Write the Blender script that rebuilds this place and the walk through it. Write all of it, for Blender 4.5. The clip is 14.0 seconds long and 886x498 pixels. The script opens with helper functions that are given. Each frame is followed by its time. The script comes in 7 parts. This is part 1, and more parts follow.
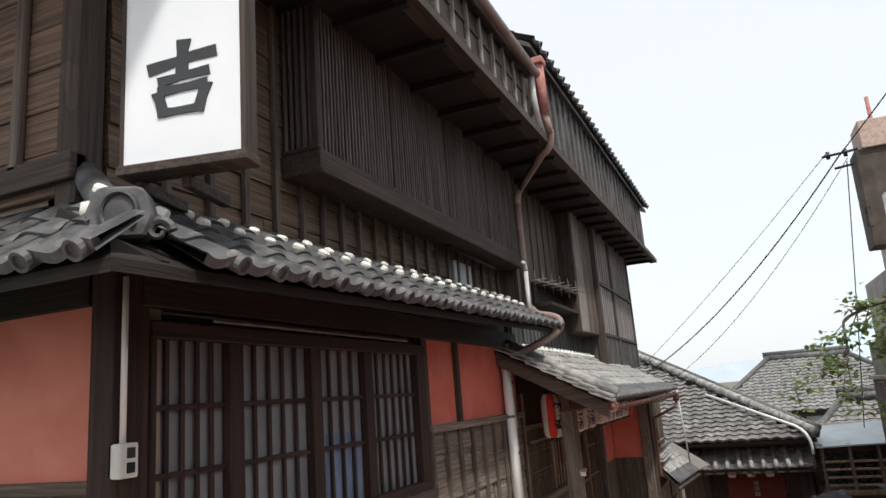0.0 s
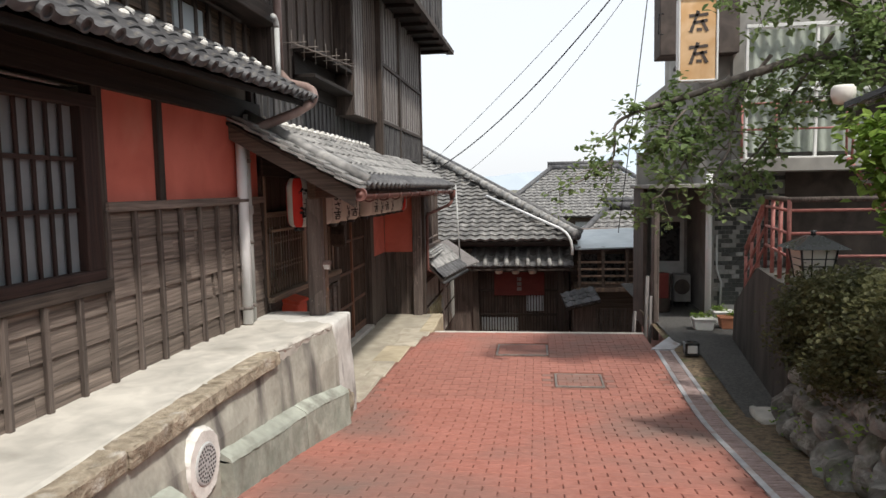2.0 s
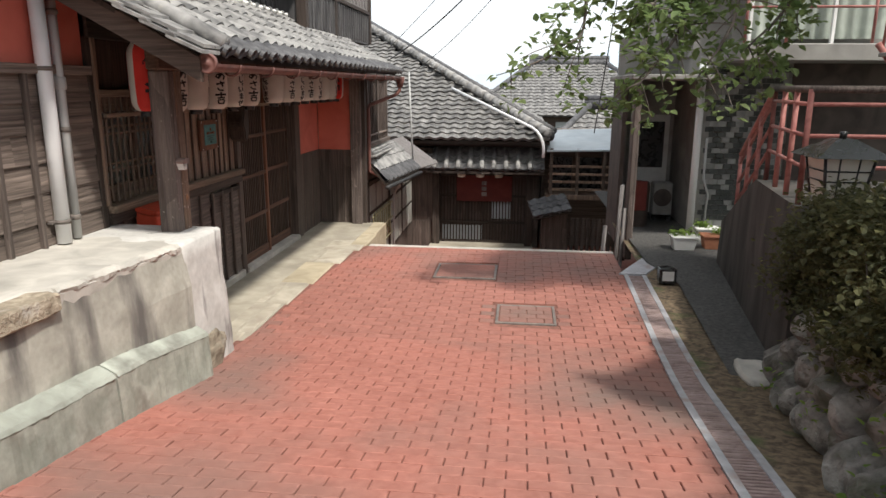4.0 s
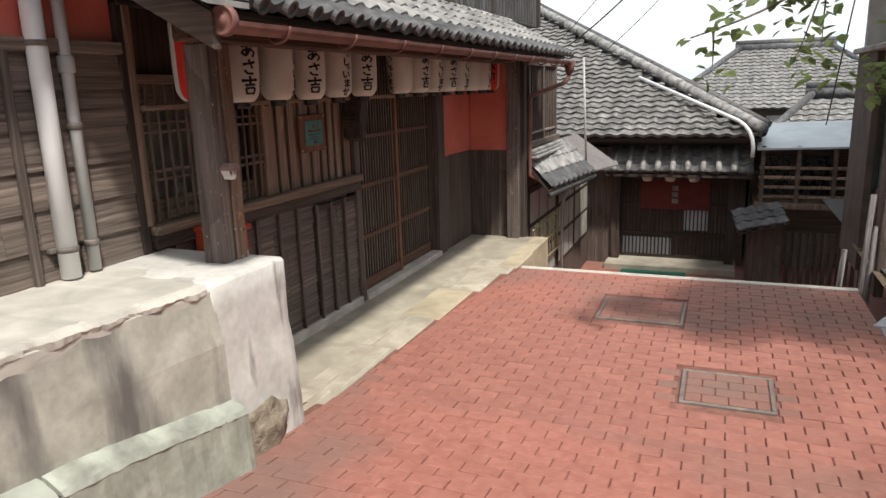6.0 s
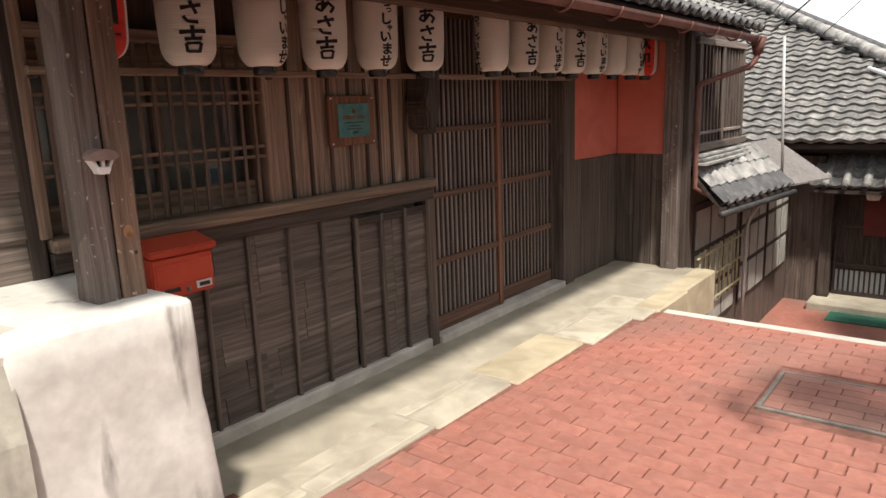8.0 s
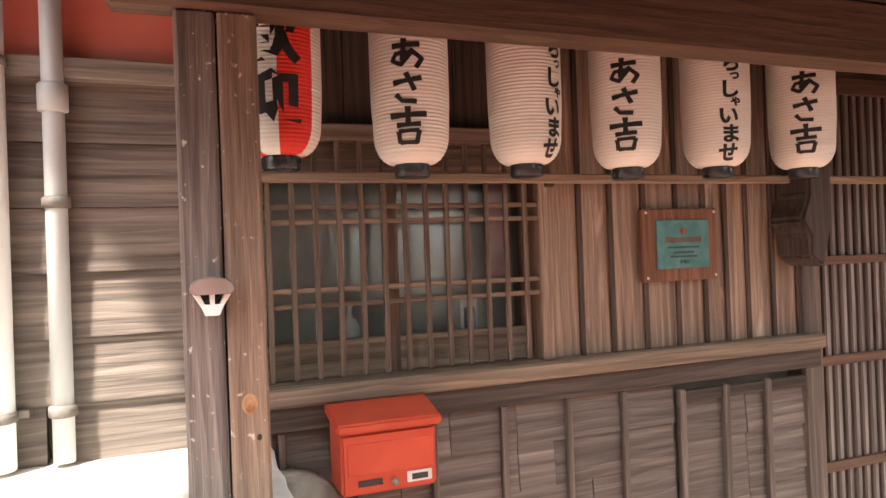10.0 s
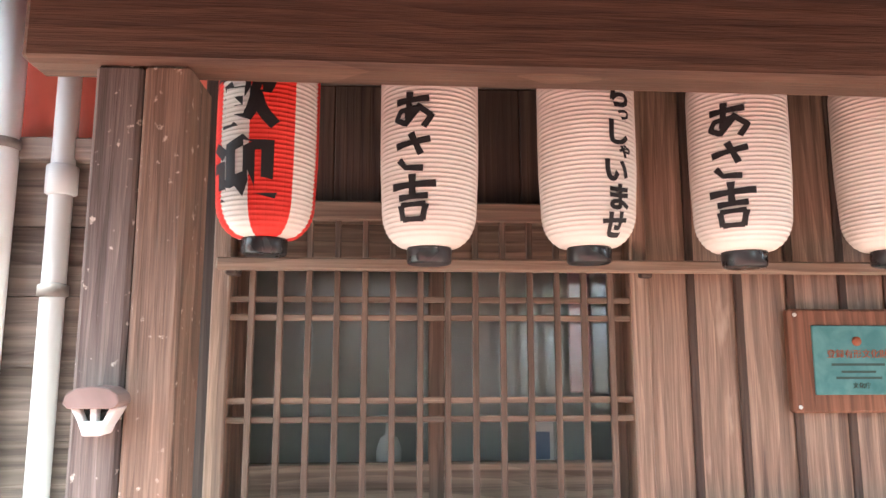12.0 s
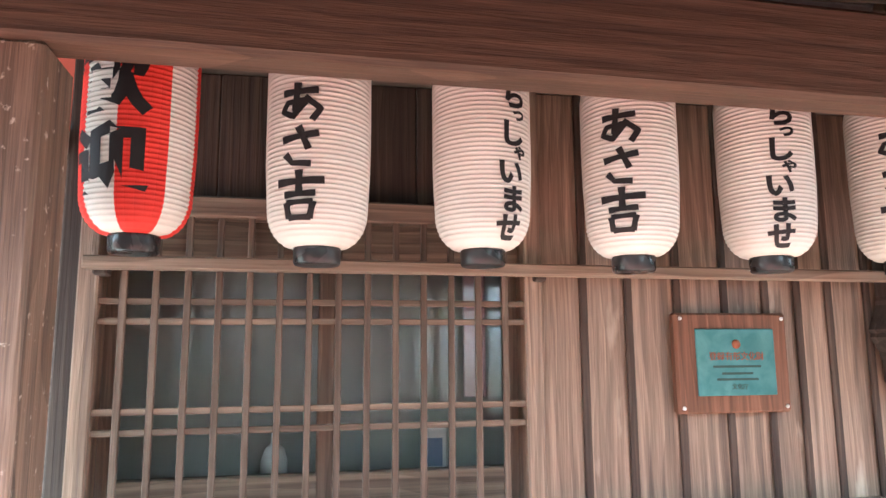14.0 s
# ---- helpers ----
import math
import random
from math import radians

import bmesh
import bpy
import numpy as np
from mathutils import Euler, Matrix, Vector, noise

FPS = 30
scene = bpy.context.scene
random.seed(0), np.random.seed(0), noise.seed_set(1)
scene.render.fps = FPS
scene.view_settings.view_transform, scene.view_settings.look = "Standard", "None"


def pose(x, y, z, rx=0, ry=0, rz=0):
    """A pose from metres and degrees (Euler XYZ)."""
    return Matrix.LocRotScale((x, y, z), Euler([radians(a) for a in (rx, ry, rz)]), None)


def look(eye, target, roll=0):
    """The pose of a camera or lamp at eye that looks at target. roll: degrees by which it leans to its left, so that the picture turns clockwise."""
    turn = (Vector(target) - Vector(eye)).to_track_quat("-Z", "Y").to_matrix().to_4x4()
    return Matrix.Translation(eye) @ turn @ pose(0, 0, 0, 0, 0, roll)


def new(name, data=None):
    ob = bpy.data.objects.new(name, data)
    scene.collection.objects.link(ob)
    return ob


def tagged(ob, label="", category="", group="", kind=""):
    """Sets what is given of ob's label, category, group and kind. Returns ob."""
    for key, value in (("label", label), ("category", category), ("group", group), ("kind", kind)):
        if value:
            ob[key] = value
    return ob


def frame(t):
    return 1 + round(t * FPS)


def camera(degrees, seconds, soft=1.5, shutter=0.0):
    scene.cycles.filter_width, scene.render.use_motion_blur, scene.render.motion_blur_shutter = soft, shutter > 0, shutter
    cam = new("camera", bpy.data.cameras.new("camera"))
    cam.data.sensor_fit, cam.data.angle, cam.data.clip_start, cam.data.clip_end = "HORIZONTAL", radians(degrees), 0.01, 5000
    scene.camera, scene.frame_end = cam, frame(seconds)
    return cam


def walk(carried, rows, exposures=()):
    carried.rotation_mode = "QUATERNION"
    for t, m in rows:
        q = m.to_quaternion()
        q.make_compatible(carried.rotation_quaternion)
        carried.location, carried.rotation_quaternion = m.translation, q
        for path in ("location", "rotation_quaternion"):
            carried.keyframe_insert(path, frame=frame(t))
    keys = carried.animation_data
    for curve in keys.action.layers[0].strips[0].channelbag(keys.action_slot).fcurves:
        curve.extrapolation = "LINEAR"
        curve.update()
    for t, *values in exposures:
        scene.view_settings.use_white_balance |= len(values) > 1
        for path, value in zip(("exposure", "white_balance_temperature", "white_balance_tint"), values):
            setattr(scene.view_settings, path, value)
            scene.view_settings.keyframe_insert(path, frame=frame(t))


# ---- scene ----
cam = camera(65.1, 14.0)
METRES, EYE, TILT, LEAN, TURN = 8.0, 1.5, 0.0, 0.0, 22.4
ROWS = [
    (0.0, 0.0, 0.0, 0.0, 0.95, 12.3, 4.37),
    (0.5, 0.0147, 0.0175, -0.0047, -1.36, 6.07, 3.62),
    (1.0, 0.0288, 0.0465, -0.0097, -7.79, -0.48, 3.36),
    (1.5, 0.0517, 0.0821, -0.0143, -15.71, -3.43, 2.2),
    (2.0, 0.0801, 0.1215, -0.0162, -14.83, -5.04, 1.09),
    (2.5, 0.1088, 0.1625, -0.0239, -16.32, -6.91, -0.1),
    (3.0, 0.1402, 0.2018, -0.0306, -16.28, -11.54, -0.3),
    (5.5, 0.259, 0.4264, -0.049, -8.46, -12.19, 1.37),
    (6.0, 0.271, 0.4754, -0.0539, -0.69, -13.05, 1.64),
    (6.5, 0.2901, 0.525, -0.0607, 6.05, -12.8, 1.83),
    (7.0, 0.3124, 0.5708, -0.0659, 8.93, -12.72, 1.67),
    (7.5, 0.334, 0.6168, -0.0744, 7.69, -11.14, 0.99),
    (8.0, 0.3432, 0.6667, -0.0819, 15.38, -11.67, 2.02),
    (8.5, 0.3434, 0.7139, -0.0887, 18.39, -10.71, 1.08),
    (9.0, 0.3368, 0.7548, -0.0899, 30.38, -7.34, 2.77),
    (11.5, 0.2999, 0.8719, -0.0859, 56.92, 8.49, 1.5),
    (12.0, 0.3046, 0.8842, -0.0864, 63.83, 8.36, -0.0),
    (12.5, 0.3027, 0.885, -0.0856, 67.61, 7.46, -0.78),
    (13.0, 0.3014, 0.8846, -0.0854, 67.44, 7.78, -0.58),
    (13.5, 0.3006, 0.8855, -0.0855, 63.52, 8.2, -0.14),
    (14.0, 0.3003, 0.8906, -0.0854, 55.94, 8.45, 0.35),
]
EXPOSURES = [(0.0, -0.08, 6500, 9), (0.5, -0.15, 6500, 9), (1.0, -0.22, 6500, 9), (1.5, -0.16, 6500, 10), (2.5, 0.02, 6500, 10), (3.0, 0.08, 6500, 10), (5.5, 0.2, 6500, 10), (6.0, 0.16, 6500, 10), (6.5, 0.12, 6500, 10), (7.5, 0.28, 6700, 11), (8.0, 0.48, 6800, 11), (9.0, 1.15, 7000, 11), (11.5, 3.05, 6050, 6), (12.5, 3.02, 5450, -1), (14.0, 3.1, 5250, -4)]
EXTRA = [(5.3, look((0.637, 3.790, 1.142), (0.362, 5.714, 0.670))), (9.2, look((0.125, 6.675, 0.782), (-1.565, 7.740, 0.589), -2.9)), (11.3, look((-0.428, 7.320, 0.807), (-2.365, 7.751, 1.060), -1.6))]
walk(cam, sorted([(t, pose(0, 0, EYE, TILT, LEAN, TURN) @ pose(METRES * x, METRES * y, METRES * z, 90 + pitch, roll, yaw)) for t, x, y, z, yaw, pitch, roll in ROWS] + EXTRA, key=lambda row: row[0]), EXPOSURES)

# ---- light: a hazy bright sky and a softened high sun from the street side ----
SUN_DIR = Vector((-0.43, 0.45, -1.0)).normalized()
world = bpy.data.worlds.new("sky")
scene.world = world
world.use_nodes = True
wn, wl = world.node_tree.nodes, world.node_tree.links
wn.clear()
w_out = wn.new("ShaderNodeOutputWorld")
w_bg = wn.new("ShaderNodeBackground")
w_mix = wn.new("ShaderNodeMix")
w_mix.data_type = "RGBA"
w_sky = wn.new("ShaderNodeTexSky")
w_sky.sky_type = "NISHITA"
w_sky.sun_disc = False
w_sky.sun_elevation = math.asin(-SUN_DIR.z)
w_sky.sun_rotation = math.atan2(-SUN_DIR.x, -SUN_DIR.y)
w_sky.dust_density = 3.0
w_mix.inputs[0].default_value = 0.72
w_mix.inputs[7].default_value = (10.7, 11.0, 11.3, 1)
w_bg.inputs[1].default_value = 0.12
wl.new(w_sky.outputs[0], w_mix.inputs[6])
wl.new(w_mix.outputs[2], w_bg.inputs[0])
wl.new(w_bg.outputs[0], w_out.inputs[0])
sun_data = bpy.data.lights.new("sun", "SUN")
sun_data.energy, sun_data.angle, sun_data.color = 4.0, radians(3.5), (1.0, 0.95, 0.87)
sun = new("sun", sun_data)
sun.matrix_world = look((0, 0, 30), Vector((0, 0, 30)) + SUN_DIR)

# ---- materials ----
def mat(name, a, b, scale=8.0, rough=0.8, bump=0.25, stretch=(1, 1, 1), metal=0.0, vary=0.25, big=0.35, fine=6.0, dist=0.02, spec=0.3, stain=None, stain_at=(0.55, 0.75), stain_scale=2.0, gloss_var=0.12, ramp_at=(0.33, 0.68), swirl=0.6, streak=False, grain=0.0, rings=0.0, along="z"):
    """A surface of two tones at two scales, with grain relief, optional stains and variation from piece to piece."""
    m = bpy.data.materials.new(name)
    m.use_nodes = True
    n, l = m.node_tree.nodes, m.node_tree.links
    bsdf = n["Principled BSDF"]
    bsdf.inputs["Metallic"].default_value = metal
    bsdf.inputs["Specular IOR Level"].default_value = spec
    tc, mp = n.new("ShaderNodeTexCoord"), n.new("ShaderNodeMapping")
    mp.inputs["Scale"].default_value = stretch
    info = n.new("ShaderNodeObjectInfo")
    shift = n.new("ShaderNodeVectorMath")
    shift.operation = "MULTIPLY_ADD"
    shift.inputs[1].default_value = (7, 7, 7)
    comb = n.new("ShaderNodeCombineXYZ")
    for i in range(3):
        l.new(info.outputs["Random"], comb.inputs[i])
    l.new(comb.outputs[0], shift.inputs[0])
    l.new(tc.outputs["Object"], shift.inputs[2])
    l.new(shift.outputs[0], mp.inputs[0])
    n1 = n.new("ShaderNodeTexNoise")
    n1.inputs["Scale"].default_value, n1.inputs["Detail"].default_value, n1.inputs["Distortion"].default_value = scale, 8, swirl
    l.new(mp.outputs[0], n1.inputs["Vector"])
    ramp = n.new("ShaderNodeValToRGB")
    ramp.color_ramp.elements[0].position, ramp.color_ramp.elements[1].position = ramp_at
    ramp.color_ramp.elements[0].color, ramp.color_ramp.elements[1].color = (*a, 1), (*b, 1)
    l.new(n1.outputs["Fac"], ramp.inputs[0])
    n2 = n.new("ShaderNodeTexNoise")
    n2.inputs["Scale"].default_value, n2.inputs["Detail"].default_value = 1.3, 5
    l.new(shift.outputs[0], n2.inputs["Vector"])
    geo = n.new("ShaderNodeNewGeometry")
    val = n.new("ShaderNodeMath")
    val.operation = "MULTIPLY_ADD"
    val.inputs[1].default_value, val.inputs[2].default_value = big * 2, 1 - big - vary / 2
    l.new(n2.outputs["Fac"], val.inputs[0])
    per = n.new("ShaderNodeMath")
    per.operation = "MULTIPLY_ADD"
    per.inputs[1].default_value = vary / 2
    l.new(info.outputs["Random"], per.inputs[0])
    l.new(val.outputs[0], per.inputs[2])
    isl = n.new("ShaderNodeMath")
    isl.operation = "MULTIPLY_ADD"
    isl.inputs[1].default_value = vary / 2
    l.new(geo.outputs["Random Per Island"], isl.inputs[0])
    l.new(per.outputs[0], isl.inputs[2])
    hsv = n.new("ShaderNodeHueSaturation")
    value = isl.outputs[0]
    nf = n.new("ShaderNodeTexNoise")
    nf.inputs["Scale"].default_value, nf.inputs["Detail"].default_value = scale * fine, 6
    l.new(mp.outputs[0], nf.inputs["Vector"])
    if grain:
        gr = n.new("ShaderNodeMapRange")
        gr.inputs["From Min"].default_value, gr.inputs["From Max"].default_value = 0.3, 0.7
        gr.inputs["To Min"].default_value, gr.inputs["To Max"].default_value = -grain, grain
        l.new(nf.outputs["Fac"], gr.inputs[0])
        ga = n.new("ShaderNodeMath")
        l.new(gr.outputs[0], ga.inputs[0])
        l.new(isl.outputs[0], ga.inputs[1])
        value = ga.outputs[0]
    l.new(value, hsv.inputs["Value"])
    l.new(ramp.outputs[0], hsv.inputs["Color"])
    colour = hsv.outputs[0]
    if rings:
        rm, wave, rr = n.new("ShaderNodeMapping"), n.new("ShaderNodeTexWave"), n.new("ShaderNodeMapRange")
        squeeze = [1.0, 1.0, 1.0]
        squeeze["xyz".index(along)] = 0.4
        rm.inputs["Scale"].default_value = squeeze
        wave.bands_direction = "Y" if along == "z" else "Z"
        wave.wave_profile = "SAW"
        for key, amount in (("Scale", 10.0), ("Distortion", 14.0), ("Detail", 2.5), ("Detail Scale", 0.3)):
            wave.inputs[key].default_value = amount
        rr.inputs["To Min"].default_value, rr.inputs["To Max"].default_value = 1 - rings, 1 + rings * 0.7
        l.new(shift.outputs[0], rm.inputs[0])
        l.new(rm.outputs[0], wave.inputs["Vector"])
        l.new(wave.outputs["Fac"], rr.inputs[0])
        rh = n.new("ShaderNodeHueSaturation")
        l.new(rr.outputs[0], rh.inputs["Value"])
        l.new(colour, rh.inputs["Color"])
        colour = rh.outputs[0]
    if stain:
        n3 = n.new("ShaderNodeTexNoise")
        n3.inputs["Scale"].default_value, n3.inputs["Detail"].default_value = stain_scale, 9
        if streak:
            sm = n.new("ShaderNodeMapping")
            sm.inputs["Scale"].default_value = (1.6, 1.6, 0.35)
            l.new(tc.outputs["Object"], sm.inputs[0])
            l.new(sm.outputs[0], n3.inputs["Vector"])
        else:
            l.new(tc.outputs["Object"], n3.inputs["Vector"])
        sr = n.new("ShaderNodeMapRange")
        sr.inputs["From Min"].default_value, sr.inputs["From Max"].default_value = stain_at
        l.new(n3.outputs["Fac"], sr.inputs[0])
        mx = n.new("ShaderNodeMix")
        mx.data_type = "RGBA"
        mx.inputs[7].default_value = (*stain, 1)
        l.new(sr.outputs[0], mx.inputs[0])
        l.new(colour, mx.inputs[6])
        colour = mx.outputs[2]
    l.new(colour, bsdf.inputs["Base Color"])
    rg = n.new("ShaderNodeMath")
    rg.operation = "MULTIPLY_ADD"
    rg.inputs[1].default_value, rg.inputs[2].default_value = gloss_var * 2, rough - gloss_var
    l.new(n1.outputs["Fac"], rg.inputs[0])
    l.new(rg.outputs[0], bsdf.inputs["Roughness"])
    if bump:
        add = n.new("ShaderNodeMath")
        add.operation = "MULTIPLY_ADD"
        add.inputs[1].default_value = 0.4
        l.new(nf.outputs["Fac"], add.inputs[0])
        l.new(n1.outputs["Fac"], add.inputs[2])
        bp = n.new("ShaderNodeBump")
        bp.inputs["Strength"].default_value, bp.inputs["Distance"].default_value = bump, dist
        l.new(add.outputs[0], bp.inputs["Height"])
        l.new(bp.outputs[0], bsdf.inputs["Normal"])
    return m


def wood(name, a, b, axis, **kw):
    """Wood with its grain along one axis."""
    s = [44.0, 44.0, 44.0]
    s["xyz".index(axis)] = 1.2
    args = dict(scale=1.0, rough=0.72, bump=0.6, stretch=s, fine=4.0, grain=0.14, dist=0.006, vary=0.5, ramp_at=(0.3, 0.72), swirl=0.5, rings=0.2, along=axis)
    args.update(kw)
    return mat(name, a, b, **args)


def glass(name, tint=(0.8, 0.85, 0.85), rough=0.05):
    m = bpy.data.materials.new(name)
    m.use_nodes = True
    b = m.node_tree.nodes["Principled BSDF"]
    b.inputs["Base Color"].default_value = (*tint, 1)
    b.inputs["Roughness"].default_value = rough
    b.inputs["Transmission Weight"].default_value = 1.0
    b.inputs["IOR"].default_value = 1.45
    return m


DK = ((0.028, 0.021, 0.018), (0.085, 0.065, 0.054))
M_PLANK = wood("weathered_plank", (0.09, 0.071, 0.061), (0.275, 0.221, 0.187), "y", bump=0.8)
M_PLANK_LOW = wood("dark_low_plank", (0.07, 0.057, 0.052), (0.19, 0.157, 0.14), "y", bump=0.5, vary=0.7)
M_PLANK_X = wood("weathered_plank_across", (0.07, 0.052, 0.042), (0.17, 0.13, 0.105), "x", bump=0.7)
M_PLANK_UP = wood("upper_plank", (0.06, 0.044, 0.035), (0.22, 0.145, 0.1), "y", bump=0.7)
M_PLANK_UPX = wood("upper_plank_across", (0.06, 0.044, 0.035), (0.24, 0.155, 0.108), "x", bump=0.7)
# near-black wood: the shade under eaves and in recesses is in its colour
M_SHADED_X = wood("shade_dark_soffit", (0.01, 0.008, 0.007), (0.03, 0.024, 0.02), "x")
M_SHADED_Y = wood("shade_dark_beam", (0.012, 0.009, 0.008), (0.034, 0.027, 0.023), "y")
M_BATTEN = wood("weathered_batten", (0.06, 0.047, 0.041), (0.165, 0.133, 0.115), "z")
M_DARK_Y = wood("dark_beam", *DK, "y")
M_DARK_X = wood("dark_beam_across", *DK, "x")
M_DARK_Z = wood("dark_post", *DK, "z")
M_POST = wood("grey_worn_post", (0.08, 0.062, 0.055), (0.215, 0.174, 0.155), "z", stain=(0.5, 0.44, 0.385), stain_at=(0.65, 0.71), stain_scale=55, fine=8.0, grain=0.25)
M_POST_WARM = wood("warm_post_face", (0.11, 0.073, 0.053), (0.3, 0.2, 0.145), "z", stain=(0.5, 0.41, 0.34), stain_at=(0.65, 0.72), stain_scale=50, fine=8.0, grain=0.25)
M_BEAM = wood("red_brown_beam", (0.06, 0.036, 0.025), (0.125, 0.075, 0.05), "y", vary=0.2, big=0.3, fine=8.0, grain=0.22)
M_VBOARD = wood("brown_upright_board", (0.13, 0.087, 0.063), (0.385, 0.268, 0.193), "z", vary=0.5, rough=0.5, spec=0.45, fine=8.0, grain=0.25, stain=(0.5, 0.39, 0.3), stain_at=(0.62, 0.74), stain_scale=9.0, streak=True)
M_PANEL_Z = wood("smoky_upright_board", (0.05, 0.039, 0.034), (0.16, 0.123, 0.105), "z")
M_LATTICE = wood("brown_lattice_wood", (0.036, 0.025, 0.02), (0.1, 0.069, 0.053), "z")
M_LATTICE_Y = wood("brown_lattice_rail", (0.038, 0.026, 0.021), (0.105, 0.072, 0.055), "y")
M_RED_STILE = wood("reddish_stile", (0.11, 0.05, 0.03), (0.24, 0.115, 0.07), "z")
M_GREY_SLAT = wood("grey_slat", (0.06, 0.051, 0.048), (0.165, 0.144, 0.134), "z")
M_METALWALL = mat("sooty_batten_cladding", (0.05, 0.048, 0.05), (0.14, 0.135, 0.135), scale=3, rough=0.7, stretch=(3, 3, 0.5), bump=0.15)
M_GREYCLAD = wood("silver_grey_cladding", (0.13, 0.115, 0.11), (0.3, 0.28, 0.27), "z")
M_RED = mat("red_bengala_plaster", (0.53, 0.135, 0.097), (0.64, 0.185, 0.138), scale=3, rough=0.85, bump=0.08, vary=0.05, big=0.16, stain=(0.62, 0.27, 0.2), stain_at=(0.6, 0.85), stain_scale=1.4)
M_PINK = mat("faded_red_plaster", (0.52, 0.17, 0.125), (0.62, 0.24, 0.18), scale=3, rough=0.85, bump=0.1, vary=0.05, big=0.15)
M_TILE = mat("grey_roof_tile", (0.14, 0.139, 0.137), (0.4, 0.392, 0.376), scale=7, rough=0.55, bump=0.2, vary=0.55, big=0.3, spec=0.45, stain=(0.42, 0.4, 0.36), stain_at=(0.6, 0.8), stain_scale=12)
M_TILE_FAR = mat("old_grey_roof_tile", (0.075, 0.074, 0.073), (0.27, 0.264, 0.252), scale=9, rough=0.6, bump=0.2, vary=0.7, big=0.3, spec=0.4, stain=(0.38, 0.365, 0.33), stain_at=(0.6, 0.8), stain_scale=9)
M_TILE_DARK = mat("dark_eave_tile", (0.042, 0.042, 0.045), (0.122, 0.122, 0.126), scale=10, rough=0.55, bump=0.25, vary=0.5, spec=0.45, stain=(0.25, 0.225, 0.185), stain_at=(0.63, 0.8), stain_scale=14)
M_LIME = mat("white_lime_lump", (0.68, 0.66, 0.62), (0.86, 0.84, 0.8), scale=12, rough=0.9, bump=0.4, vary=0.2)
M_CONC = mat("pale_concrete_top", (0.42, 0.4, 0.36), (0.6, 0.57, 0.51), scale=5, rough=0.9, bump=0.3, big=0.25, vary=0.05, stain=(0.3, 0.285, 0.25), stain_at=(0.55, 0.8), stain_scale=2.2)
M_CONC_FACE = mat("stained_concrete_face", (0.32, 0.308, 0.262), (0.46, 0.445, 0.385), scale=5, rough=0.92, bump=0.3, big=0.35, grain=0.09, vary=0.05, stain=(0.135, 0.125, 0.115), stain_at=(0.53, 0.65), stain_scale=2.3, streak=True)
M_CONC_WHITE = mat("whitewashed_concrete_end", (0.5, 0.488, 0.457), (0.63, 0.617, 0.585), scale=4, rough=0.92, bump=0.25, grain=0.08, vary=0.05, stain=(0.2, 0.185, 0.175), stain_at=(0.6, 0.69), stain_scale=4.0, streak=True)
M_GREENLEDGE = mat("mossy_concrete_ledge", (0.26, 0.27, 0.23), (0.41, 0.432, 0.375), scale=6, rough=0.92, bump=0.4, stain=(0.14, 0.135, 0.115), stain_at=(0.52, 0.7), stain_scale=3.5)
M_COPING = mat("rough_brown_coping_stone", (0.2, 0.165, 0.12), (0.42, 0.36, 0.275), scale=14, rough=0.95, bump=0.9, dist=0.03, stain=(0.5, 0.46, 0.4), stain_at=(0.58, 0.72), stain_scale=7)
M_FLAG = mat("pale_flagstone", (0.345, 0.303, 0.24), (0.515, 0.468, 0.378), scale=5, rough=0.85, bump=0.3, big=0.25, vary=0.25, stain=(0.28, 0.25, 0.2), stain_at=(0.57, 0.75), stain_scale=2.6)
M_FLAG_WARM = mat("yellow_flagstone", (0.36, 0.305, 0.21), (0.5, 0.43, 0.31), scale=5, rough=0.85, bump=0.25)
M_PORCH = mat("porch_concrete", (0.31, 0.28, 0.222), (0.435, 0.395, 0.318), scale=4, rough=0.85, bump=0.2, vary=0.05, stain=(0.22, 0.2, 0.16), stain_at=(0.55, 0.8), stain_scale=1.8)
M_BRICK = mat("red_paver", (0.3, 0.116, 0.087), (0.385, 0.163, 0.127), scale=18, rough=0.8, bump=0.25, vary=0.14, big=0.22, dist=0.008, stain=(0.185, 0.128, 0.108), stain_at=(0.42, 0.7), stain_scale=0.8)
M_JOINT = mat("red_dusty_joint", (0.17, 0.078, 0.06), (0.28, 0.13, 0.102), scale=20, rough=0.95, bump=0.3)
M_IRON = mat("grey_iron_frame", (0.13, 0.115, 0.105), (0.24, 0.205, 0.18), scale=15, rough=0.6, metal=0.1, bump=0.2)
M_GRATE = mat("galvanised_grating", (0.36, 0.36, 0.375), (0.5, 0.5, 0.52), scale=12, rough=0.5, metal=0.1, bump=0.1, stain=(0.3, 0.2, 0.16), stain_at=(0.55, 0.75), stain_scale=6)
M_GRATEBAR = mat("rusty_grating_bar", (0.26, 0.185, 0.17), (0.42, 0.32, 0.3), scale=12, rough=0.6, metal=0.0, bump=0.15)
M_LATDARK = wood("dark_red_brown_lattice", (0.016, 0.009, 0.008), (0.055, 0.03, 0.025), "z")
M_LATDARK_Y = wood("dark_red_brown_rail", (0.016, 0.009, 0.008), (0.055, 0.03, 0.025), "y")
M_DOORRAIL = wood("red_brown_door_rail", (0.07, 0.038, 0.026), (0.17, 0.095, 0.066), "y")
M_PANE_DIM = mat("dim_frosted_pane", (0.15, 0.168, 0.183), (0.24, 0.26, 0.276), scale=2, rough=0.35, bump=0.02, vary=0.3, big=0.2)
M_KNOT = mat("orange_wood_knot", (0.2, 0.095, 0.045), (0.4, 0.22, 0.12), scale=40, rough=0.7, bump=0.3)
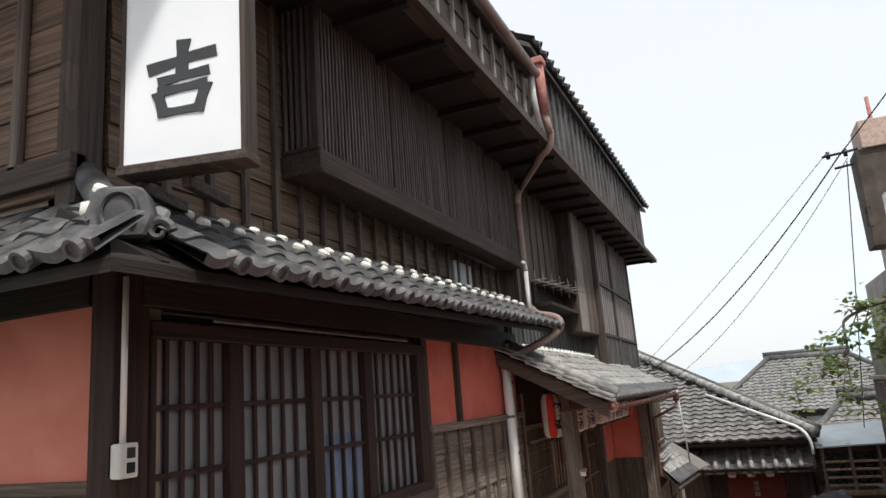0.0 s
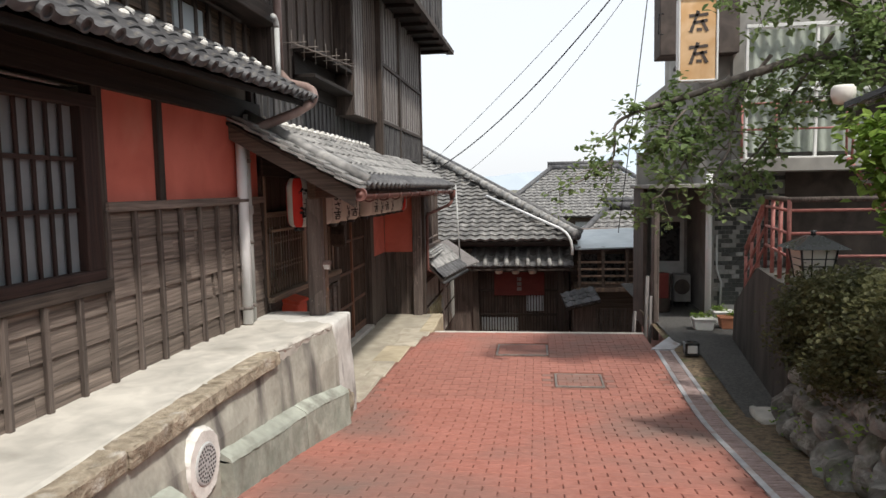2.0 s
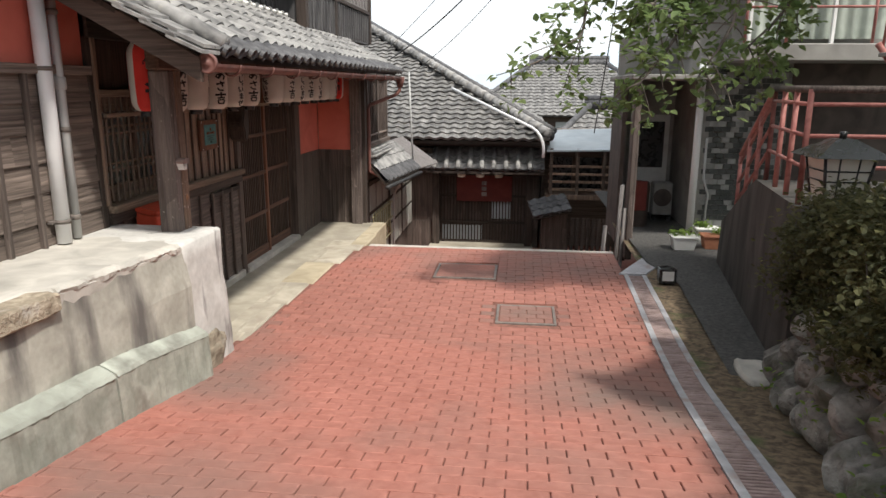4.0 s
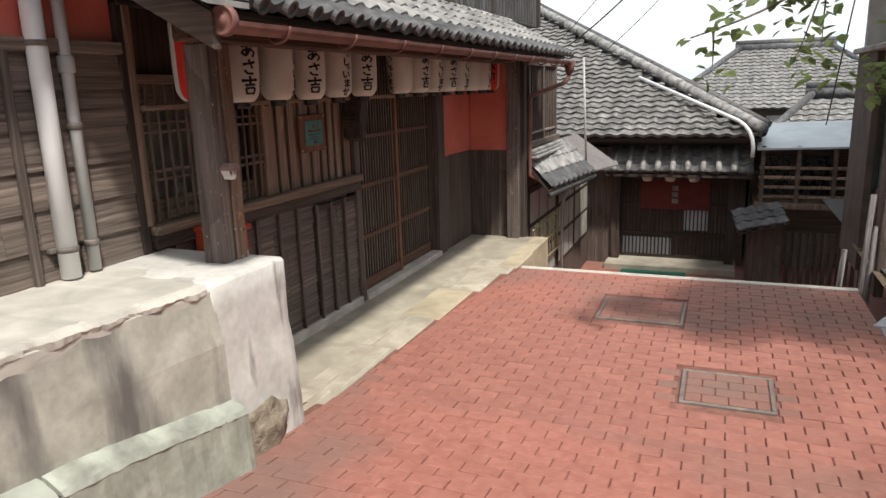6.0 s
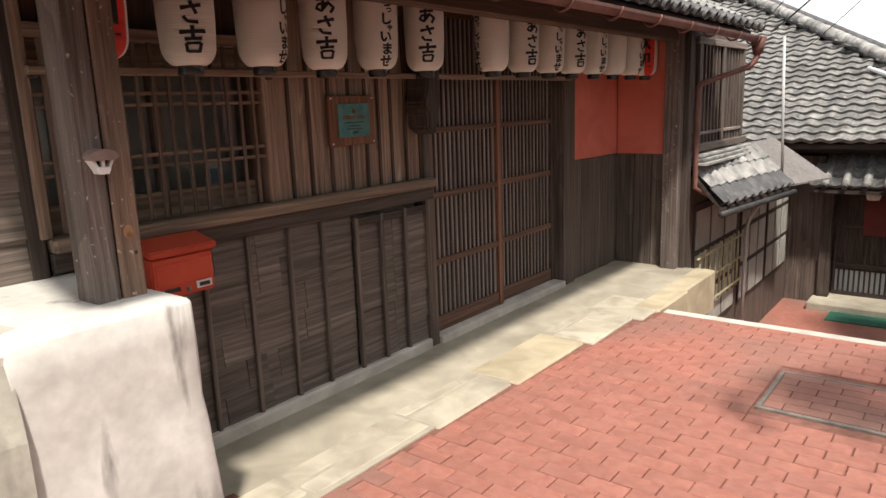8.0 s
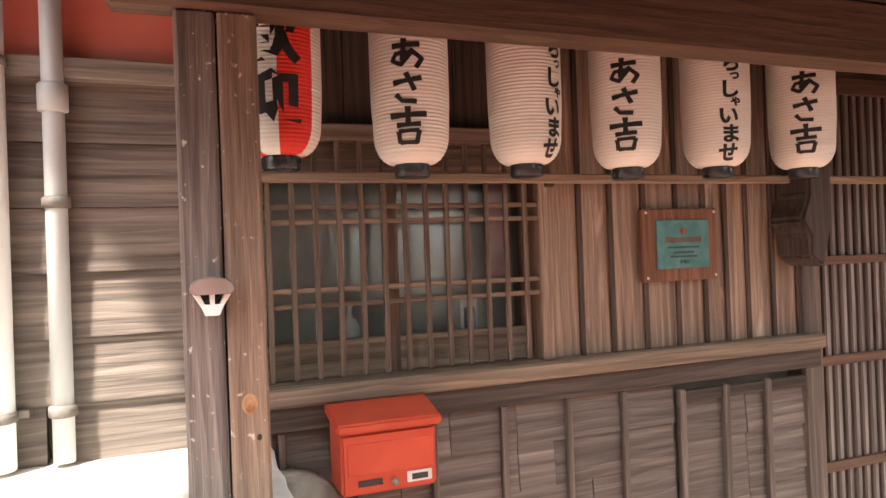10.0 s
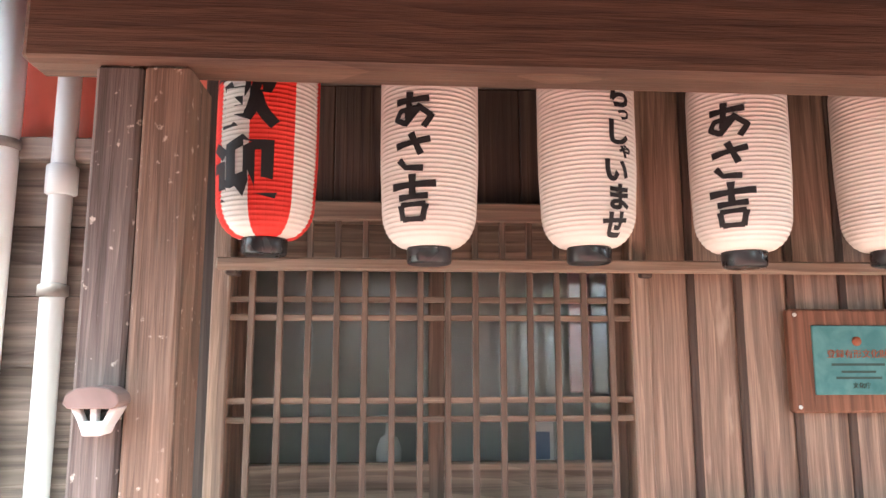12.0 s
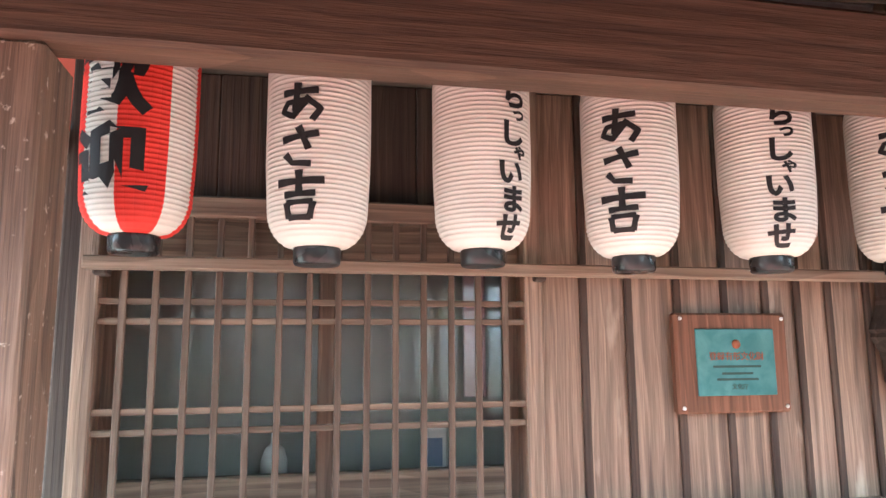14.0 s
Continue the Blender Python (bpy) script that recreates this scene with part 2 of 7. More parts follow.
M_LEDGE_FRONT = mat("grey_brown_ledge_front", (0.25, 0.262, 0.22), (0.37, 0.378, 0.325), scale=6, rough=0.93, bump=0.35, grain=0.1, stain=(0.19, 0.18, 0.15), stain_at=(0.56, 0.7), stain_scale=5)
M_VBOARD_Y = wood("brown_rail_board", (0.1, 0.073, 0.055), (0.28, 0.21, 0.155), "y")
M_SASH = wood("brown_window_sash", (0.08, 0.056, 0.042), (0.2, 0.145, 0.11), "z")
M_SOIL = mat("leafy_soil", (0.075, 0.057, 0.039), (0.25, 0.185, 0.12), scale=22, rough=0.95, bump=0.6, stain=(0.08, 0.11, 0.04), stain_at=(0.58, 0.7), stain_scale=3)
M_ASPHALT = mat("dark_path", (0.05, 0.05, 0.048), (0.11, 0.105, 0.1), scale=30, rough=0.9, bump=0.4)
M_ROCK = mat("mossy_field_stone", (0.12, 0.116, 0.106), (0.36, 0.35, 0.32), scale=9, rough=0.94, bump=1.0, dist=0.04, vary=0.5, stain=(0.085, 0.09, 0.06), stain_at=(0.52, 0.7), stain_scale=5)
M_DARKCONC = mat("dark_stained_retaining_concrete", (0.036, 0.033, 0.03), (0.105, 0.096, 0.087), scale=4, rough=0.9, bump=0.4, stretch=(1, 1, 0.35))
M_PIPE = mat("white_drainpipe", (0.74, 0.745, 0.75), (0.84, 0.84, 0.84), scale=6, rough=0.4, bump=0.03, vary=0.05, big=0.12, stretch=(1, 1, 0.15))
M_PIPE_GREY = mat("grey_drainpipe", (0.42, 0.43, 0.43), (0.56, 0.57, 0.56), scale=6, rough=0.45, bump=0.03, vary=0.05, big=0.2, stretch=(1, 1, 0.15))
M_PIPE_BROWN = mat("faded_brown_drainpipe", (0.2, 0.14, 0.125), (0.34, 0.25, 0.22), scale=6, rough=0.5, bump=0.05)
M_COPPER = mat("red_brown_gutter", (0.12, 0.056, 0.047), (0.2, 0.095, 0.08), scale=8, rough=0.5, bump=0.08, vary=0.1)
M_REDPIPE = mat("red_rail_paint", (0.31, 0.12, 0.105), (0.45, 0.2, 0.175), scale=14, rough=0.6, bump=0.15)
M_PAPER = mat("lantern_paper", (0.65, 0.625, 0.57), (0.74, 0.715, 0.66), scale=5, rough=0.7, bump=0.05, vary=0.08, big=0.08)
M_PAPER_RED = mat("lantern_red_paper", (0.62, 0.03, 0.02), (0.74, 0.05, 0.035), scale=5, rough=0.6, bump=0.05, vary=0.08, big=0.1)
M_INK = mat("black_ink", (0.012, 0.011, 0.012), (0.022, 0.02, 0.021), scale=10, rough=0.55, bump=0, vary=0.0, big=0.0)
M_BLACK = mat("black_plastic_ring", (0.012, 0.013, 0.014), (0.03, 0.03, 0.032), scale=10, rough=0.28, bump=0.02, spec=0.5)
M_SIGN = mat("white_sign_face", (0.78, 0.81, 0.86), (0.84, 0.865, 0.9), scale=2, rough=0.35, bump=0.0, vary=0.0, big=0.05)
M_SIGN_INK = mat("charcoal_sign_paint", (0.04, 0.045, 0.05), (0.055, 0.06, 0.065), scale=4, rough=0.6, bump=0.0, vary=0.0, big=0.05)
M_POSTBOX = mat("red_painted_steel", (0.46, 0.06, 0.032), (0.55, 0.085, 0.045), scale=6, rough=0.42, bump=0.05, vary=0.05, big=0.15)
M_PLAQUE = mat("green_patina_plate", (0.06, 0.17, 0.17), (0.11, 0.25, 0.24), scale=20, rough=0.5, metal=0.3, bump=0.1)
M_PLAQUE_INK = mat("etched_plate_mark", (0.03, 0.06, 0.05), (0.05, 0.08, 0.07), scale=9, rough=0.6, bump=0, vary=0, big=0)
M_PLAQUE_RED = mat("copper_plate_mark", (0.24, 0.08, 0.04), (0.3, 0.1, 0.05), scale=9, rough=0.6, bump=0, vary=0, big=0)
M_SHOJI = mat("frosted_window_paper", (0.42, 0.46, 0.48), (0.56, 0.6, 0.62), scale=2, rough=0.5, bump=0.02, vary=0.25, big=0.15)
M_SHOJI_BLUE = mat("blue_curtain", (0.11, 0.16, 0.26), (0.19, 0.25, 0.36), scale=3, rough=0.8, bump=0.1, stretch=(1, 8, 1))
M_CURTAIN = mat("grey_green_curtain", (0.24, 0.27, 0.235), (0.36, 0.39, 0.345), scale=3, rough=0.9, bump=0.1)
M_ROOM = mat("dim_room_plaster", (0.2, 0.17, 0.14), (0.3, 0.26, 0.22), scale=2, rough=0.9)
M_WHITE_EN = mat("white_enamel", (0.6, 0.6, 0.58), (0.74, 0.74, 0.72), scale=5, rough=0.4, bump=0.03, big=0.15)
M_PINKCLOTH = mat("pink_cloth", (0.5, 0.3, 0.32), (0.66, 0.45, 0.47), scale=8, rough=0.9, bump=0.2)
M_WALLTILE = mat("grey_wall_tile", (0.21, 0.213, 0.205), (0.32, 0.325, 0.31), scale=9, rough=0.5, vary=0.25, bump=0.1)
M_WALLTILE_DK = mat("dark_wall_tile", (0.04, 0.045, 0.042), (0.09, 0.095, 0.09), scale=9, rough=0.5, vary=0.3, bump=0.1)
M_BLDG = mat("grey_building_render", (0.22, 0.215, 0.2), (0.34, 0.33, 0.31), scale=3, rough=0.9, bump=0.2)
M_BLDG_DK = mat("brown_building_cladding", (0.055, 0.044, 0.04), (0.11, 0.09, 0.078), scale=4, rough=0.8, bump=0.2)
M_BAND = mat("pink_beige_band", (0.36, 0.27, 0.22), (0.5, 0.39, 0.33), scale=14, rough=0.7, bump=0.2)
M_ORANGE = mat("weathered_orange_sign", (0.6, 0.36, 0.17), (0.76, 0.54, 0.33), scale=3, rough=0.5, bump=0.05, vary=0, big=0.3)
M_LEAF = mat("green_leaf", (0.12, 0.18, 0.065), (0.24, 0.31, 0.13), scale=4, rough=0.5, bump=0, vary=0.8, big=0.25)
M_LEAF_HEDGE = mat("olive_hedge_leaf", (0.05, 0.056, 0.026), (0.15, 0.15, 0.068), scale=4, rough=0.55, bump=0, vary=0.9, big=0.3)
M_LEAF_BRIGHT = mat("bright_ivy_leaf", (0.13, 0.23, 0.04), (0.3, 0.42, 0.1), scale=4, rough=0.5, bump=0, vary=0.8, big=0.2)
M_BARK = mat("grey_bark", (0.1, 0.085, 0.075), (0.24, 0.21, 0.185), scale=10, rough=0.95, bump=0.7, stretch=(1, 1, 0.4))
M_TERRA = mat("terracotta_pot", (0.3, 0.12, 0.07), (0.42, 0.19, 0.11), scale=8, rough=0.8, bump=0.1)
M_WIRE = mat("black_cable", (0.02, 0.02, 0.02), (0.05, 0.05, 0.05), scale=4, rough=0.5, bump=0)
# aerial haze is mixed into this pale blue
M_HILL = mat("haze_tinted_hill", (0.55, 0.62, 0.68), (0.62, 0.69, 0.74), scale=0.02, rough=1.0, bump=0, vary=0, big=0.05, spec=0)
M_EARTH = mat("far_ground", (0.1, 0.1, 0.075), (0.2, 0.19, 0.15), scale=0.5, rough=0.95, bump=0.2)
M_BLUE_ROOF = mat("pale_blue_sheet_roof", (0.45, 0.52, 0.55), (0.6, 0.66, 0.68), scale=3, rough=0.45, bump=0.05)
M_MAT_GREEN = mat("green_doormat", (0.02, 0.1, 0.07), (0.05, 0.17, 0.12), scale=30, rough=0.95, bump=0.4)
# red cloth darkened in its colour for the deep shade of the annex doorway
M_CLOTH_RED = mat("shade_dark_red_cloth", (0.11, 0.025, 0.022), (0.17, 0.042, 0.036), scale=5, rough=0.9, bump=0.2)
M_BAMBOO = mat("pale_bamboo", (0.33, 0.3, 0.17), (0.5, 0.46, 0.29), scale=9, rough=0.6, bump=0.1, vary=0.4)
M_GLASS = glass("rippled_window_glass", (0.82, 0.87, 0.87), 0.1)
M_FROST = mat("pale_frosted_sheet", (0.31, 0.31, 0.285), (0.45, 0.445, 0.41), scale=3, rough=0.5, bump=0.02, vary=0.2, big=0.3)
for lm in (M_LEAF, M_LEAF_BRIGHT, M_LEAF_HEDGE):
    ln, lk = lm.node_tree.nodes, lm.node_tree.links
    tr, mixer, pb, mo = ln.new("ShaderNodeBsdfTranslucent"), ln.new("ShaderNodeMixShader"), ln["Principled BSDF"], ln["Material Output"]
    mixer.inputs[0].default_value = 0.55
    lk.new(pb.inputs["Base Color"].links[0].from_socket, tr.inputs[0])
    lk.new(pb.outputs[0], mixer.inputs[1])
    lk.new(tr.outputs[0], mixer.inputs[2])
    lk.new(mixer.outputs[0], mo.inputs[0])


# ---- building helpers ----
def part(name, bm, m, parent=None, label="", smooth=False):
    me = bpy.data.meshes.new(name)
    bm.to_mesh(me)
    bm.free()
    me.validate()
    me.materials.append(m)
    if smooth:
        me.shade_smooth()
    ob = new(name, me)
    ob.parent = parent
    if label:
        tagged(ob, label)
    return ob


def thing(name, label, category, group="", at=(0, 0, 0)):
    ob = new(name)
    ob.empty_display_size = 0.1
    return tagged(ob, label, category, group)


def struct(ob, label=""):
    return tagged(ob, label, "", "", "structure")


def cube(bm, x0, x1, y0, y1, z0, z1):
    v = [bm.verts.new((x, y, z)) for x in (x0, x1) for y in (y0, y1) for z in (z0, z1)]
    for f in ((0, 1, 3, 2), (4, 6, 7, 5), (0, 4, 5, 1), (2, 3, 7, 6), (0, 2, 6, 4), (1, 5, 7, 3)):
        bm.faces.new([v[i] for i in f])
    return v


def boxbm(x0, x1, y0, y1, z0, z1, bev=0.004):
    bm = bmesh.new()
    cube(bm, min(x0, x1), max(x0, x1), min(y0, y1), max(y0, y1), min(z0, z1), max(z0, z1))
    if bev:
        bmesh.ops.bevel(bm, geom=bm.edges[:], offset=bev, segments=1, affect="EDGES")
    return bm


def box(name, x0, x1, y0, y1, z0, z1, m, parent=None, bev=0.004, label=""):
    return part(name, boxbm(x0, x1, y0, y1, z0, z1, bev), m, parent, label)


def tube(bm, pts, r, n=10, cap=True):
    pts = [Vector(p) for p in pts]
    rs = r if isinstance(r, (list, tuple)) else [r] * len(pts)
    rings, side = [], None
    for i, p in enumerate(pts):
        d = (pts[min(i + 1, len(pts) - 1)] - pts[max(i - 1, 0)]).normalized()
        if side is None:
            side = d.orthogonal().normalized()
        side = (side - d * side.dot(d)).normalized()
        up = d.cross(side)
        rings.append([bm.verts.new(p + (side * math.cos(a) + up * math.sin(a)) * rs[i]) for a in (2 * math.pi * k / n for k in range(n))])
    for a, b in zip(rings, rings[1:]):
        for k in range(n):
            bm.faces.new((a[k], a[(k + 1) % n], b[(k + 1) % n], b[k]))
    if cap:
        bm.faces.new(rings[0][::-1])
        bm.faces.new(rings[-1])


def rod(name, pts, r, m, parent=None, n=10, label=""):
    bm = bmesh.new()
    tube(bm, pts, r, n)
    return part(name, bm, m, parent, label, smooth=True)


def bend(a, b, c, steps=5):
    """A rounded corner from a by b to c."""
    a, b, c = Vector(a), Vector(b), Vector(c)
    return [(1 - t) ** 2 * a + 2 * t * (1 - t) * b + t * t * c for t in (i / steps for i in range(steps + 1))]


def lathe(bm, prof, n=24, c=(0, 0, 0)):
    rings = []
    for r, z in prof:
        rings.append([bm.verts.new((c[0] + r * math.cos(2 * math.pi * k / n), c[1] + r * math.sin(2 * math.pi * k / n), c[2] + z)) for k in range(n)])
    for a, b in zip(rings, rings[1:]):
        for k in range(n):
            bm.faces.new((a[k], a[(k + 1) % n], b[(k + 1) % n], b[k]))
    bm.faces.new(rings[0][::-1])
    bm.faces.new(rings[-1])


def prism(bm, poly, along, lo, hi):
    """A polygon in the plane across an axis ('x': poly in y, z; 'y': poly in x, z; 'z': poly in x, y), drawn out along it."""
    def at(p, s):
        return {"x": (s, p[0], p[1]), "y": (p[0], s, p[1]), "z": (p[0], p[1], s)}[along]
    a = [bm.verts.new(at(p, lo)) for p in poly]
    b = [bm.verts.new(at(p, hi)) for p in poly]
    bm.faces.new(a)
    bm.faces.new(b[::-1])
    for i in range(len(poly)):
        j = (i + 1) % len(poly)
        bm.faces.new((a[j], a[i], b[i], b[j]))
    bmesh.ops.recalc_face_normals(bm, faces=bm.faces[:])


def sheet(name, f, us, vs, m, parent=None, smooth=True):
    """An open surface z = f(u, v) on a grid."""
    bm = bmesh.new()
    g = [[bm.verts.new(f(u, v)) for v in vs] for u in us]
    for i in range(len(us) - 1):
        for j in range(len(vs) - 1):
            bm.faces.new((g[i][j], g[i + 1][j], g[i + 1][j + 1], g[i][j + 1]))
    return part(name, bm, m, parent, smooth=smooth)


def span(a, b, n):
    return [a + (b - a) * i / n for i in range(n + 1)]


def mesh_of(name, bm, m, smooth=False):
    me = bpy.data.meshes.new(name)
    bm.to_mesh(me)
    bm.free()
    me.validate()
    me.materials.append(m)
    if smooth:
        me.shade_smooth()
    return me


def piece(name, me, parent, m):
    ob = new(name, me)
    ob.parent = parent
    ob.matrix_basis = m
    return ob


def frame_matrix(o, along, up):
    a, u = Vector(along).normalized(), Vector(up).normalized()
    n = a.cross(u)
    return Matrix(((a.x, u.x, n.x, o[0]), (a.y, u.y, n.y, o[1]), (a.z, u.z, n.z, o[2]), (0, 0, 0, 1)))


def tile_bm(w, l, h=0.032, th=0.016, eave=False, disc=0.037):
    """A curved roof tile: a trough and a roll; the eave tile ends in a round disc and a drooping lip."""
    bm = bmesh.new()
    us = [i / 8 for i in range(9)]
    def zz(u):
        return h * (0.5 - 0.5 * math.cos(2 * math.pi * (u - 0.25)))
    top0, top1, bot0, bot1 = [], [], [], []
    for u in us:
        z = zz(u)
        top0.append(bm.verts.new((u * w, 0, z + th + 0.016)))
        top1.append(bm.verts.new((u * w, l * 1.12, z + th)))
        bot0.append(bm.verts.new((u * w, 0, z + 0.012 - (0.018 if eave else 0))))
        bot1.append(bm.verts.new((u * w, l * 1.12, z)))
    for i in range(8):
        bm.faces.new((top0[i], top0[i + 1], top1[i + 1], top1[i]))
        bm.faces.new((bot0[i], bot1[i], bot1[i + 1], bot0[i + 1]))
        bm.faces.new((top0[i], bot0[i], bot0[i + 1], top0[i + 1]))
    if eave:
        n, cu = 14, 0.75 * w
        for r0, r1, y0, y1 in ((disc, disc, 0.05, -0.028), (disc * 0.72, disc * 0.72, -0.02, -0.022)):
            a = [bm.verts.new((cu + r0 * math.cos(2 * math.pi * k / n), y0, h + r0 * math.sin(2 * math.pi * k / n))) for k in range(n)]
            b = [bm.verts.new((cu + r1 * math.cos(2 * math.pi * k / n), y1, h + r1 * math.sin(2 * math.pi * k / n))) for k in range(n)]
            for k in range(n):
                bm.faces.new((a[k], a[(k + 1) % n], b[(k + 1) % n], b[k]))
            c = [bm.verts.new((cu + r1 * 0.7 * math.cos(2 * math.pi * k / n), y1 , h + r1 * 0.7 * math.sin(2 * math.pi * k / n))) for k in range(n)]
            d = [bm.verts.new((cu + r1 * 0.65 * math.cos(2 * math.pi * k / n), y1 + 0.012, h + r1 * 0.65 * math.sin(2 * math.pi * k / n))) for k in range(n)]
            for k in range(n):
                bm.faces.new((b[k], b[(k + 1) % n], c[(k + 1) % n], c[k]))
                bm.faces.new((c[k], c[(k + 1) % n], d[(k + 1) % n], d[k]))
            bm.faces.new(d)
            break
    return bm


TILES = {}


def tile_mesh(w, l, eave, m):
    key = (round(w, 3), round(l, 3), eave, m.name)
    if key not in TILES:
        TILES[key] = mesh_of("roof_tile", tile_bm(w, l, eave=eave), m, smooth=False)
    return TILES[key]


def tile_roof(parent, o, along, up, cols, rows, w, l, m_eave, m_body, jitter=0.004, keep=None):
    """Rows of tiles from the eave's first corner."""
    a, u = Vector(along).normalized(), Vector(up).normalized()
    for j in range(rows):
        for i in range(cols):
            if keep and not keep(i, j):
                continue
            p = Vector(o) + a * (i * w) + u * (j * l) + a.cross(u) * random.uniform(0, jitter)
            eave = j == 0 and m_eave is not None
            me = tile_mesh(w, l, eave, m_eave if eave else m_body)
            piece("eave_tile" if eave else "roof_tile", me, parent, frame_matrix(p, a, u) @ pose(0, 0, 0, random.uniform(-0.8, 0.8), 0, random.uniform(-0.8, 0.8)))


def tile_stuff(name, o, along, up, cols, rows, w, l, m, parent, keep=None, h=0.034):
    """A far tiled slope as one mesh of separate tiles."""
    vs, fs = [], []
    a, u = Vector(along).normalized(), Vector(up).normalized()
    n = a.cross(u)
    for j in range(rows):
        for i in range(cols):
            if keep and not keep((i + 0.5) * w, (j + 0.5) * l):
                continue
            base = len(vs)
            lift = random.uniform(0, 0.008)
            for s in range(7):
                t = s / 6
                z = h * (0.5 - 0.5 * math.cos(2 * math.pi * (t - 0.25))) + lift
                p = Vector(o) + a * ((i + t) * w) + u * (j * l)
                vs += [p + n * (z + 0.035), p + u * l * 1.1 + n * (z + 0.0), p + n * (z - 0.015)]
            for s in range(6):
                b = base + 3 * s
                fs += [(b, b + 3, b + 4, b + 1), (b + 2, b + 5, b + 3, b)]
    me = bpy.data.meshes.new(name)
    me.from_pydata([tuple(v) for v in vs], [], fs)
    me.materials.append(m)
    ob = new(name, me)
    ob.parent = parent
    return tagged(ob, "", "", "", "stuff")


def letters(body, size, depth=0.0, bold=0.0):
    """The outline of a word as a flat mesh in x, y, centred."""
    cu = bpy.data.curves.new("word", "FONT")
    cu.body, cu.size, cu.align_x, cu.align_y = body, size, "CENTER", "CENTER"
    cu.extrude, cu.offset = depth, bold
    cu.resolution_u = 3
    ob = bpy.data.objects.new("word", cu)
    scene.collection.objects.link(ob)
    me = bpy.data.meshes.new_from_object(ob.evaluated_get(bpy.context.evaluated_depsgraph_get()))
    bpy.data.objects.remove(ob)
    return me


def brush(bm, pts, w, depth=0.003):
    """One brush stroke: a flat ribbon that swells in its middle, in x, y, extruded along z."""
    pts = [Vector((p[0], p[1], 0)) for p in pts]
    fine = []
    for i in range(len(pts) - 1):
        for k in range(6):
            fine.append(pts[i].lerp(pts[i + 1], k / 6))
    fine.append(pts[-1])
    L, R = [], []
    for i, p in enumerate(fine):
        d = (fine[min(i + 1, len(fine) - 1)] - fine[max(0, i - 1)]).normalized()
        s = Vector((-d.y, d.x, 0))
        t = i / (len(fine) - 1)
        k = w * (0.86 + 0.14 * math.cos(2 * math.pi * t) * (1 if t < 0.5 else 0.5)) * 0.5
        L.append(p + s * k)
        R.append(p - s * k)
    lo = [[bm.verts.new(q + Vector((0, 0, z))) for q in row] for z in (0, depth) for row in (L, R)]
    for i in range(len(fine) - 1):
        bm.faces.new((lo[2][i], lo[2][i + 1], lo[3][i + 1], lo[3][i]))
        bm.faces.new((lo[0][i], lo[2][i], lo[2][i + 1], lo[0][i + 1]))
        bm.faces.new((lo[1][i], lo[1][i + 1], lo[3][i + 1], lo[3][i]))


def leaf_cloud(name, centres, m, parent, size=(0.03, 0.06), spread=0.12, per=40, flat=0.6):
    """Many small folded leaves round given centres, as one mesh."""
    vs, fs = [], []
    rnd = random.Random(len(centres) * 7 + 3)
    for c in centres:
        for _ in range(per):
            p = Vector(c) + Vector((rnd.gauss(0, spread), rnd.gauss(0, spread), rnd.gauss(0, spread * flat)))
            d = Vector((rnd.uniform(-1, 1), rnd.uniform(-1, 1), rnd.uniform(-0.9, 0.4))).normalized()
            s = d.cross(Vector((rnd.uniform(-0.5, 0.5), rnd.uniform(-0.5, 0.5), 1))).normalized()
            k = rnd.uniform(*size)
            up = s.cross(d) * k * 0.12
            b = len(vs)
            vs += [p, p + d * k * 0.32 + s * k * 0.36 + up, p + d * k * 0.68 + s * k * 0.27 + up, p + d * k, p + d * k * 0.68 - s * k * 0.27 + up, p + d * k * 0.32 - s * k * 0.36 + up]
            fs += [(b, b + 1, b + 2, b + 3), (b, b + 3, b + 4, b + 5)]
    me = bpy.data.meshes.new(name)
    me.from_pydata([tuple(v) for v in vs], [], fs)
    me.materials.append(m)
    ob = new(name, me)
    ob.parent = parent
    return tagged(ob, "", "", "", "stuff")


# ---- the ground ----
def lerp_table(t, table):
    for (a, u), (b, v) in zip(table, table[1:]):
        if t <= b:
            k = (t - a) / (b - a)
            return u + (v - u) * k
    return table[-1][1]


ROAD_Z = [(-14, 1.0), (-6, 0.55), (0, 0.1), (2, -0.06), (4.2, -0.24), (5, -0.35), (6.2, -0.515), (7.2, -0.645), (12, -0.65), (40, -0.65)]


def zr(y):
    """Height of the road, softened at its changes of slope."""
    return sum(lerp_table(y + d, ROAD_Z) for d in (-0.5, -0.25, 0, 0.25, 0.5)) / 5


CREST = 10.7
WALL = -2.18


def road_left(y):
    return lerp_table(y, [(-14, -1.46), (4, -1.5), (6.0, -1.46), (7.0, -1.5), (7.3, -1.46), (9.5, -1.36), (10.2, -1.28), (10.7, -1.2), (20, -1.2)])


def grate_x(y):
    return lerp_table(y, [(-14, 1.46), (4, 1.46), (5, 1.5), (7.4, 1.6), (9.75, 1.66), (20, 1.66)])


struct(sheet("ground", lambda u, v: (u, v, -3.2), [-900, -60, -20, 20, 60, 900], [-900, -60, -20, 60, 900], M_EARTH), "dim earth far below the terraces")

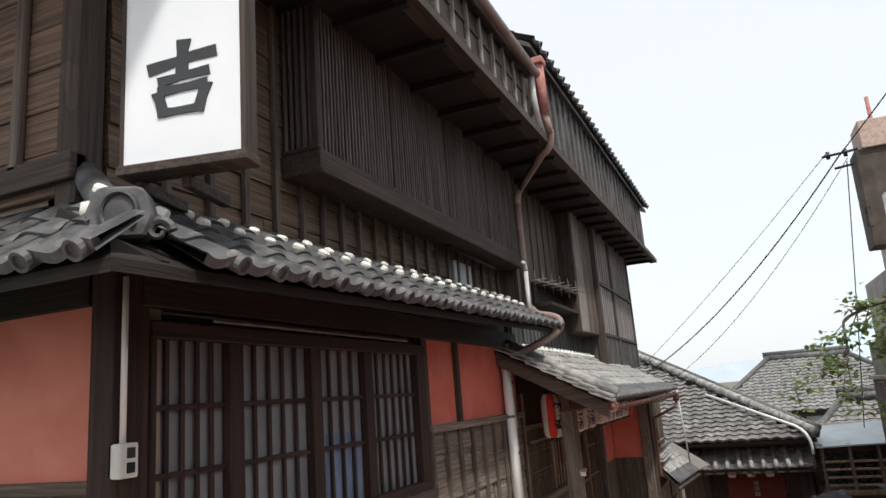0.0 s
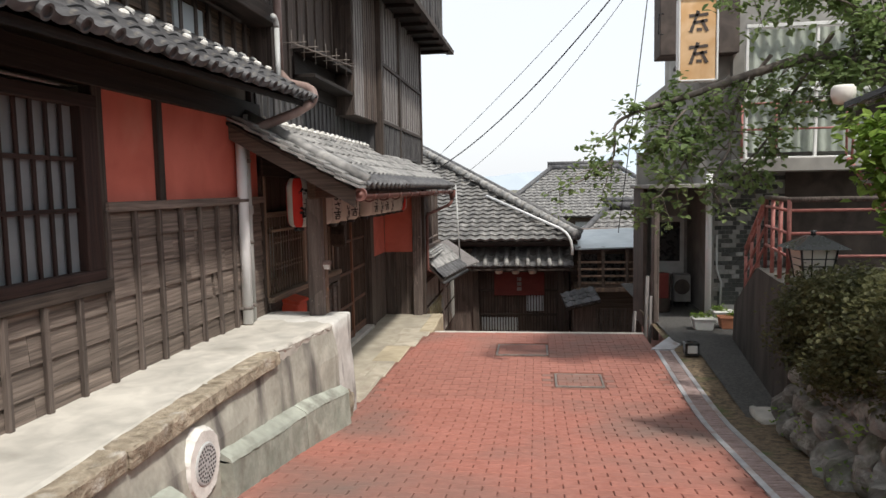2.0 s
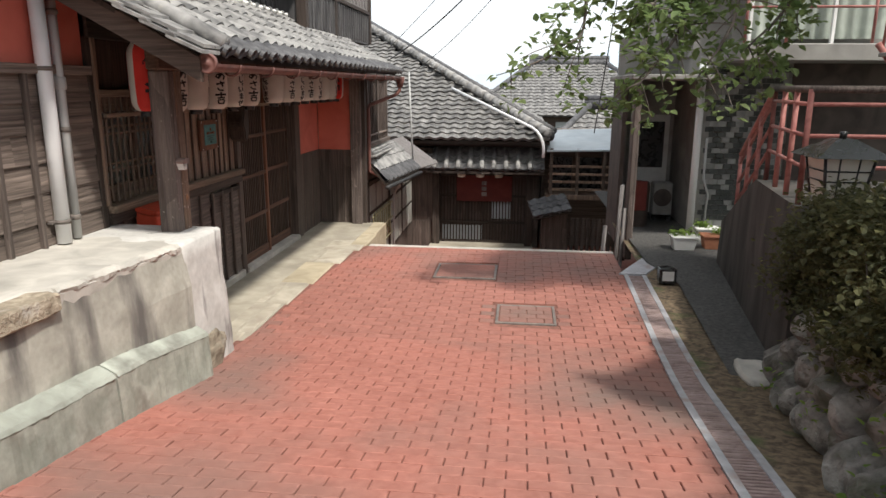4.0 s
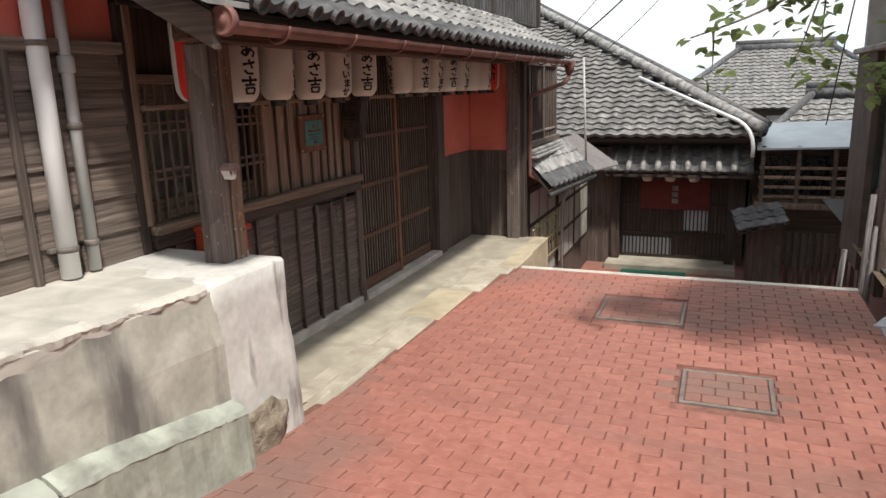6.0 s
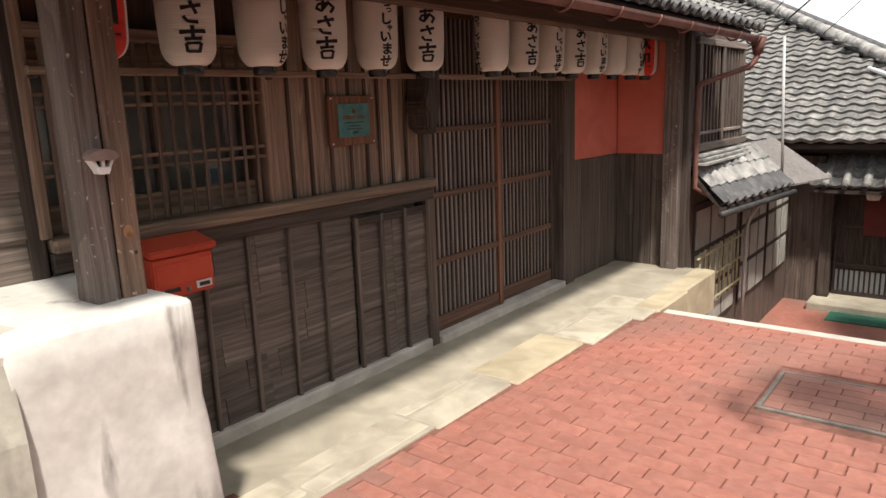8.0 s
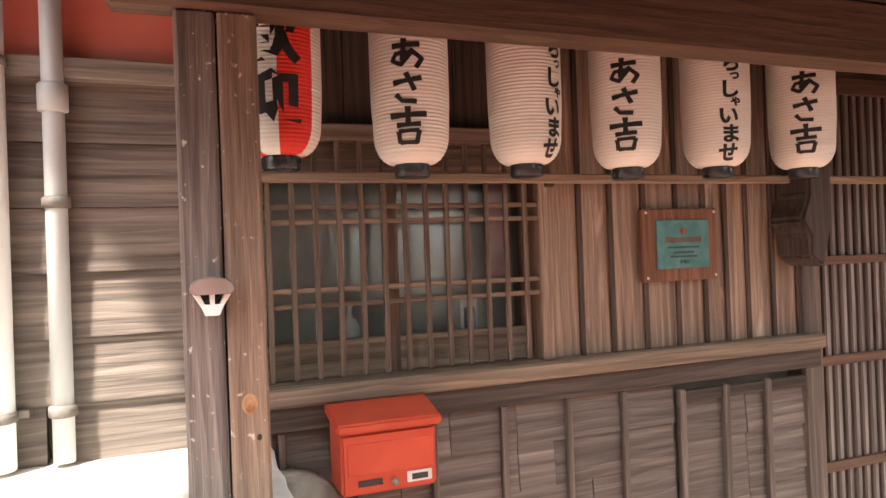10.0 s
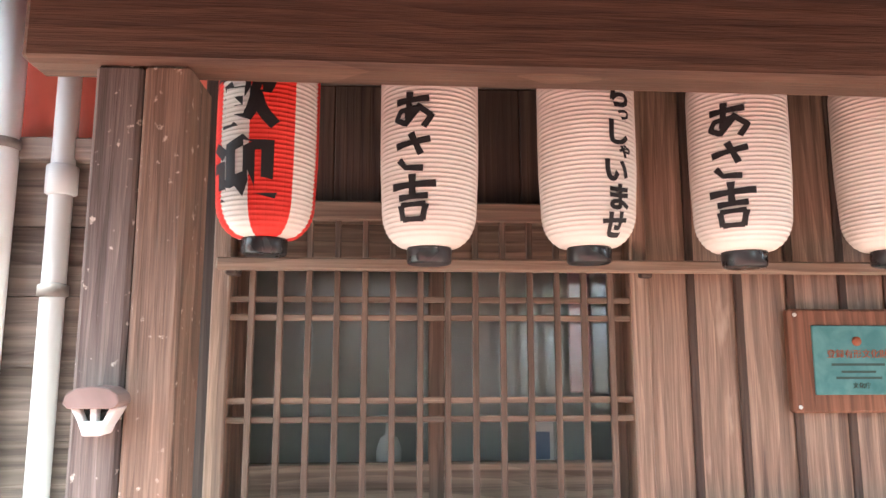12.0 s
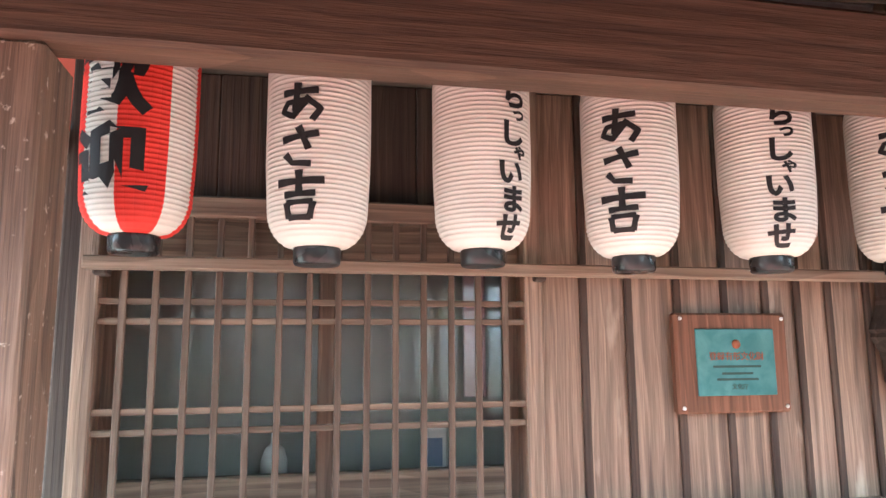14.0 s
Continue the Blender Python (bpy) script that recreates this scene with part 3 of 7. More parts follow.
# road bed under the pavers, with a kerb lip at the crest
bm = bmesh.new()
ys = [-14, -10, -6, -3] + span(-1, CREST, 60)
prev = None
for y in ys:
    z = zr(y) - 0.012
    row = [bm.verts.new((road_left(y) - 0.3, y, z)), bm.verts.new((grate_x(y) + 0.0, y, z)), bm.verts.new((grate_x(y), y, z - 1.6)), bm.verts.new((road_left(y) - 0.3, y, z - 1.6))]
    if prev:
        for k in range(4):
            bm.faces.new((prev[k], prev[(k + 1) % 4], row[(k + 1) % 4], row[k]))
    prev = row
bm.faces.new(prev)
bmesh.ops.recalc_face_normals(bm, faces=bm.faces[:])
road = struct(part("road", bm, M_JOINT), "sloping lane of red brick pavers")

# dirt verge, path and garden ground beside the lane
def verge_z(y):
    return zr(y) + 0.005


struct(sheet("pavement_verge", lambda u, v: (grate_x(v) + 0.212 + u, v, verge_z(v) - 0.012 + (0.012 * math.sin(9 * v) * math.sin(7 * u))), span(0, 1.6, 8), span(-14, 12.6, 70), M_SOIL), "narrow verge of leafy soil")
struct(sheet("pavement_path", lambda u, v: (lerp_table(v, [(7, 1.98), (9.4, 2.12), (9.75, 2.1), (10.1, 1.95), (16, 1.9)]) * (1 - u) + 3.6 * u, v, -0.628), [0, 0.3, 0.6, 1], span(7.1, 15.5, 30), M_ASPHALT), "dark path between lane and tiled building")

# steps from the crest down to the lower court
for i in range(8):
    y0 = CREST + 0.02 + 0.36 * i
    struct(box("step_%d" % (i + 1), -1.5, 1.7, y0, y0 + 0.40, -0.82 - 0.17 * i - 0.6, -0.82 - 0.17 * i, M_BRICK, None, 0.006), "brick step down to the lower court")
struct(box("kerb_crest", -1.2, 1.66, CREST - 0.05, CREST + 0.03, -0.8, -0.644, M_CONC, None, 0.004), "pale edging stone at the head of the steps")
struct(box("ground_court", -3.5, 3.5, 13.5, 24, -2.4, -2.05, M_BRICK, None, 0.0), "lower court of red pavers")


# ---- the inn: lower storey ----
XW = WALL  # face of the lower front wall
wall = struct(box("wall_front", XW - 0.26, XW - 0.06, 2.06, 2.16, 0.2, 2.35, M_ROOM, None, 0), "dark timber front wall of the inn")
for y0, y1, z0, z1 in ((2.16, 4.7, 0.2, 0.9), (2.16, 4.7, 1.95, 2.35), (4.7, 7.02, -0.7, 2.35), (7.02, 8.08, -0.7, 0.42), (7.02, 8.08, 1.5, 2.35), (8.08, 9.27, -0.7, 2.35), (9.27, 10.97, 1.45, 2.35), (10.97, 12.2, -0.7, 2.35)):
    box("wall_piece", XW - 0.26, XW - 0.06, y0, y1, z0, z1, M_ROOM, wall, 0)
wall_side = struct(box("wall_side", -8.0, XW - 0.02, 2.06, 2.2, 0.0, 2.4, M_ROOM, None, 0), "plastered side wall of the inn")
struct(box("wall_back", -8.2, -8.0, 2.0, 14.2, -0.7, 5.2, M_ROOM, None, 0))
struct(box("wall_room_rear", -4.4, -4.3, 2.2, 12.2, -0.7, 2.35, M_ROOM, None, 0))
struct(box("floor_room", -8.0, XW - 0.26, 2.2, 12.2, -0.75, -0.62, M_DARK_Y, None, 0))
struct(box("ceiling_room", -8.0, XW - 0.06, 2.06, 14.0, 2.36, 2.44, M_ROOM, None, 0))
struct(box("wall_end", -8.0, XW - 0.06, 12.2, 12.36, -2.4, 2.36, M_PANEL_Z, None, 0))


def plank_field(parent, x, y0, y1, z0, z1, rows, m, seed=0, breaks=2):
    """Lapped horizontal boards on a wall that faces the lane."""
    rnd = random.Random(seed)
    h = (z1 - z0) / rows
    for i in range(rows):
        cuts = sorted([y0, y1] + [rnd.uniform(y0 + 0.3, y1 - 0.3) for _ in range(breaks)])
        for a, b in zip(cuts, cuts[1:]):
            if b - a < 0.05:
                continue
            bm = bmesh.new()
            za, zb, o = z0 + i * h, z0 + (i + 1) * h - 0.002, rnd.uniform(0, 0.004)
            prism(bm, [(x - 0.03, za), (x + 0.012 + o, za), (x + 0.012 + o, za + 0.006), (x + o, zb), (x - 0.03, zb)], "y", a + 0.0012, b - 0.0012)
            part("plank", bm, m, parent)


def battens(parent, x, ys, z0, z1, w=0.034, d=0.03, m=None, name="batten"):
    bm = boxbm(0, d, -w / 2, w / 2, z0, z1, 0.004)
    me = mesh_of(name, bm, m or M_BATTEN)
    for y in ys:
        piece(name, me, parent, Matrix.Translation((x, y, 0)) @ pose(0, 0, 0, 0, 0, random.uniform(-1.5, 1.5)))


# weatherboards below the big window and the red panels
plank_field(wall, XW, 2.14, 4.72, 0.26, 0.86, 4, M_PLANK, 1)
plank_field(wall, XW, 4.72, 7.0, 0.26, 1.28, 6, M_PLANK, 2)
battens(wall, XW + 0.01, [2.32 + 0.268 * i for i in range(9)], 0.27, 0.83)
battens(wall, XW + 0.01, [4.74 + 0.272 * i for i in range(7)], 0.27, 1.28)
box("rail", XW - 0.02, XW + 0.05, 2.1, 4.74, 0.83, 0.9, M_DARK_Y, wall)
box("rail", XW - 0.02, XW + 0.045, 4.74, 6.98, 1.27, 1.325, M_PLANK, wall)
# red plaster panels with a dark stud between
for a, b in ((4.77, 5.33), (5.4, 6.98)):
    box("plaster_panel", XW - 0.06, XW - 0.012, a, b, 1.32, 1.98, M_RED, wall, 0.002)
for a, b, z0 in ((4.68, 4.77, 0.9), (5.33, 5.4, 1.32), (6.98, 7.04, -0.66)):
    box("stud", XW - 0.06, XW + 0.02, a, b, z0, 2.1, M_DARK_Z, wall)
box("head_beam", XW - 0.06, XW + 0.03, 2.06, 7.0, 1.96, 2.12, M_SHADED_Y, wall)
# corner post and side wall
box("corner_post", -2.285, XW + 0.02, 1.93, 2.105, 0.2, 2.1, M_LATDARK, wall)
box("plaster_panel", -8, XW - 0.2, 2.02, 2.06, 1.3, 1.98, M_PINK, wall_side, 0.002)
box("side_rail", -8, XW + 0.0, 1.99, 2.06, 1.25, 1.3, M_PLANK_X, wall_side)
box("side_head", -8, XW - 0.2, 1.997, 2.06, 1.98, 2.2, M_SHADED_X, wall_side)
for i in range(6):
    box("plank", -8, XW - 0.02, 2.02 + random.uniform(0, 0.004), 2.06, 0.2 + 0.175 * i, 0.374 + 0.175 * i, M_PLANK_X, wall_side, 0.003)
for i in range(8):
    box("batten", -2.28 - 0.3 * i, -2.24 - 0.3 * i, 1.995, 2.03, 0.2, 1.25, M_BATTEN, wall_side)

# the big lattice window
win = struct(new("window_1"), "wide dark-framed window behind a wooden lattice")
for y0, y1, z0, z1 in ((2.107, 2.135, 0.9, 1.9), (4.56, 4.7, 0.9, 1.9)):
    box("window_frame", XW - 0.05, XW + 0.03, y0, y1, z0, z1, M_LATDARK, win)
for z0, z1 in ((0.9, 0.96), (1.835, 1.905)):
    box("window_frame", XW - 0.05, XW + 0.034, 2.106, 4.7, z0, z1, M_LATDARK_Y, win)
for i, y in enumerate((2.627, 3.287, 3.871)):
    box("mullion", XW - 0.03, XW + 0.02, y - 0.05, y + 0.05, 0.96, 1.84, M_LATDARK, win)
bar = mesh_of("lattice_bar", boxbm(-0.02, -0.004, -0.012, 0.012, 0.95, 1.85, 0.003), M_LATDARK)
for k, (a, b) in enumerate(((2.135, 2.577), (2.677, 3.237), (3.337, 3.821), (3.921, 4.56))):
    nb = round((b - a) / (0.088 if k == 0 else 0.116))
    for i in range(1, nb):
        piece("lattice_bar", bar, win, Matrix.Translation((XW, a + (b - a) * i / nb, 0)))
    for z in (1.288, 1.557):
        box("lattice_rail", XW - 0.022, XW - 0.004, a, b, z - 0.012, z + 0.012, M_LATDARK_Y, win, 0.002)
    box("pane", XW - 0.032, XW - 0.028, a, b, 0.94, 1.9, M_PANE_DIM, win, 0)
box("curtain", XW - 0.028, XW - 0.0255, 3.42, 3.8, 0.97, 1.36, M_SHOJI_BLUE, win, 0, "blue curtain behind the glass")
box("light_strip", XW + 0.03, XW + 0.04, 2.45, 4.4, 1.918, 1.928, M_GREYCLAD, win, 0.001)

# terrace along the house, with its rough coping and mossy ledge
TOP = 0.3


def face_x(y):
    return lerp_table(y, [(-14, -1.46), (3, -1.46), (4.6, -1.52), (5.6, -1.5), (6.6, -1.42), (7.16, -1.43)])


terrace = struct(new("terrace"), "raised concrete terrace with a stained face along the lane")


def strip(name, sec, ys, m, parent, smooth=False, wob=0.0, seed=0):
    """A bar along the lane whose cross-section (x, z) may change with y."""
    rnd = random.Random(seed)
    bm = bmesh.new()
    prev = None
    for y in ys:
        row = [bm.verts.new((x + rnd.uniform(-wob, wob), y, z + rnd.uniform(-wob, wob))) for x, z in sec(y)]
        if prev:
            for k in range(len(row)):
                bm.faces.new((prev[k], prev[(k + 1) % len(row)], row[(k + 1) % len(row)], row[k]))
        else:
            bm.faces.new(row[::-1])
        prev = row
    bm.faces.new(prev)
    bmesh.ops.recalc_face_normals(bm, faces=bm.faces[:])
    return part(name, bm, m, parent, smooth=smooth)


def terrace_top(y):
    return TOP - 0.02 * max(0, y - 5.5)


strip("terrace_slab", lambda y: [(XW - 0.08, -0.8), (XW - 0.08, terrace_top(y) - 0.0), (face_x(y) - (0.14 if y < 5.55 else 0.05), terrace_top(y) + 0.0), (face_x(y) - (0.08 if y < 5.55 else 0.024), terrace_top(y) - 0.03), (face_x(y) - 0.08, -0.8)], span(-14, -2, 3) + span(-1, 5.5, 40) + span(5.56, 6.9, 24), M_CONC, terrace, wob=0.003, seed=8)
strip("terrace_face", lambda y: [(face_x(y) - 0.1, zr(y) - 0.2), (face_x(y) - 0.1, terrace_top(y) - (0.1 if y < 5.58 else 0.025)), (face_x(y) - 0.03, terrace_top(y) - (0.1 if y < 5.58 else 0.025)), (face_x(y) + 0.015 * math.sin(3.1 * y), 0.02), (face_x(y) + 0.03, zr(y) - 0.2)], span(-14, -2, 3) + span(-1, 6.62, 60), M_CONC_FACE, terrace, smooth=False, wob=0.004, seed=5)
# coping stones, each rough and rounded
rnd = random.Random(11)
y = -2.0
while y < 5.55:
    L = rnd.uniform(0.5, 1.0)
    e = min(y + L, 5.56)
    pale = False
    bm = boxbm(-0.14, -0.018 if pale else 0.004 + rnd.uniform(0, 0.012), 0.0 if pale else 0.005, e - y - (0.0 if pale else 0.005), -0.05 if pale else -0.096, -0.004, 0.008 if pale else 0.011)
    bmesh.ops.subdivide_edges(bm, edges=[ed for ed in bm.edges if ed.calc_length() > 0.12], cuts=7)
    bmesh.ops.triangulate(bm, faces=bm.faces[:])
    for v in bm.verts:
        p = Vector((v.co.x, v.co.y + y, v.co.z))
        k = (noise.noise(p * 7) * 0.012 + abs(noise.noise(p * 19)) * -0.016 + noise.noise(p * 45) * 0.005) * (0.4 if pale else 1.0)
        v.co += Vector((k, 0, k * (0.4 if v.co.z > -0.03 else 1)))
        v.co.x += face_x(v.co.y + y)
        v.co.y += y
        v.co.z += terrace_top(v.co.y) + (0.0)
    part("coping_stone", bm, M_CONC if pale else M_COPING, terrace, smooth=pale)
    y = e
strip("crumbled_edge", lambda y: [(face_x(y) - 0.075, terrace_top(y) - 0.04), (face_x(y) - 0.075, terrace_top(y) + 0.004), (face_x(y) - 0.035, terrace_top(y) + 0.003), (face_x(y) - 0.018 + 0.008 * math.sin(23 * y) * math.sin(7.3 * y), terrace_top(y) - 0.014), (face_x(y) - 0.022 + 0.006 * math.sin(31 * y), terrace_top(y) - 0.034 + 0.012 * math.sin(11 * y) * math.sin(19 * y)), (face_x(y) - 0.04, terrace_top(y) - 0.05)], span(5.57, 6.59, 60), M_CONC, terrace, smooth=False, wob=0.003, seed=17)
# mossy ledge at the foot
def ledge_top(y):
    return lerp_table(y, [(-14, zr(-14) + 0.22), (3.0, 0.04), (4.6, -0.07), (5.4, -0.16), (6.04, -0.2), (6.65, -0.28), (6.95, -0.33)])


for a, b in ((-14, 2.2), (2.215, 4.1), (4.62, 5.75), (5.765, 6.64)):
    strip("ledge_stone", lambda y: [(face_x(y) - 0.05, zr(y) - 0.2), (face_x(y) - 0.05, ledge_top(y)), (face_x(y) + 0.09, ledge_top(y) - 0.03), (face_x(y) + 0.115, zr(y) - 0.2)], span(a, b, 24), M_LEDGE_FRONT, terrace, smooth=False, wob=0.004, seed=int(b * 10))
    strip("ledge_cap", lambda y: [(face_x(y) - 0.05, ledge_top(y) - 0.01), (face_x(y) - 0.05, ledge_top(y) + 0.045), (face_x(y) + 0.02, ledge_top(y) + 0.03), (face_x(y) + 0.08, ledge_top(y) - 0.008), (face_x(y) + 0.094, ledge_top(y) - 0.028), (face_x(y) + 0.05, ledge_top(y) - 0.035)], span(a, b, 30), M_GREENLEDGE, terrace, smooth=False, wob=0.003, seed=int(b * 13))
bm = bmesh.new()
bmesh.ops.create_icosphere(bm, subdivisions=4, radius=1)
for v in bm.verts:
    p = v.co * (1 + 0.06 * noise.noise(v.co * 14))
    v.co = Vector((math.copysign(abs(p.x) ** 0.6, p.x) * 0.1, math.copysign(abs(p.y) ** 0.6, p.y) * 0.22, math.copysign(abs(p.z) ** 0.7, p.z) * 0.2)) * (1 + 0.25 * noise.noise(p * 2) + 0.1 * noise.noise(p * 6)) + Vector((-1.475, 6.82, -0.57))
part("corner_rock", bm, M_COPING, terrace, "rough brown stone built into the corner", smooth=True)
# whitewashed end pier
bm = boxbm(XW - 0.07, -1.44, 6.6, 7.16, -0.8, 0.276, 0.014)
bmesh.ops.subdivide_edges(bm, edges=bm.edges[:], cuts=9, use_grid_fill=True)
for v in bm.verts:
    v.co += Vector((0.05 * max(0, -v.co.z) * (1 if v.co.x > -1.6 else 0), 0.06 * max(0, -v.co.z) * (1 if v.co.y > 7 else 0), 0)) + Vector((noise.noise(v.co * 6), noise.noise(v.co * 6 + Vector((9, 0, 0))), 0.5 * noise.noise(v.co * 5))) * 0.012 + Vector((noise.noise(v.co * 17), noise.noise(v.co * 19), 0)) * 0.005
part("end_pier", bm, M_CONC_WHITE, terrace, smooth=True)
# round drain cover in a whitewashed patch
vent = thing("drain_cover", "round grey perforated drain cover in a whitewashed patch", "drain cover")
VP = Vector((face_x(4.45) + 0.018, 4.43, -0.03))
bm = bmesh.new()
n = 60
ring = [bm.verts.new(VP + Vector((-0.014, (0.18 + 0.015 * noise.noise((1.7 * math.cos(a), 1.7 * math.sin(a), 3.0)) + 0.014 * noise.noise((6 * math.cos(a), 6 * math.sin(a), 1.0))) * math.cos(a), (0.195 + 0.025 * noise.noise((1.5 * math.cos(a), 1.5 * math.sin(a), 8.0)) + 0.014 * noise.noise((7 * math.cos(a), 7 * math.sin(a), 5.0))) * math.sin(a)))) for a in (2 * math.pi * k / n for k in range(n))]
back = [bm.verts.new(v.co + Vector((-0.08, 0, 0))) for v in ring]
inner = [bm.verts.new(VP + Vector((0.016, (v.co.y - VP.y) * 0.9, (v.co.z - VP.z) * 0.9))) for v in ring]
bm.faces.new(inner)
for k in range(n):
    bm.faces.new((inner[k], ring[k], ring[(k + 1) % n], inner[(k + 1) % n]))
for k in range(n):
    bm.faces.new((ring[k], back[k], back[(k + 1) % n], ring[(k + 1) % n]))
bmesh.ops.recalc_face_normals(bm, faces=bm.faces[:])
part("whitewash_patch", bm, M_LIME, vent, "rough whitewash round the cover")
bm = bmesh.new()
lathe(bm, [(0.112, 0.0), (0.112, 0.007), (0.104, 0.012), (0.02, 0.012)], 28)
bmesh.ops.rotate(bm, verts=bm.verts[:], matrix=Matrix.Rotation(radians(90), 3, "Y"))
bmesh.ops.translate(bm, verts=bm.verts[:], vec=VP + Vector((0.012, 0, 0)))
disc = part("cover_disc", bm, M_PIPE_GREY, vent)
hole = mesh_of("drain_hole", boxbm(0, 0.004, -0.006, 0.006, -0.006, 0.006, 0.002), M_BLACK)
for rr, cnt in ((0.025, 6), (0.048, 12), (0.07, 18), (0.09, 24)):
    for k in range(cnt):
        a = 2 * math.pi * k / cnt
        piece("drain_hole", hole, disc, Matrix.Translation(VP + Vector((0.0225, rr * math.cos(a), rr * math.sin(a)))))

# ---- lower eave with tiles ----
eave = struct(new("roof_lower_eave"), "tiled lower eave over the front window")
E_X, E_Z, E_Y0, E_Y1 = -1.7, 2.06, 1.5, 6.86
R_X, R_Z = -2.42, 2.46
slope = Vector((R_X - E_X, 0, R_Z - E_Z))


def slab(name, a, b, c, d, th, m, parent):
    """A flat board through four corners, th thick downwards."""
    bm = bmesh.new()
    t = [bm.verts.new(p) for p in (a, b, c, d)]
    u = [bm.verts.new(Vector(p) - Vector((0, 0, th))) for p in (a, b, c, d)]
    bm.faces.new(t)
    bm.faces.new(u[::-1])
    for i in range(4):
        j = (i + 1) % 4
        bm.faces.new((t[j], t[i], u[i], u[j]))
    bmesh.ops.recalc_face_normals(bm, faces=bm.faces[:])
    return part(name, bm, m, parent)


slab("roof_deck", (E_X, E_Y0, E_Z - 0.06), (E_X, E_Y1, E_Z + 0.055), (R_X, E_Y1, R_Z + 0.03), (R_X, E_Y0 + 0.6, R_Z), 0.045, M_SHADED_Y, eave)
slab("roof_deck_side", (E_X, E_Y0, E_Z - 0.062), (R_X, E_Y0 + 0.62, R_Z), (-8, E_Y0 + 0.62, R_Z), (-8, E_Y0, E_Z - 0.062), 0.045, M_SHADED_X, eave)
rafter = mesh_of("rafter", boxbm(-2.3, -1.73, -0.022, 0.022, -0.05, 0, 0.003), M_SHADED_X)
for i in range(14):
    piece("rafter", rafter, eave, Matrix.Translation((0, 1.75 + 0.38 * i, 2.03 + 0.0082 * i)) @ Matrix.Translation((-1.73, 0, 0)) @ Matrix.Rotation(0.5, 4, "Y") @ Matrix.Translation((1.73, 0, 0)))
TW = 0.232
tile_roof(eave, (E_X + 0.05, E_Y0 + 0.1, E_Z - 0.055), (0, 1, 0.0215), slope + Vector((0, 0, 0.03)), 23, 4, TW, 0.2, M_TILE_DARK, M_TILE_DARK, keep=lambda i, j: i * TW > 0.13 * j)
tile_roof(eave, (-1.72 - 12 * TW, E_Y0 - 0.03, E_Z - 0.055), (1, 0, 0), (0, 0.62, 0.46), 12, 3, TW, 0.22, M_TILE_DARK, M_TILE_DARK, keep=lambda i, j: (12 - i) * TW > 0.26 * j + 0.1)
rod("hip_roll", [(-2.02, 1.82, 2.22), (R_X, 2.0, R_Z + 0.08)], 0.06, M_TILE_DARK, eave)
lump = boxbm(-0.03, 0.03, -0.026, 0.026, 0.0, 0.045, 0.012)
lump_me = mesh_of("lime_lump", lump, M_LIME)
for i in range(23):
    for j, f in ((0, 0.44), (1, 0.68)):
        q = Vector((E_X, E_Y0 + 0.27 + i * TW + 0.1 * j, E_Z)) + slope * f + Vector((0.0, 0, 0.035 + 0.0215 * (i + 1) * TW))
        piece("lime_lump", lump_me, eave, Matrix.Translation(q) @ pose(0, 0, 0, random.uniform(-12, 12), 25 + random.uniform(-10, 10), random.uniform(-14, 14)) @ Matrix.Diagonal((random.uniform(0.75, 1.1), random.uniform(0.75, 1.1), random.uniform(0.8, 1.05), 1)))
# demon-tile ornament on the hip corner
orn = thing("ridge_end_ornament", "dark grey ridge-end tile with scrolls on the eave corner", "roof ornament")
OC = Vector((-1.9, 1.72, 2.2))
OM = Matrix.Translation(OC) @ Matrix.Rotation(radians(32), 4, "Z")
bm = bmesh.new()
prism(bm, [(-0.085, -0.08), (0.085, -0.08), (0.115, 0.0), (0.085, 0.09), (0.06, 0.105), (-0.06, 0.105), (-0.085, 0.09), (-0.115, 0.0)], "y", -0.045, 0.05)
bmesh.ops.bevel(bm, geom=bm.edges[:], offset=0.01, segments=1, affect="EDGES")
bmesh.ops.transform(bm, matrix=OM, verts=bm.verts[:])
part("ornament_plate", bm, M_TILE_DARK, orn)
bm = bmesh.new()
tube(bm, [OM @ Vector((0.06 * math.cos(a), -0.05, 0.012 + 0.07 * math.sin(a))) for a in (math.pi * (-0.25 + 1.5 * k / 14) for k in range(15))], 0.01, 6)
part("raised_rim", bm, M_TILE_DARK, orn)
for s in (-1, 1):
    bm = bmesh.new()
    tube(bm, [OM @ Vector((s * (0.125 + (0.045 - 0.0022 * k) * math.cos(0.42 * k)), -0.02, -0.055 + (0.045 - 0.0022 * k) * math.sin(0.42 * k))) for k in range(16)], [0.02 - 0.0008 * k for k in range(16)], 7)
    part("scroll", bm, M_TILE_DARK, orn)
bm = bmesh.new()
bmesh.ops.create_icosphere(bm, subdivisions=2, radius=0.075)
for v in bm.verts:
    v.co = Vector((v.co.x * 1.3, v.co.y * 0.9, v.co.z * 0.7)) * (1 + 0.35 * noise.noise(v.co * 22))
    v.co = OM @ (v.co + Vector((-0.06, 0.06, 0.04)))
part("lime_bed", bm, M_LIME, orn, "white lime mortar", smooth=True)
# conduit and socket box on the corner
cond = thing("electric_conduit", "white conduit running down to an outlet box", "conduit")
rod("conduit_pipe", [(XW + 0.035, 1.965, 2.06), (XW + 0.035, 1.965, 1.42)], 0.012, M_PIPE, cond, 8)
box("outlet_box", XW + 0.0, XW + 0.06, 1.93, 2.02, 1.31, 1.435, M_WHITE_EN, cond, 0.006)
for z in (1.4, 1.347):
    box("socket", XW + 0.06, XW + 0.064, 1.962, 2.0, z - 0.019, z + 0.019, M_BLACK, cond, 0.001)


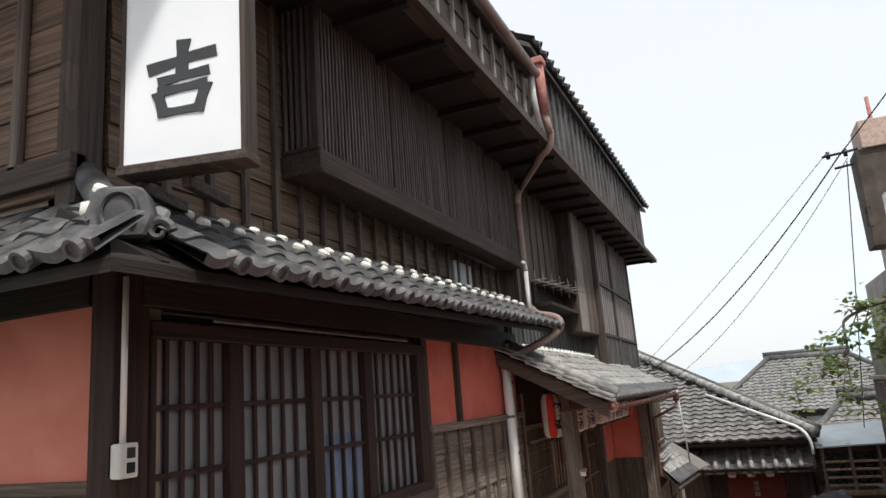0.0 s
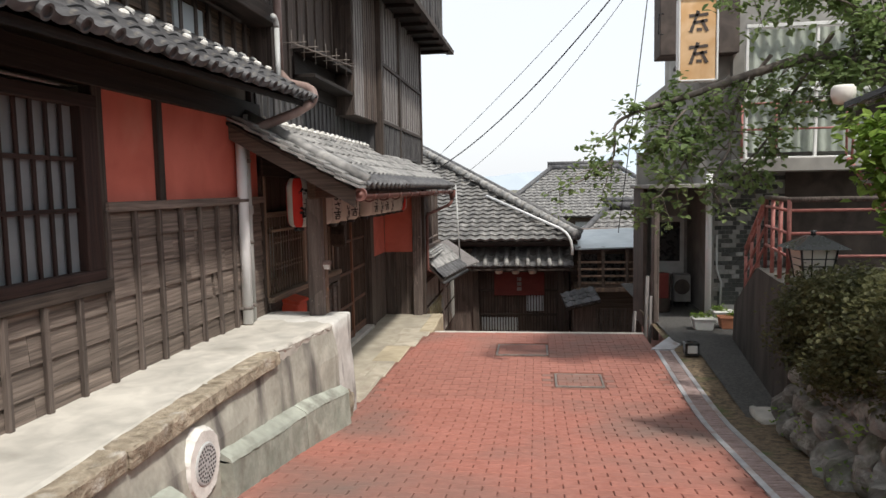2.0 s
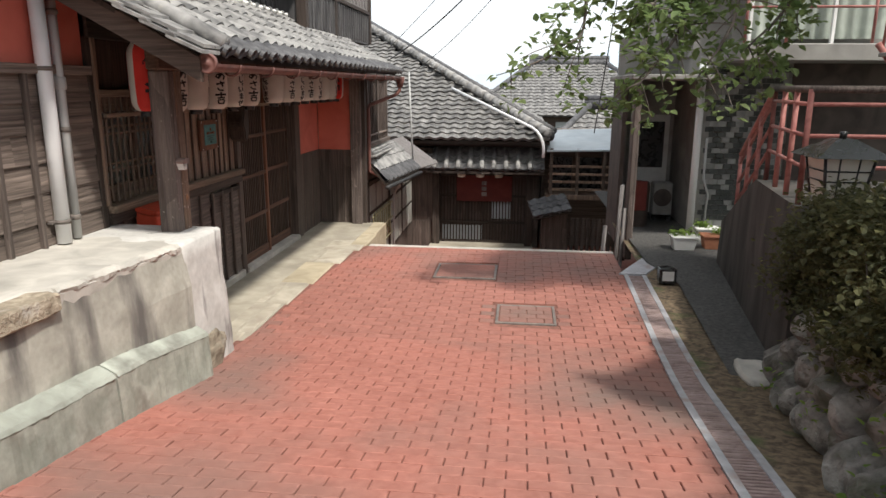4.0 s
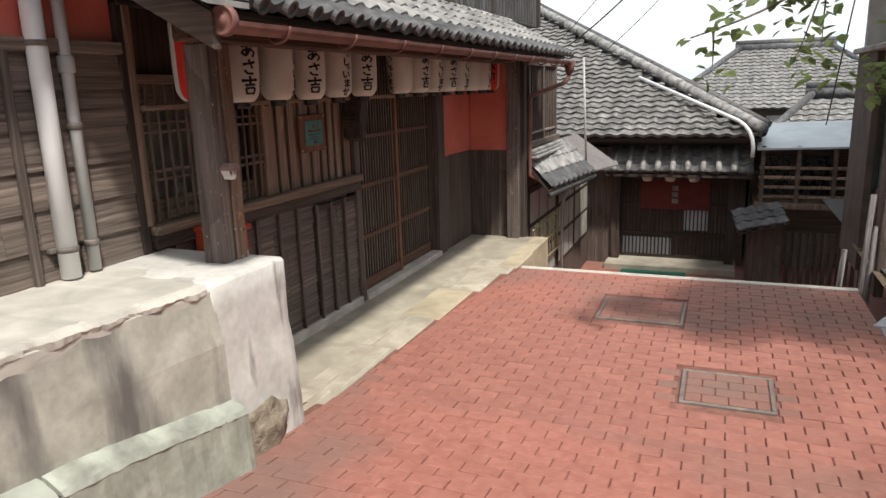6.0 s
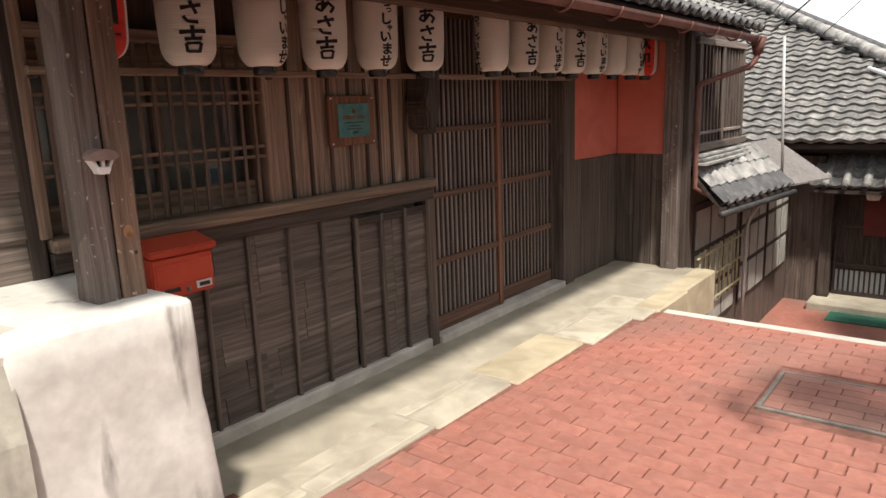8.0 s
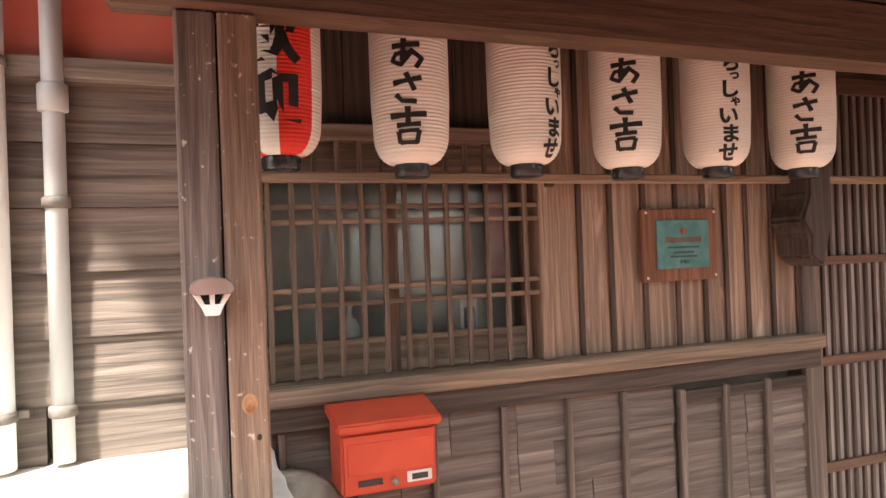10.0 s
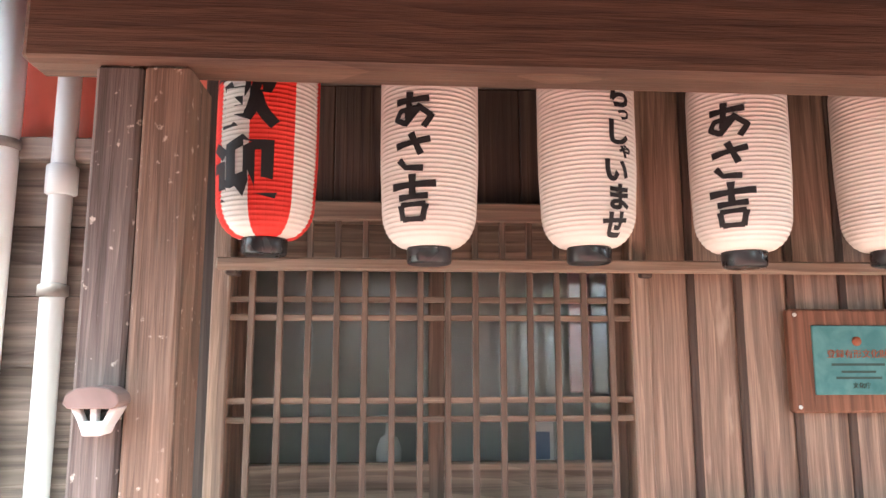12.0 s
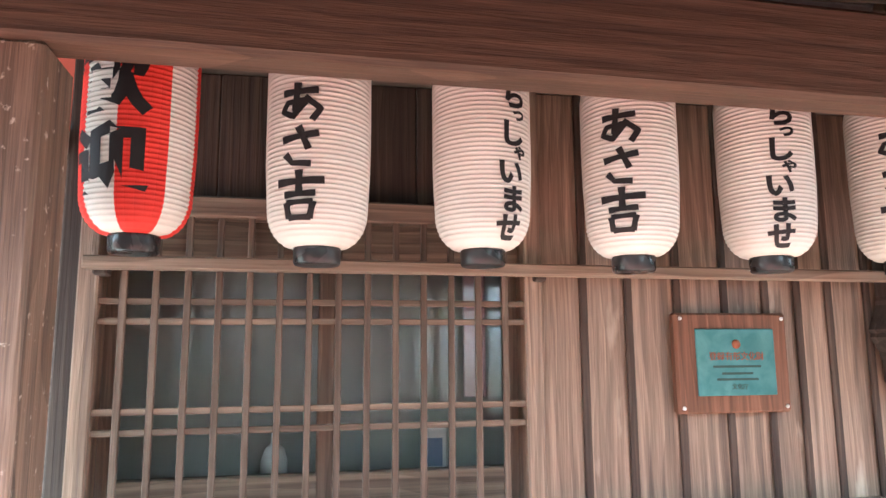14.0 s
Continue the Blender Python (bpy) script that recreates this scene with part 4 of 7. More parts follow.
# ---- the inn: upper storeys ----
UX = -2.42
upper = struct(box("wall_upper", UX - 0.2, UX - 0.03, 1.98, 14.0, 2.44, 4.1, M_ROOM, None, 0), "dark boarded upper wall of the inn")
box("wall_piece", -8.0, UX - 0.03, 1.98, 2.1, 2.44, 5.2, M_ROOM, upper, 0)
plank_field(upper, UX, 2.1, 7.9, 2.4, 4.06, 8, M_PLANK_UP, 7, 3)
battens(upper, UX + 0.01, [2.42, 2.72, 3.0, 3.28] + [3.55 + 0.235 * i for i in range(19)], 2.42, 2.92, 0.04, 0.035)
battens(upper, UX + 0.01, [2.72, 3.28], 2.9, 4.06, 0.04, 0.035)
for i in range(9):
    box("plank", -8, UX - 0.06, 1.94 + random.uniform(0, 0.008), 1.98, 2.46 + 0.2 * i, 2.655 + 0.2 * i, M_PLANK_UPX, upper, 0.004)
box("corner_post", UX - 0.1, UX + 0.02, 1.93, 2.06, 2.4, 4.1, M_DARK_Z, upper)
box("side_sill", -8, UX + 0.02, 1.9, 1.98, 2.5, 2.62, M_DARK_X, upper)
for i in range(3):
    box("batten", UX - 0.36 - 0.45 * i, UX - 0.31 - 0.45 * i, 1.9, 1.94, 2.6, 4.1, M_BATTEN, upper)
box("small_window", UX - 0.0, UX + 0.03, 6.05, 6.5, 2.48, 2.8, M_SHOJI, upper, 0.003)
rod("clothes_pole", [(UX + 0.12, 5.7, 2.86), (UX + 0.12, 7.0, 2.84)], 0.016, M_DARK_Y, upper, 8)

# projecting lattice balcony
bal = struct(new("balcony"), "projecting balcony closed by a fine grey wooden lattice")
BX, BY0, BY1 = -2.15, 3.36, 7.45
box("balcony_base", UX, BX + 0.03, BY0, BY1, 2.88, 3.03, M_DARK_Y, bal, 0.008)
box("balcony_floor", UX, BX, BY0, BY1, 3.03, 3.06, M_DARK_Y, bal)
slat = mesh_of("lattice_slat", boxbm(-0.012, 0.012, -0.009, 0.009, 3.03, 4.02, 0.003), M_GREY_SLAT)
yy = BY0 + 0.05
k = 0
while yy < BY1 - 0.03:
    piece("lattice_slat", slat, bal, Matrix.Translation((BX, yy, 0)) @ pose(0, 0, 0, 0, 0, random.uniform(-3, 3)))
    yy += 0.042
for i in range(5):
    piece("lattice_slat", slat, bal, Matrix.Translation((BX - 0.045 - 0.045 * i, BY0 + 0.015, 0)))
for y in (BY0 + 0.01, 4.38, 5.42, 6.46, BY1):
    box("balcony_post", BX - 0.02, BX + 0.022, y - 0.025, y + 0.025, 3.03, 4.04, M_DARK_Z, bal)
for z in (3.3, 3.75):
    box("lattice_rail", BX - 0.032, BX - 0.013, BY0, BY1, z, z + 0.025, M_DARK_Y, bal, 0.002)
# near-black sheet behind the slats puts shade into their gaps
box("inner_screen", BX - 0.16, BX - 0.15, BY0 + 0.02, BY1, 3.03, 4.04, M_SHADED_Y, bal, 0)

# closed part between balcony and bay
clad = struct(box("wall_upper_boarded", UX - 0.02, -2.2, 7.47, 10.6, 2.35, 4.04, M_PANEL_Z, None, 0.004), "smoky upright boards of the upper wall")
battens(clad, -2.2, [7.6 + 0.3 * i for i in range(11)], 2.36, 4.04, 0.03, 0.022)
for z in (2.5, 2.76):
    box("shelf_board", -2.2, -1.96, 8.0, 9.47, z, z + 0.04, M_SHADED_Y, clad)
box("shelf_back", -2.198, -2.17, 8.0, 9.47, 2.36, 2.8, M_SHADED_Y, clad, 0.002)
box("shutter_case", -2.2, -1.96, 9.47, 10.64, 2.27, 4.0, M_DARK_Z, clad, 0.006)
for i in range(10):
    box("case_slat", -1.96, -1.938, 9.5 + 0.118 * i, 9.58 + 0.118 * i, 2.28, 3.99, M_GREYCLAD if i < 4 else M_PANEL_Z, clad, 0.006)
# dark battened skirt above the porch roof
box("skirt_cladding", -2.24, -2.19, 6.92, 10.68, 1.86, 2.36, M_METALWALL, clad, 0.003)
battens(clad, -2.19, [6.98 + 0.15 * i for i in range(25)], 1.88, 2.35, 0.02, 0.02, M_METALWALL)
# projecting bay over the entrance
bay = struct(box("wall_bay", -2.3, -1.9, 10.7, 14.05, 1.84, 4.04, M_GREYCLAD, None, 0.004), "grey boarded bay above the entrance")
battens(bay, -1.9, [10.74 + 0.19 * i for i in range(18)], 2.36, 3.08, 0.022, 0.014, M_GREYCLAD)
battens(bay, -1.9, [10.74 + 0.19 * i for i in range(18)], 3.12, 4.02, 0.022, 0.014, M_GREYCLAD)
battens(bay, -1.9, [10.74 + 0.12 * i for i in range(28)], 1.86, 2.28, 0.02, 0.02, M_METALWALL)
box("bay_skirt", -2.3, -1.896, 10.68, 14.06, 1.83, 2.28, M_METALWALL, bay)
for z in (2.28, 3.08):
    box("bay_rail", -2.0, -1.87, 10.68, 14.08, z, z + 0.05, M_DARK_Y, bay)
for y in (10.7, 12.0, 14.05):
    box("bay_post", -1.98, -1.865, y - 0.05, y + 0.05, 1.84, 4.04, M_DARK_Z, bay)
for i in range(5):
    box("side_board", -2.38 + 0.1 * i, -2.29 + 0.1 * i, 10.66, 10.7, 2.3, 4.04, M_GREYCLAD, bay, 0.006)

# main eave: dark soffit, batten-clad parapet above, tiled edge
def ex(y):
    """The outer edge swings out a little along the building."""
    return -1.6 + (y - 1.2) / 13.9 * 0.22


main = struct(new("roof_main"), "deep dark main eave with a battened parapet")
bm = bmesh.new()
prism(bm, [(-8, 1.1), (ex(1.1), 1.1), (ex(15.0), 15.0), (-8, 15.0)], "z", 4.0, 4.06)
part("soffit", bm, M_SHADED_X, main)
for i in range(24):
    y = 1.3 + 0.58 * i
    box("soffit_rafter", -2.5, ex(y) - 0.03, y - 0.03, y + 0.03, 3.945, 4.0, M_SHADED_X, main)
bm = bmesh.new()
prism(bm, [(-8, 6.6), (ex(6.6) - 0.1, 6.6), (ex(14.4) - 0.1, 14.4), (-8, 14.4)], "z", 4.06, 5.04)
part("parapet", bm, M_METALWALL, main)
bm = bmesh.new()
prism(bm, [(-8, 1.12), (ex(1.1) - 0.1, 1.12), (ex(6.598) - 0.1, 6.598), (-8, 6.598)], "z", 4.06, 4.64)
part("parapet", bm, M_PANEL_Z, main)
for z in (4.24, 4.43):
    bm = bmesh.new()
    prism(bm, [(ex(1.1) - 0.102, 1.12), (ex(1.1) - 0.085, 1.12), (ex(6.5) - 0.085, 6.5), (ex(6.5) - 0.102, 6.5)], "z", z, z + 0.025)
    part("parapet_rail", bm, M_DARK_Y, main)
bm = bmesh.new()
prism(bm, [(ex(1.1) - 0.12, 1.08), (ex(1.1) + 0.02, 1.08), (ex(15.0) + 0.02, 15.05), (ex(15.0) - 0.12, 15.05)], "z", 3.985, 4.065)
part("eave_board", bm, M_DARK_Y, main)
tall_batten = mesh_of("parapet_batten", boxbm(0, 0.03, -0.016, 0.016, 4.06, 5.03, 0.004), M_METALWALL)
low_batten = mesh_of("parapet_batten", boxbm(0, 0.035, -0.016, 0.016, 4.06, 4.63, 0.004), M_GREYCLAD)
for i in range(44):
    y = 1.2 + 0.3 * i
    piece("parapet_batten", tall_batten if y > 6.6 else low_batten, main, Matrix.Translation((ex(y) - 0.1, y, 0)))
slab("roof_slope", (ex(6.5) - 0.02, 6.5, 5.05), (ex(14.6) - 0.02, 14.7, 5.05), (-5, 14.7, 7.0), (-5, 6.5, 7.0), 0.05, M_TILE_DARK, main)
slab("roof_slope", (ex(1) - 0.02, 0.9, 4.67), (ex(6.5) - 0.02, 6.49, 4.67), (-5, 6.49, 6.6), (-5, 0.9, 6.6), 0.05, M_TILE_DARK, main)
slab("roof_slope", (-5, 0.9, 7.0), (-5, 14.7, 7.0), (-8.6, 14.7, 5.05), (-8.6, 0.9, 5.05), 0.05, M_TILE_DARK, main)
tile_roof(main, (ex(6.5) + 0.02, 6.5, 5.06), (0.016, 1, 0), (-3.5, 0, 2), 34, 2, 0.238, 0.24, M_TILE_DARK, M_TILE_DARK)
gut = thing("roof_gutter", "faded brown gutter under the tiled roof edge", "gutter")
rod("gutter_pipe", [(ex(1.2) + 0.03, 1.0, 4.68), (ex(6.4) + 0.03, 6.45, 4.655)], 0.045, M_PIPE_BROWN, gut)
dp = thing("upper_drainpipe", "brown and grey drainpipe running down the upper facade", "drainpipe")
EX = ex(6.6)
box("pipe_hopper", EX - 0.02, EX + 0.1, 6.46, 6.62, 4.78, 4.86, M_REDPIPE, dp, 0.012)
rod("pipe_upper", [(EX + 0.04, 6.53, 4.8), (EX + 0.04, 6.56, 4.25)], 0.05, M_REDPIPE, dp)
rod("pipe_joint", [(EX + 0.04, 6.56, 4.26), (EX + 0.05, 6.64, 4.1)] + bend((EX + 0.05, 6.68, 4.12), (EX + 0.05, 6.72, 3.94), (EX - 0.08, 6.78, 3.92)) + [(-1.98, 7.18, 3.72)] + bend((-1.98, 7.18, 3.72), (-2.04, 7.22, 3.7), (-2.04, 7.22, 3.55)), 0.038, M_PIPE_BROWN, dp)
rod("pipe_long", [(-2.04, 7.22, 3.55), (-2.04, 7.22, 2.42)], 0.038, M_PIPE_BROWN, dp)
rod("pipe_grey", [(EX - 0.02, 6.4, 4.64), (EX - 0.02, 6.42, 4.4), (EX - 0.01, 6.5, 4.1)], 0.032, M_PIPE_GREY, dp)

# downpipe at the end of the lower eave
lp = thing("lower_drainpipe", "white drainpipe with metal clips beside the red panels", "drainpipe")
PY = 6.51
rod("pipe_elbow", [(-2.04, 7.22, 2.42), (-1.9, 7.05, 2.3), (-1.72, 6.98, 2.25)] + bend((-1.72, 6.98, 2.25), (-1.6, 6.95, 2.2), (-1.66, 6.9, 2.1)) + [(-1.75, 6.8, 2.02), (-2.05, 6.56, 1.86)] + bend((-2.05, 6.56, 1.86), (-2.125, PY, 1.84), (-2.125, PY, 1.75)), 0.04, M_PIPE_BROWN, lp)
rod("pipe_long", [(-2.125, PY, 1.76), (-2.125, PY + 0.0, 0.29)], 0.043, M_PIPE, lp, 14)
for z in (1.3, 0.42):
    rod("clip", [(-2.125, PY, z - 0.012), (-2.125, PY, z + 0.012)], 0.048, M_IRON, lp, 14)
    box("clip_arm", XW - 0.02, -2.14, PY - 0.07, PY + 0.07, z - 0.01, z + 0.01, M_IRON, lp, 0.002)
sp = thing("slim_drainpipe", "slim grey pipe beside the white drainpipe", "drainpipe")
rod("pipe_long", [(-2.14, 6.655, 2.0), (-2.14, 6.655, 0.29)], 0.027, M_PIPE_GREY, sp)
for z in (1.62, 0.95, 0.42):
    bm = bmesh.new()
    lathe(bm, [(0.027, -0.016), (0.034, -0.012), (0.034, 0.012), (0.027, 0.016)], 18, (-2.14, 6.655, z))
    part("pipe_clamp", bm, M_IRON, sp, "thin steel clamp", smooth=True)
bm = bmesh.new()
lathe(bm, [(0.027, 0.0), (0.036, 0.004), (0.036, 0.07), (0.03, 0.075)], 18, (-2.14, 6.655, 1.18))
part("pipe_socket", bm, M_PIPE_GREY, sp, smooth=True)
gp = thing("antenna_pipe", "grey vent pipe with a hooked top", "pipe")
rod("pipe_long", [(-1.95, 6.95, 2.2), (-1.95, 6.95, 2.75)] + bend((-1.95, 6.95, 2.75), (-1.95, 6.95, 2.83), (-1.95, 6.87, 2.83)), 0.024, M_PIPE_GREY, gp)
rod("branch_pipe", [(-1.92, 6.97, 2.25)] + bend((-1.92, 6.97, 2.25), (-1.92, 6.97, 2.45), (-1.95, 7.2, 2.46)) + [(-2.0, 7.7, 2.48)] + bend((-2.0, 7.7, 2.48), (-2.0, 7.85, 2.5), (-2.02, 7.86, 2.66)), 0.02, M_COPPER, gp)
ant = thing("tv_antenna", "thin metal television antenna on the wall", "antenna")
rod("boom", [(-1.98, 7.4, 2.72), (-1.7, 8.6, 2.68)], 0.008, M_IRON, ant, 6)
for i in range(6):
    f = i / 6
    q = Vector((-1.98, 7.4, 2.72)).lerp(Vector((-1.7, 8.6, 2.68)), f)
    rod("element", [q + Vector((-0.14, 0, 0.0)), q + Vector((0.14, 0, 0.0))], 0.005, M_IRON, ant, 5)
    rod("element", [q + Vector((0, 0, -0.12)), q + Vector((0, 0, 0.12))], 0.004, M_IRON, ant, 5)

# hanging sign on the upper corner
sgn = thing("hanging_sign", "white two-faced shop sign with a charcoal brush mark", "sign")
SM = Matrix.Translation((-2.12, 1.925, 2.455)) @ Matrix.Rotation(radians(-77.3), 4, "Z")
def sbox(name, x0, x1, y0, y1, z0, z1, m, bev=0.004):
    bm = boxbm(x0, x1, y0, y1, z0, z1, bev)
    bmesh.ops.transform(bm, matrix=SM, verts=bm.verts[:])
    return part(name, bm, m, sgn)
SWD = 0.515
face = sbox("sign_face", -0.04, 0.04, 0.02, SWD, 0.02, 1.5, M_SIGN, 0.002)
for a, b in ((0.006, 0.022), (SWD, SWD + 0.02)):
    sbox("sign_frame", -0.06, 0.05, a, b, 0.0, 1.52, M_DARK_Z)
sbox("sign_frame", -0.06, 0.06, 0.0, SWD + 0.03, -0.02, 0.02, M_DARK_Y)
sbox("sign_frame", -0.06, 0.06, 0.0, SWD + 0.03, 1.5, 1.54, M_DARK_Y)
for y in (0.05, 0.25):
    sbox("sign_bracket", -0.35, -0.02, y - 0.02, y + 0.02, -0.07, -0.02, M_DARK_X)
bm = bmesh.new()
for i, (pts, w) in enumerate((([(-0.2, 0.09), (-0.05, 0.12), (0.06, 0.145), (0.2, 0.16)], 0.085), ([(0.01, 0.27), (0.0, 0.15), (0.0, 0.0)], 0.085), ([(-0.14, -0.005), (0.02, 0.02), (0.16, 0.035)], 0.07), ([(-0.14, -0.07), (-0.1, -0.24)], 0.075), ([(-0.14, -0.07), (0.02, -0.06), (0.15, -0.05)], 0.07), ([(0.14, -0.05), (0.09, -0.24)], 0.075), ([(-0.11, -0.215), (0.1, -0.21)], 0.06))):
    brush(bm, pts, w, 0.004 + 0.0004 * i)
bmesh.ops.transform(bm, matrix=SM @ Matrix.Translation((0.0405, SWD / 2 + 0.012, 0.352)) @ Matrix(((0, 0, 1, 0), (1, 0, 0, 0), (0, 1, 0, 0), (0, 0, 0, 1))) @ Matrix.Diagonal((0.74, 0.62, 1, 1)), verts=bm.verts[:])
part("brush_mark", bm, M_SIGN_INK, face)

# ridge-end tiles at the upper roof edge
for yy, zz, k in ((5.8, 5.07, 1.0), (6.75, 5.24, 0.7)):
    ro = thing("roof_edge_ornament", "dark grey scrolled tile at the upper roof edge", "roof ornament")
    RM = Matrix.Translation((ex(yy) - 0.2, yy, zz)) @ Matrix.Diagonal((k, k, k, 1))
    bm = bmesh.new()
    lathe(bm, [(0.02, -0.05), (0.1, -0.045), (0.11, 0.0), (0.1, 0.045), (0.06, 0.05), (0.055, 0.035), (0.01, 0.035)], 18)
    bmesh.ops.rotate(bm, verts=bm.verts[:], matrix=Matrix.Rotation(radians(70), 3, "Y"))
    bmesh.ops.transform(bm, matrix=RM, verts=bm.verts[:])
    part("ornament_disc", bm, M_TILE_DARK, ro)
    for s in (-1, 1):
        bm = bmesh.new()
        tube(bm, [RM @ Vector((0.03, s * (0.13 + (0.05 - 0.0025 * q) * math.cos(0.42 * q)), -0.04 + (0.05 - 0.0025 * q) * math.sin(0.42 * q))) for q in range(16)], [0.024 - 0.001 * q for q in range(16)], 7)
        part("scroll", bm, M_TILE_DARK, ro)
    box("ornament_base", ex(yy) - 0.32, ex(yy) - 0.1, yy - 0.15 * k, yy + 0.15 * k, zz - 0.38 * k, zz - 0.06, M_TILE_DARK, ro, 0.02)


# ---- the entrance porch ----
FL = -0.65
porch = struct(new("floor_porch"), "pale stone and concrete strip before the entrance")
box("porch_slab", XW - 0.3, -1.44, 7.0, 12.06, FL - 0.3, FL + 0.001, M_PORCH, porch, 0.002)
rnd = random.Random(21)
y = 7.1
while y < 11.9:
    L = rnd.uniform(0.45, 0.8)
    e = min(y + L, 12.0)
    xm = -1.58 + rnd.uniform(-0.05, 0.05)
    warm = 8.6 < y < 9.1
    edge = min(road_left(y), road_left(e)) + rnd.uniform(-0.03, 0.005)
    if y > 10.6:
        break
    for x0, x1 in (((-1.718, xm), (xm, edge)) if rnd.random() < 0.55 else ((-1.718 + rnd.uniform(0, 0.05), edge),)):
        box("flagstone", x0 + 0.004, x1 - 0.004, y + 0.004, e - 0.004, FL - 0.2, FL + rnd.uniform(0.002, 0.01), M_FLAG_WARM if warm and x0 < -1.7 else M_FLAG, porch, 0.01)
    y = e
box("end_stone", -1.44, -1.24, 10.66, 11.3, FL - 0.35, FL + 0.008, M_FLAG_WARM, porch, 0.015)
box("end_stone", -1.44, -1.26, 11.31, 12.05, FL - 0.35, FL + 0.012, M_FLAG_WARM, porch, 0.015)

ent = struct(new("wall_entrance"), "boarded entrance wall of the inn")
# boards below the ledge
box("sill_ledge", XW - 0.06, XW + 0.07, 7.05, 9.27, 0.365, 0.42, M_VBOARD_Y, ent, 0.008)
box("wall_ledge_beam", XW - 0.06, XW + 0.04, 7.05, 9.27, 0.29, 0.365, M_DARK_Y, ent)
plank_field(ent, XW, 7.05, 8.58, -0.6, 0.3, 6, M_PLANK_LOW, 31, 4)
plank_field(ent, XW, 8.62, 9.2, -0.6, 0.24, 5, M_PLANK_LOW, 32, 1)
battens(ent, XW + 0.01, [7.2, 7.42, 7.66, 7.9, 8.14, 8.36], -0.585, 0.29, 0.022, 0.024)
battens(ent, XW + 0.015, [8.6, 8.8, 9.0], -0.585, 0.27, 0.026, 0.026)
box("base_stone", XW - 0.05, XW + 0.05, 7.1, 9.2, -0.66, -0.585, M_CONC, ent, 0.01)
box("shutter_rail", XW, XW + 0.03, 8.6, 9.2, 0.22, 0.26, M_DARK_Y, ent)
# brown upright boards with battens, round the plaque
rnd = random.Random(5)
y = 8.08
while y < 9.26:
    w = min(rnd.choice((0.1, 0.125, 0.14)), 9.26 - y)
    box("upright_board", XW - 0.05, XW - rnd.uniform(0.0, 0.006), y, y + w - 0.002, 0.42, 1.5, M_VBOARD, ent, 0.003)
    box("cover_strip", XW - 0.003, XW + 0.01, y - 0.01, y + 0.01, 0.42, 1.5, M_LATTICE, ent, 0.003)
    y += w
for a, b in ((7.02, 7.064), (8.056, 8.1)):
    box("window_stile", XW - 0.08, XW + 0.03, a, b, 0.42, 1.5, M_VBOARD, ent)
# boards behind the lanterns use darker wood to carry the porch roof's shade
for i in range(8):
    box("upper_board", XW - 0.06, XW - 0.02 - 0.004 * (i % 2), 7.06 + 0.1215 * i, 7.18 + 0.1215 * i, 1.14, 1.5, M_LATTICE, ent, 0.003)
box("lintel", XW - 0.06, XW + 0.04, 6.98, 12.05, 1.5, 1.66, M_DARK_Y, ent)
box("lantern_rail", XW + 0.05, XW + 0.08, 7.04, 11.0, 1.0, 1.03, M_VBOARD_Y, ent)
for y in (7.07, 8.09, 9.26, 10.98):
    box("rail_bracket", XW, XW + 0.05, y - 0.015, y + 0.015, 0.99, 1.03, M_DARK_X, ent)

# lattice window beside the entrance
w2 = struct(new("window_2"), "small sliding window behind a grey-brown lattice")
for a, b in ((7.06, 7.1), (7.55, 7.59), (8.03, 8.06)):
    box("window_frame", XW - 0.1, XW - 0.05, a, b, 0.42, 1.14, M_SASH, w2)
for z0, z1 in ((0.42, 0.53), (1.1, 1.16)):
    box("window_frame", XW - 0.1, XW - 0.052, 7.06, 8.06, z0, z1, M_VBOARD_Y, w2)
for a, b in ((7.1, 7.55), (7.59, 8.03)):
    box("pane", XW - 0.085, XW - 0.08, a, b, 0.5, 1.1, M_GLASS, w2, 0).visible_shadow = False
bar2 = mesh_of("lattice_bar", boxbm(-0.007, 0.007, -0.0075, 0.0075, 0.43, 1.16, 0.002), M_SASH)
for i in range(14):
    piece("lattice_bar", bar2, w2, Matrix.Translation((XW + 0.015, 7.115 + 0.0685 * i, 0)))
for z in (0.935, 0.89, 0.69, 0.645):
    box("lattice_rail", XW + 0.003, XW + 0.014, 7.06, 8.06, z - 0.0075, z + 0.0075, M_VBOARD_Y, w2, 0.002)
box("head_panel", XW - 0.045, XW - 0.03, 7.064, 8.056, 1.035, 1.14, M_VBOARD_Y, w2, 0.002)
box("lattice_head", XW - 0.03, XW + 0.03, 7.06, 8.06, 1.13, 1.18, M_VBOARD_Y, w2)
# pale sheet added behind the glass to brighten the dark interior
box("inner_screen", XW - 0.24, XW - 0.23, 7.02, 8.08, 0.45, 1.2, M_FROST, w2, 0)
bottle = thing("soap_bottle", "white pump bottle standing inside the window", "bottle")
bm = bmesh.new()
lathe(bm, [(0.0, 0), (0.032, 0), (0.034, 0.05), (0.024, 0.08), (0.01, 0.09), (0.008, 0.12), (0.012, 0.122), (0.012, 0.13), (0.0, 0.13)], 14, (XW - 0.16, 7.45, 0.5))
part("bottle_body", bm, M_WHITE_EN, bottle, smooth=True)
struct(box("sill_inner", XW - 0.23, XW - 0.1, 7.02, 8.08, 0.46, 0.5, M_LATTICE_Y, None), "inner window sill")
card = thing("notice_card", "blue and white card leaning inside the window", "card")
box("card_sheet", XW - 0.115, XW - 0.11, 7.82, 7.88, 0.51, 0.64, M_WHITE_EN, card, 0)
box("card_print", XW - 0.1098, XW - 0.109, 7.83, 7.87, 0.53, 0.6, M_SHOJI_BLUE, card, 0)
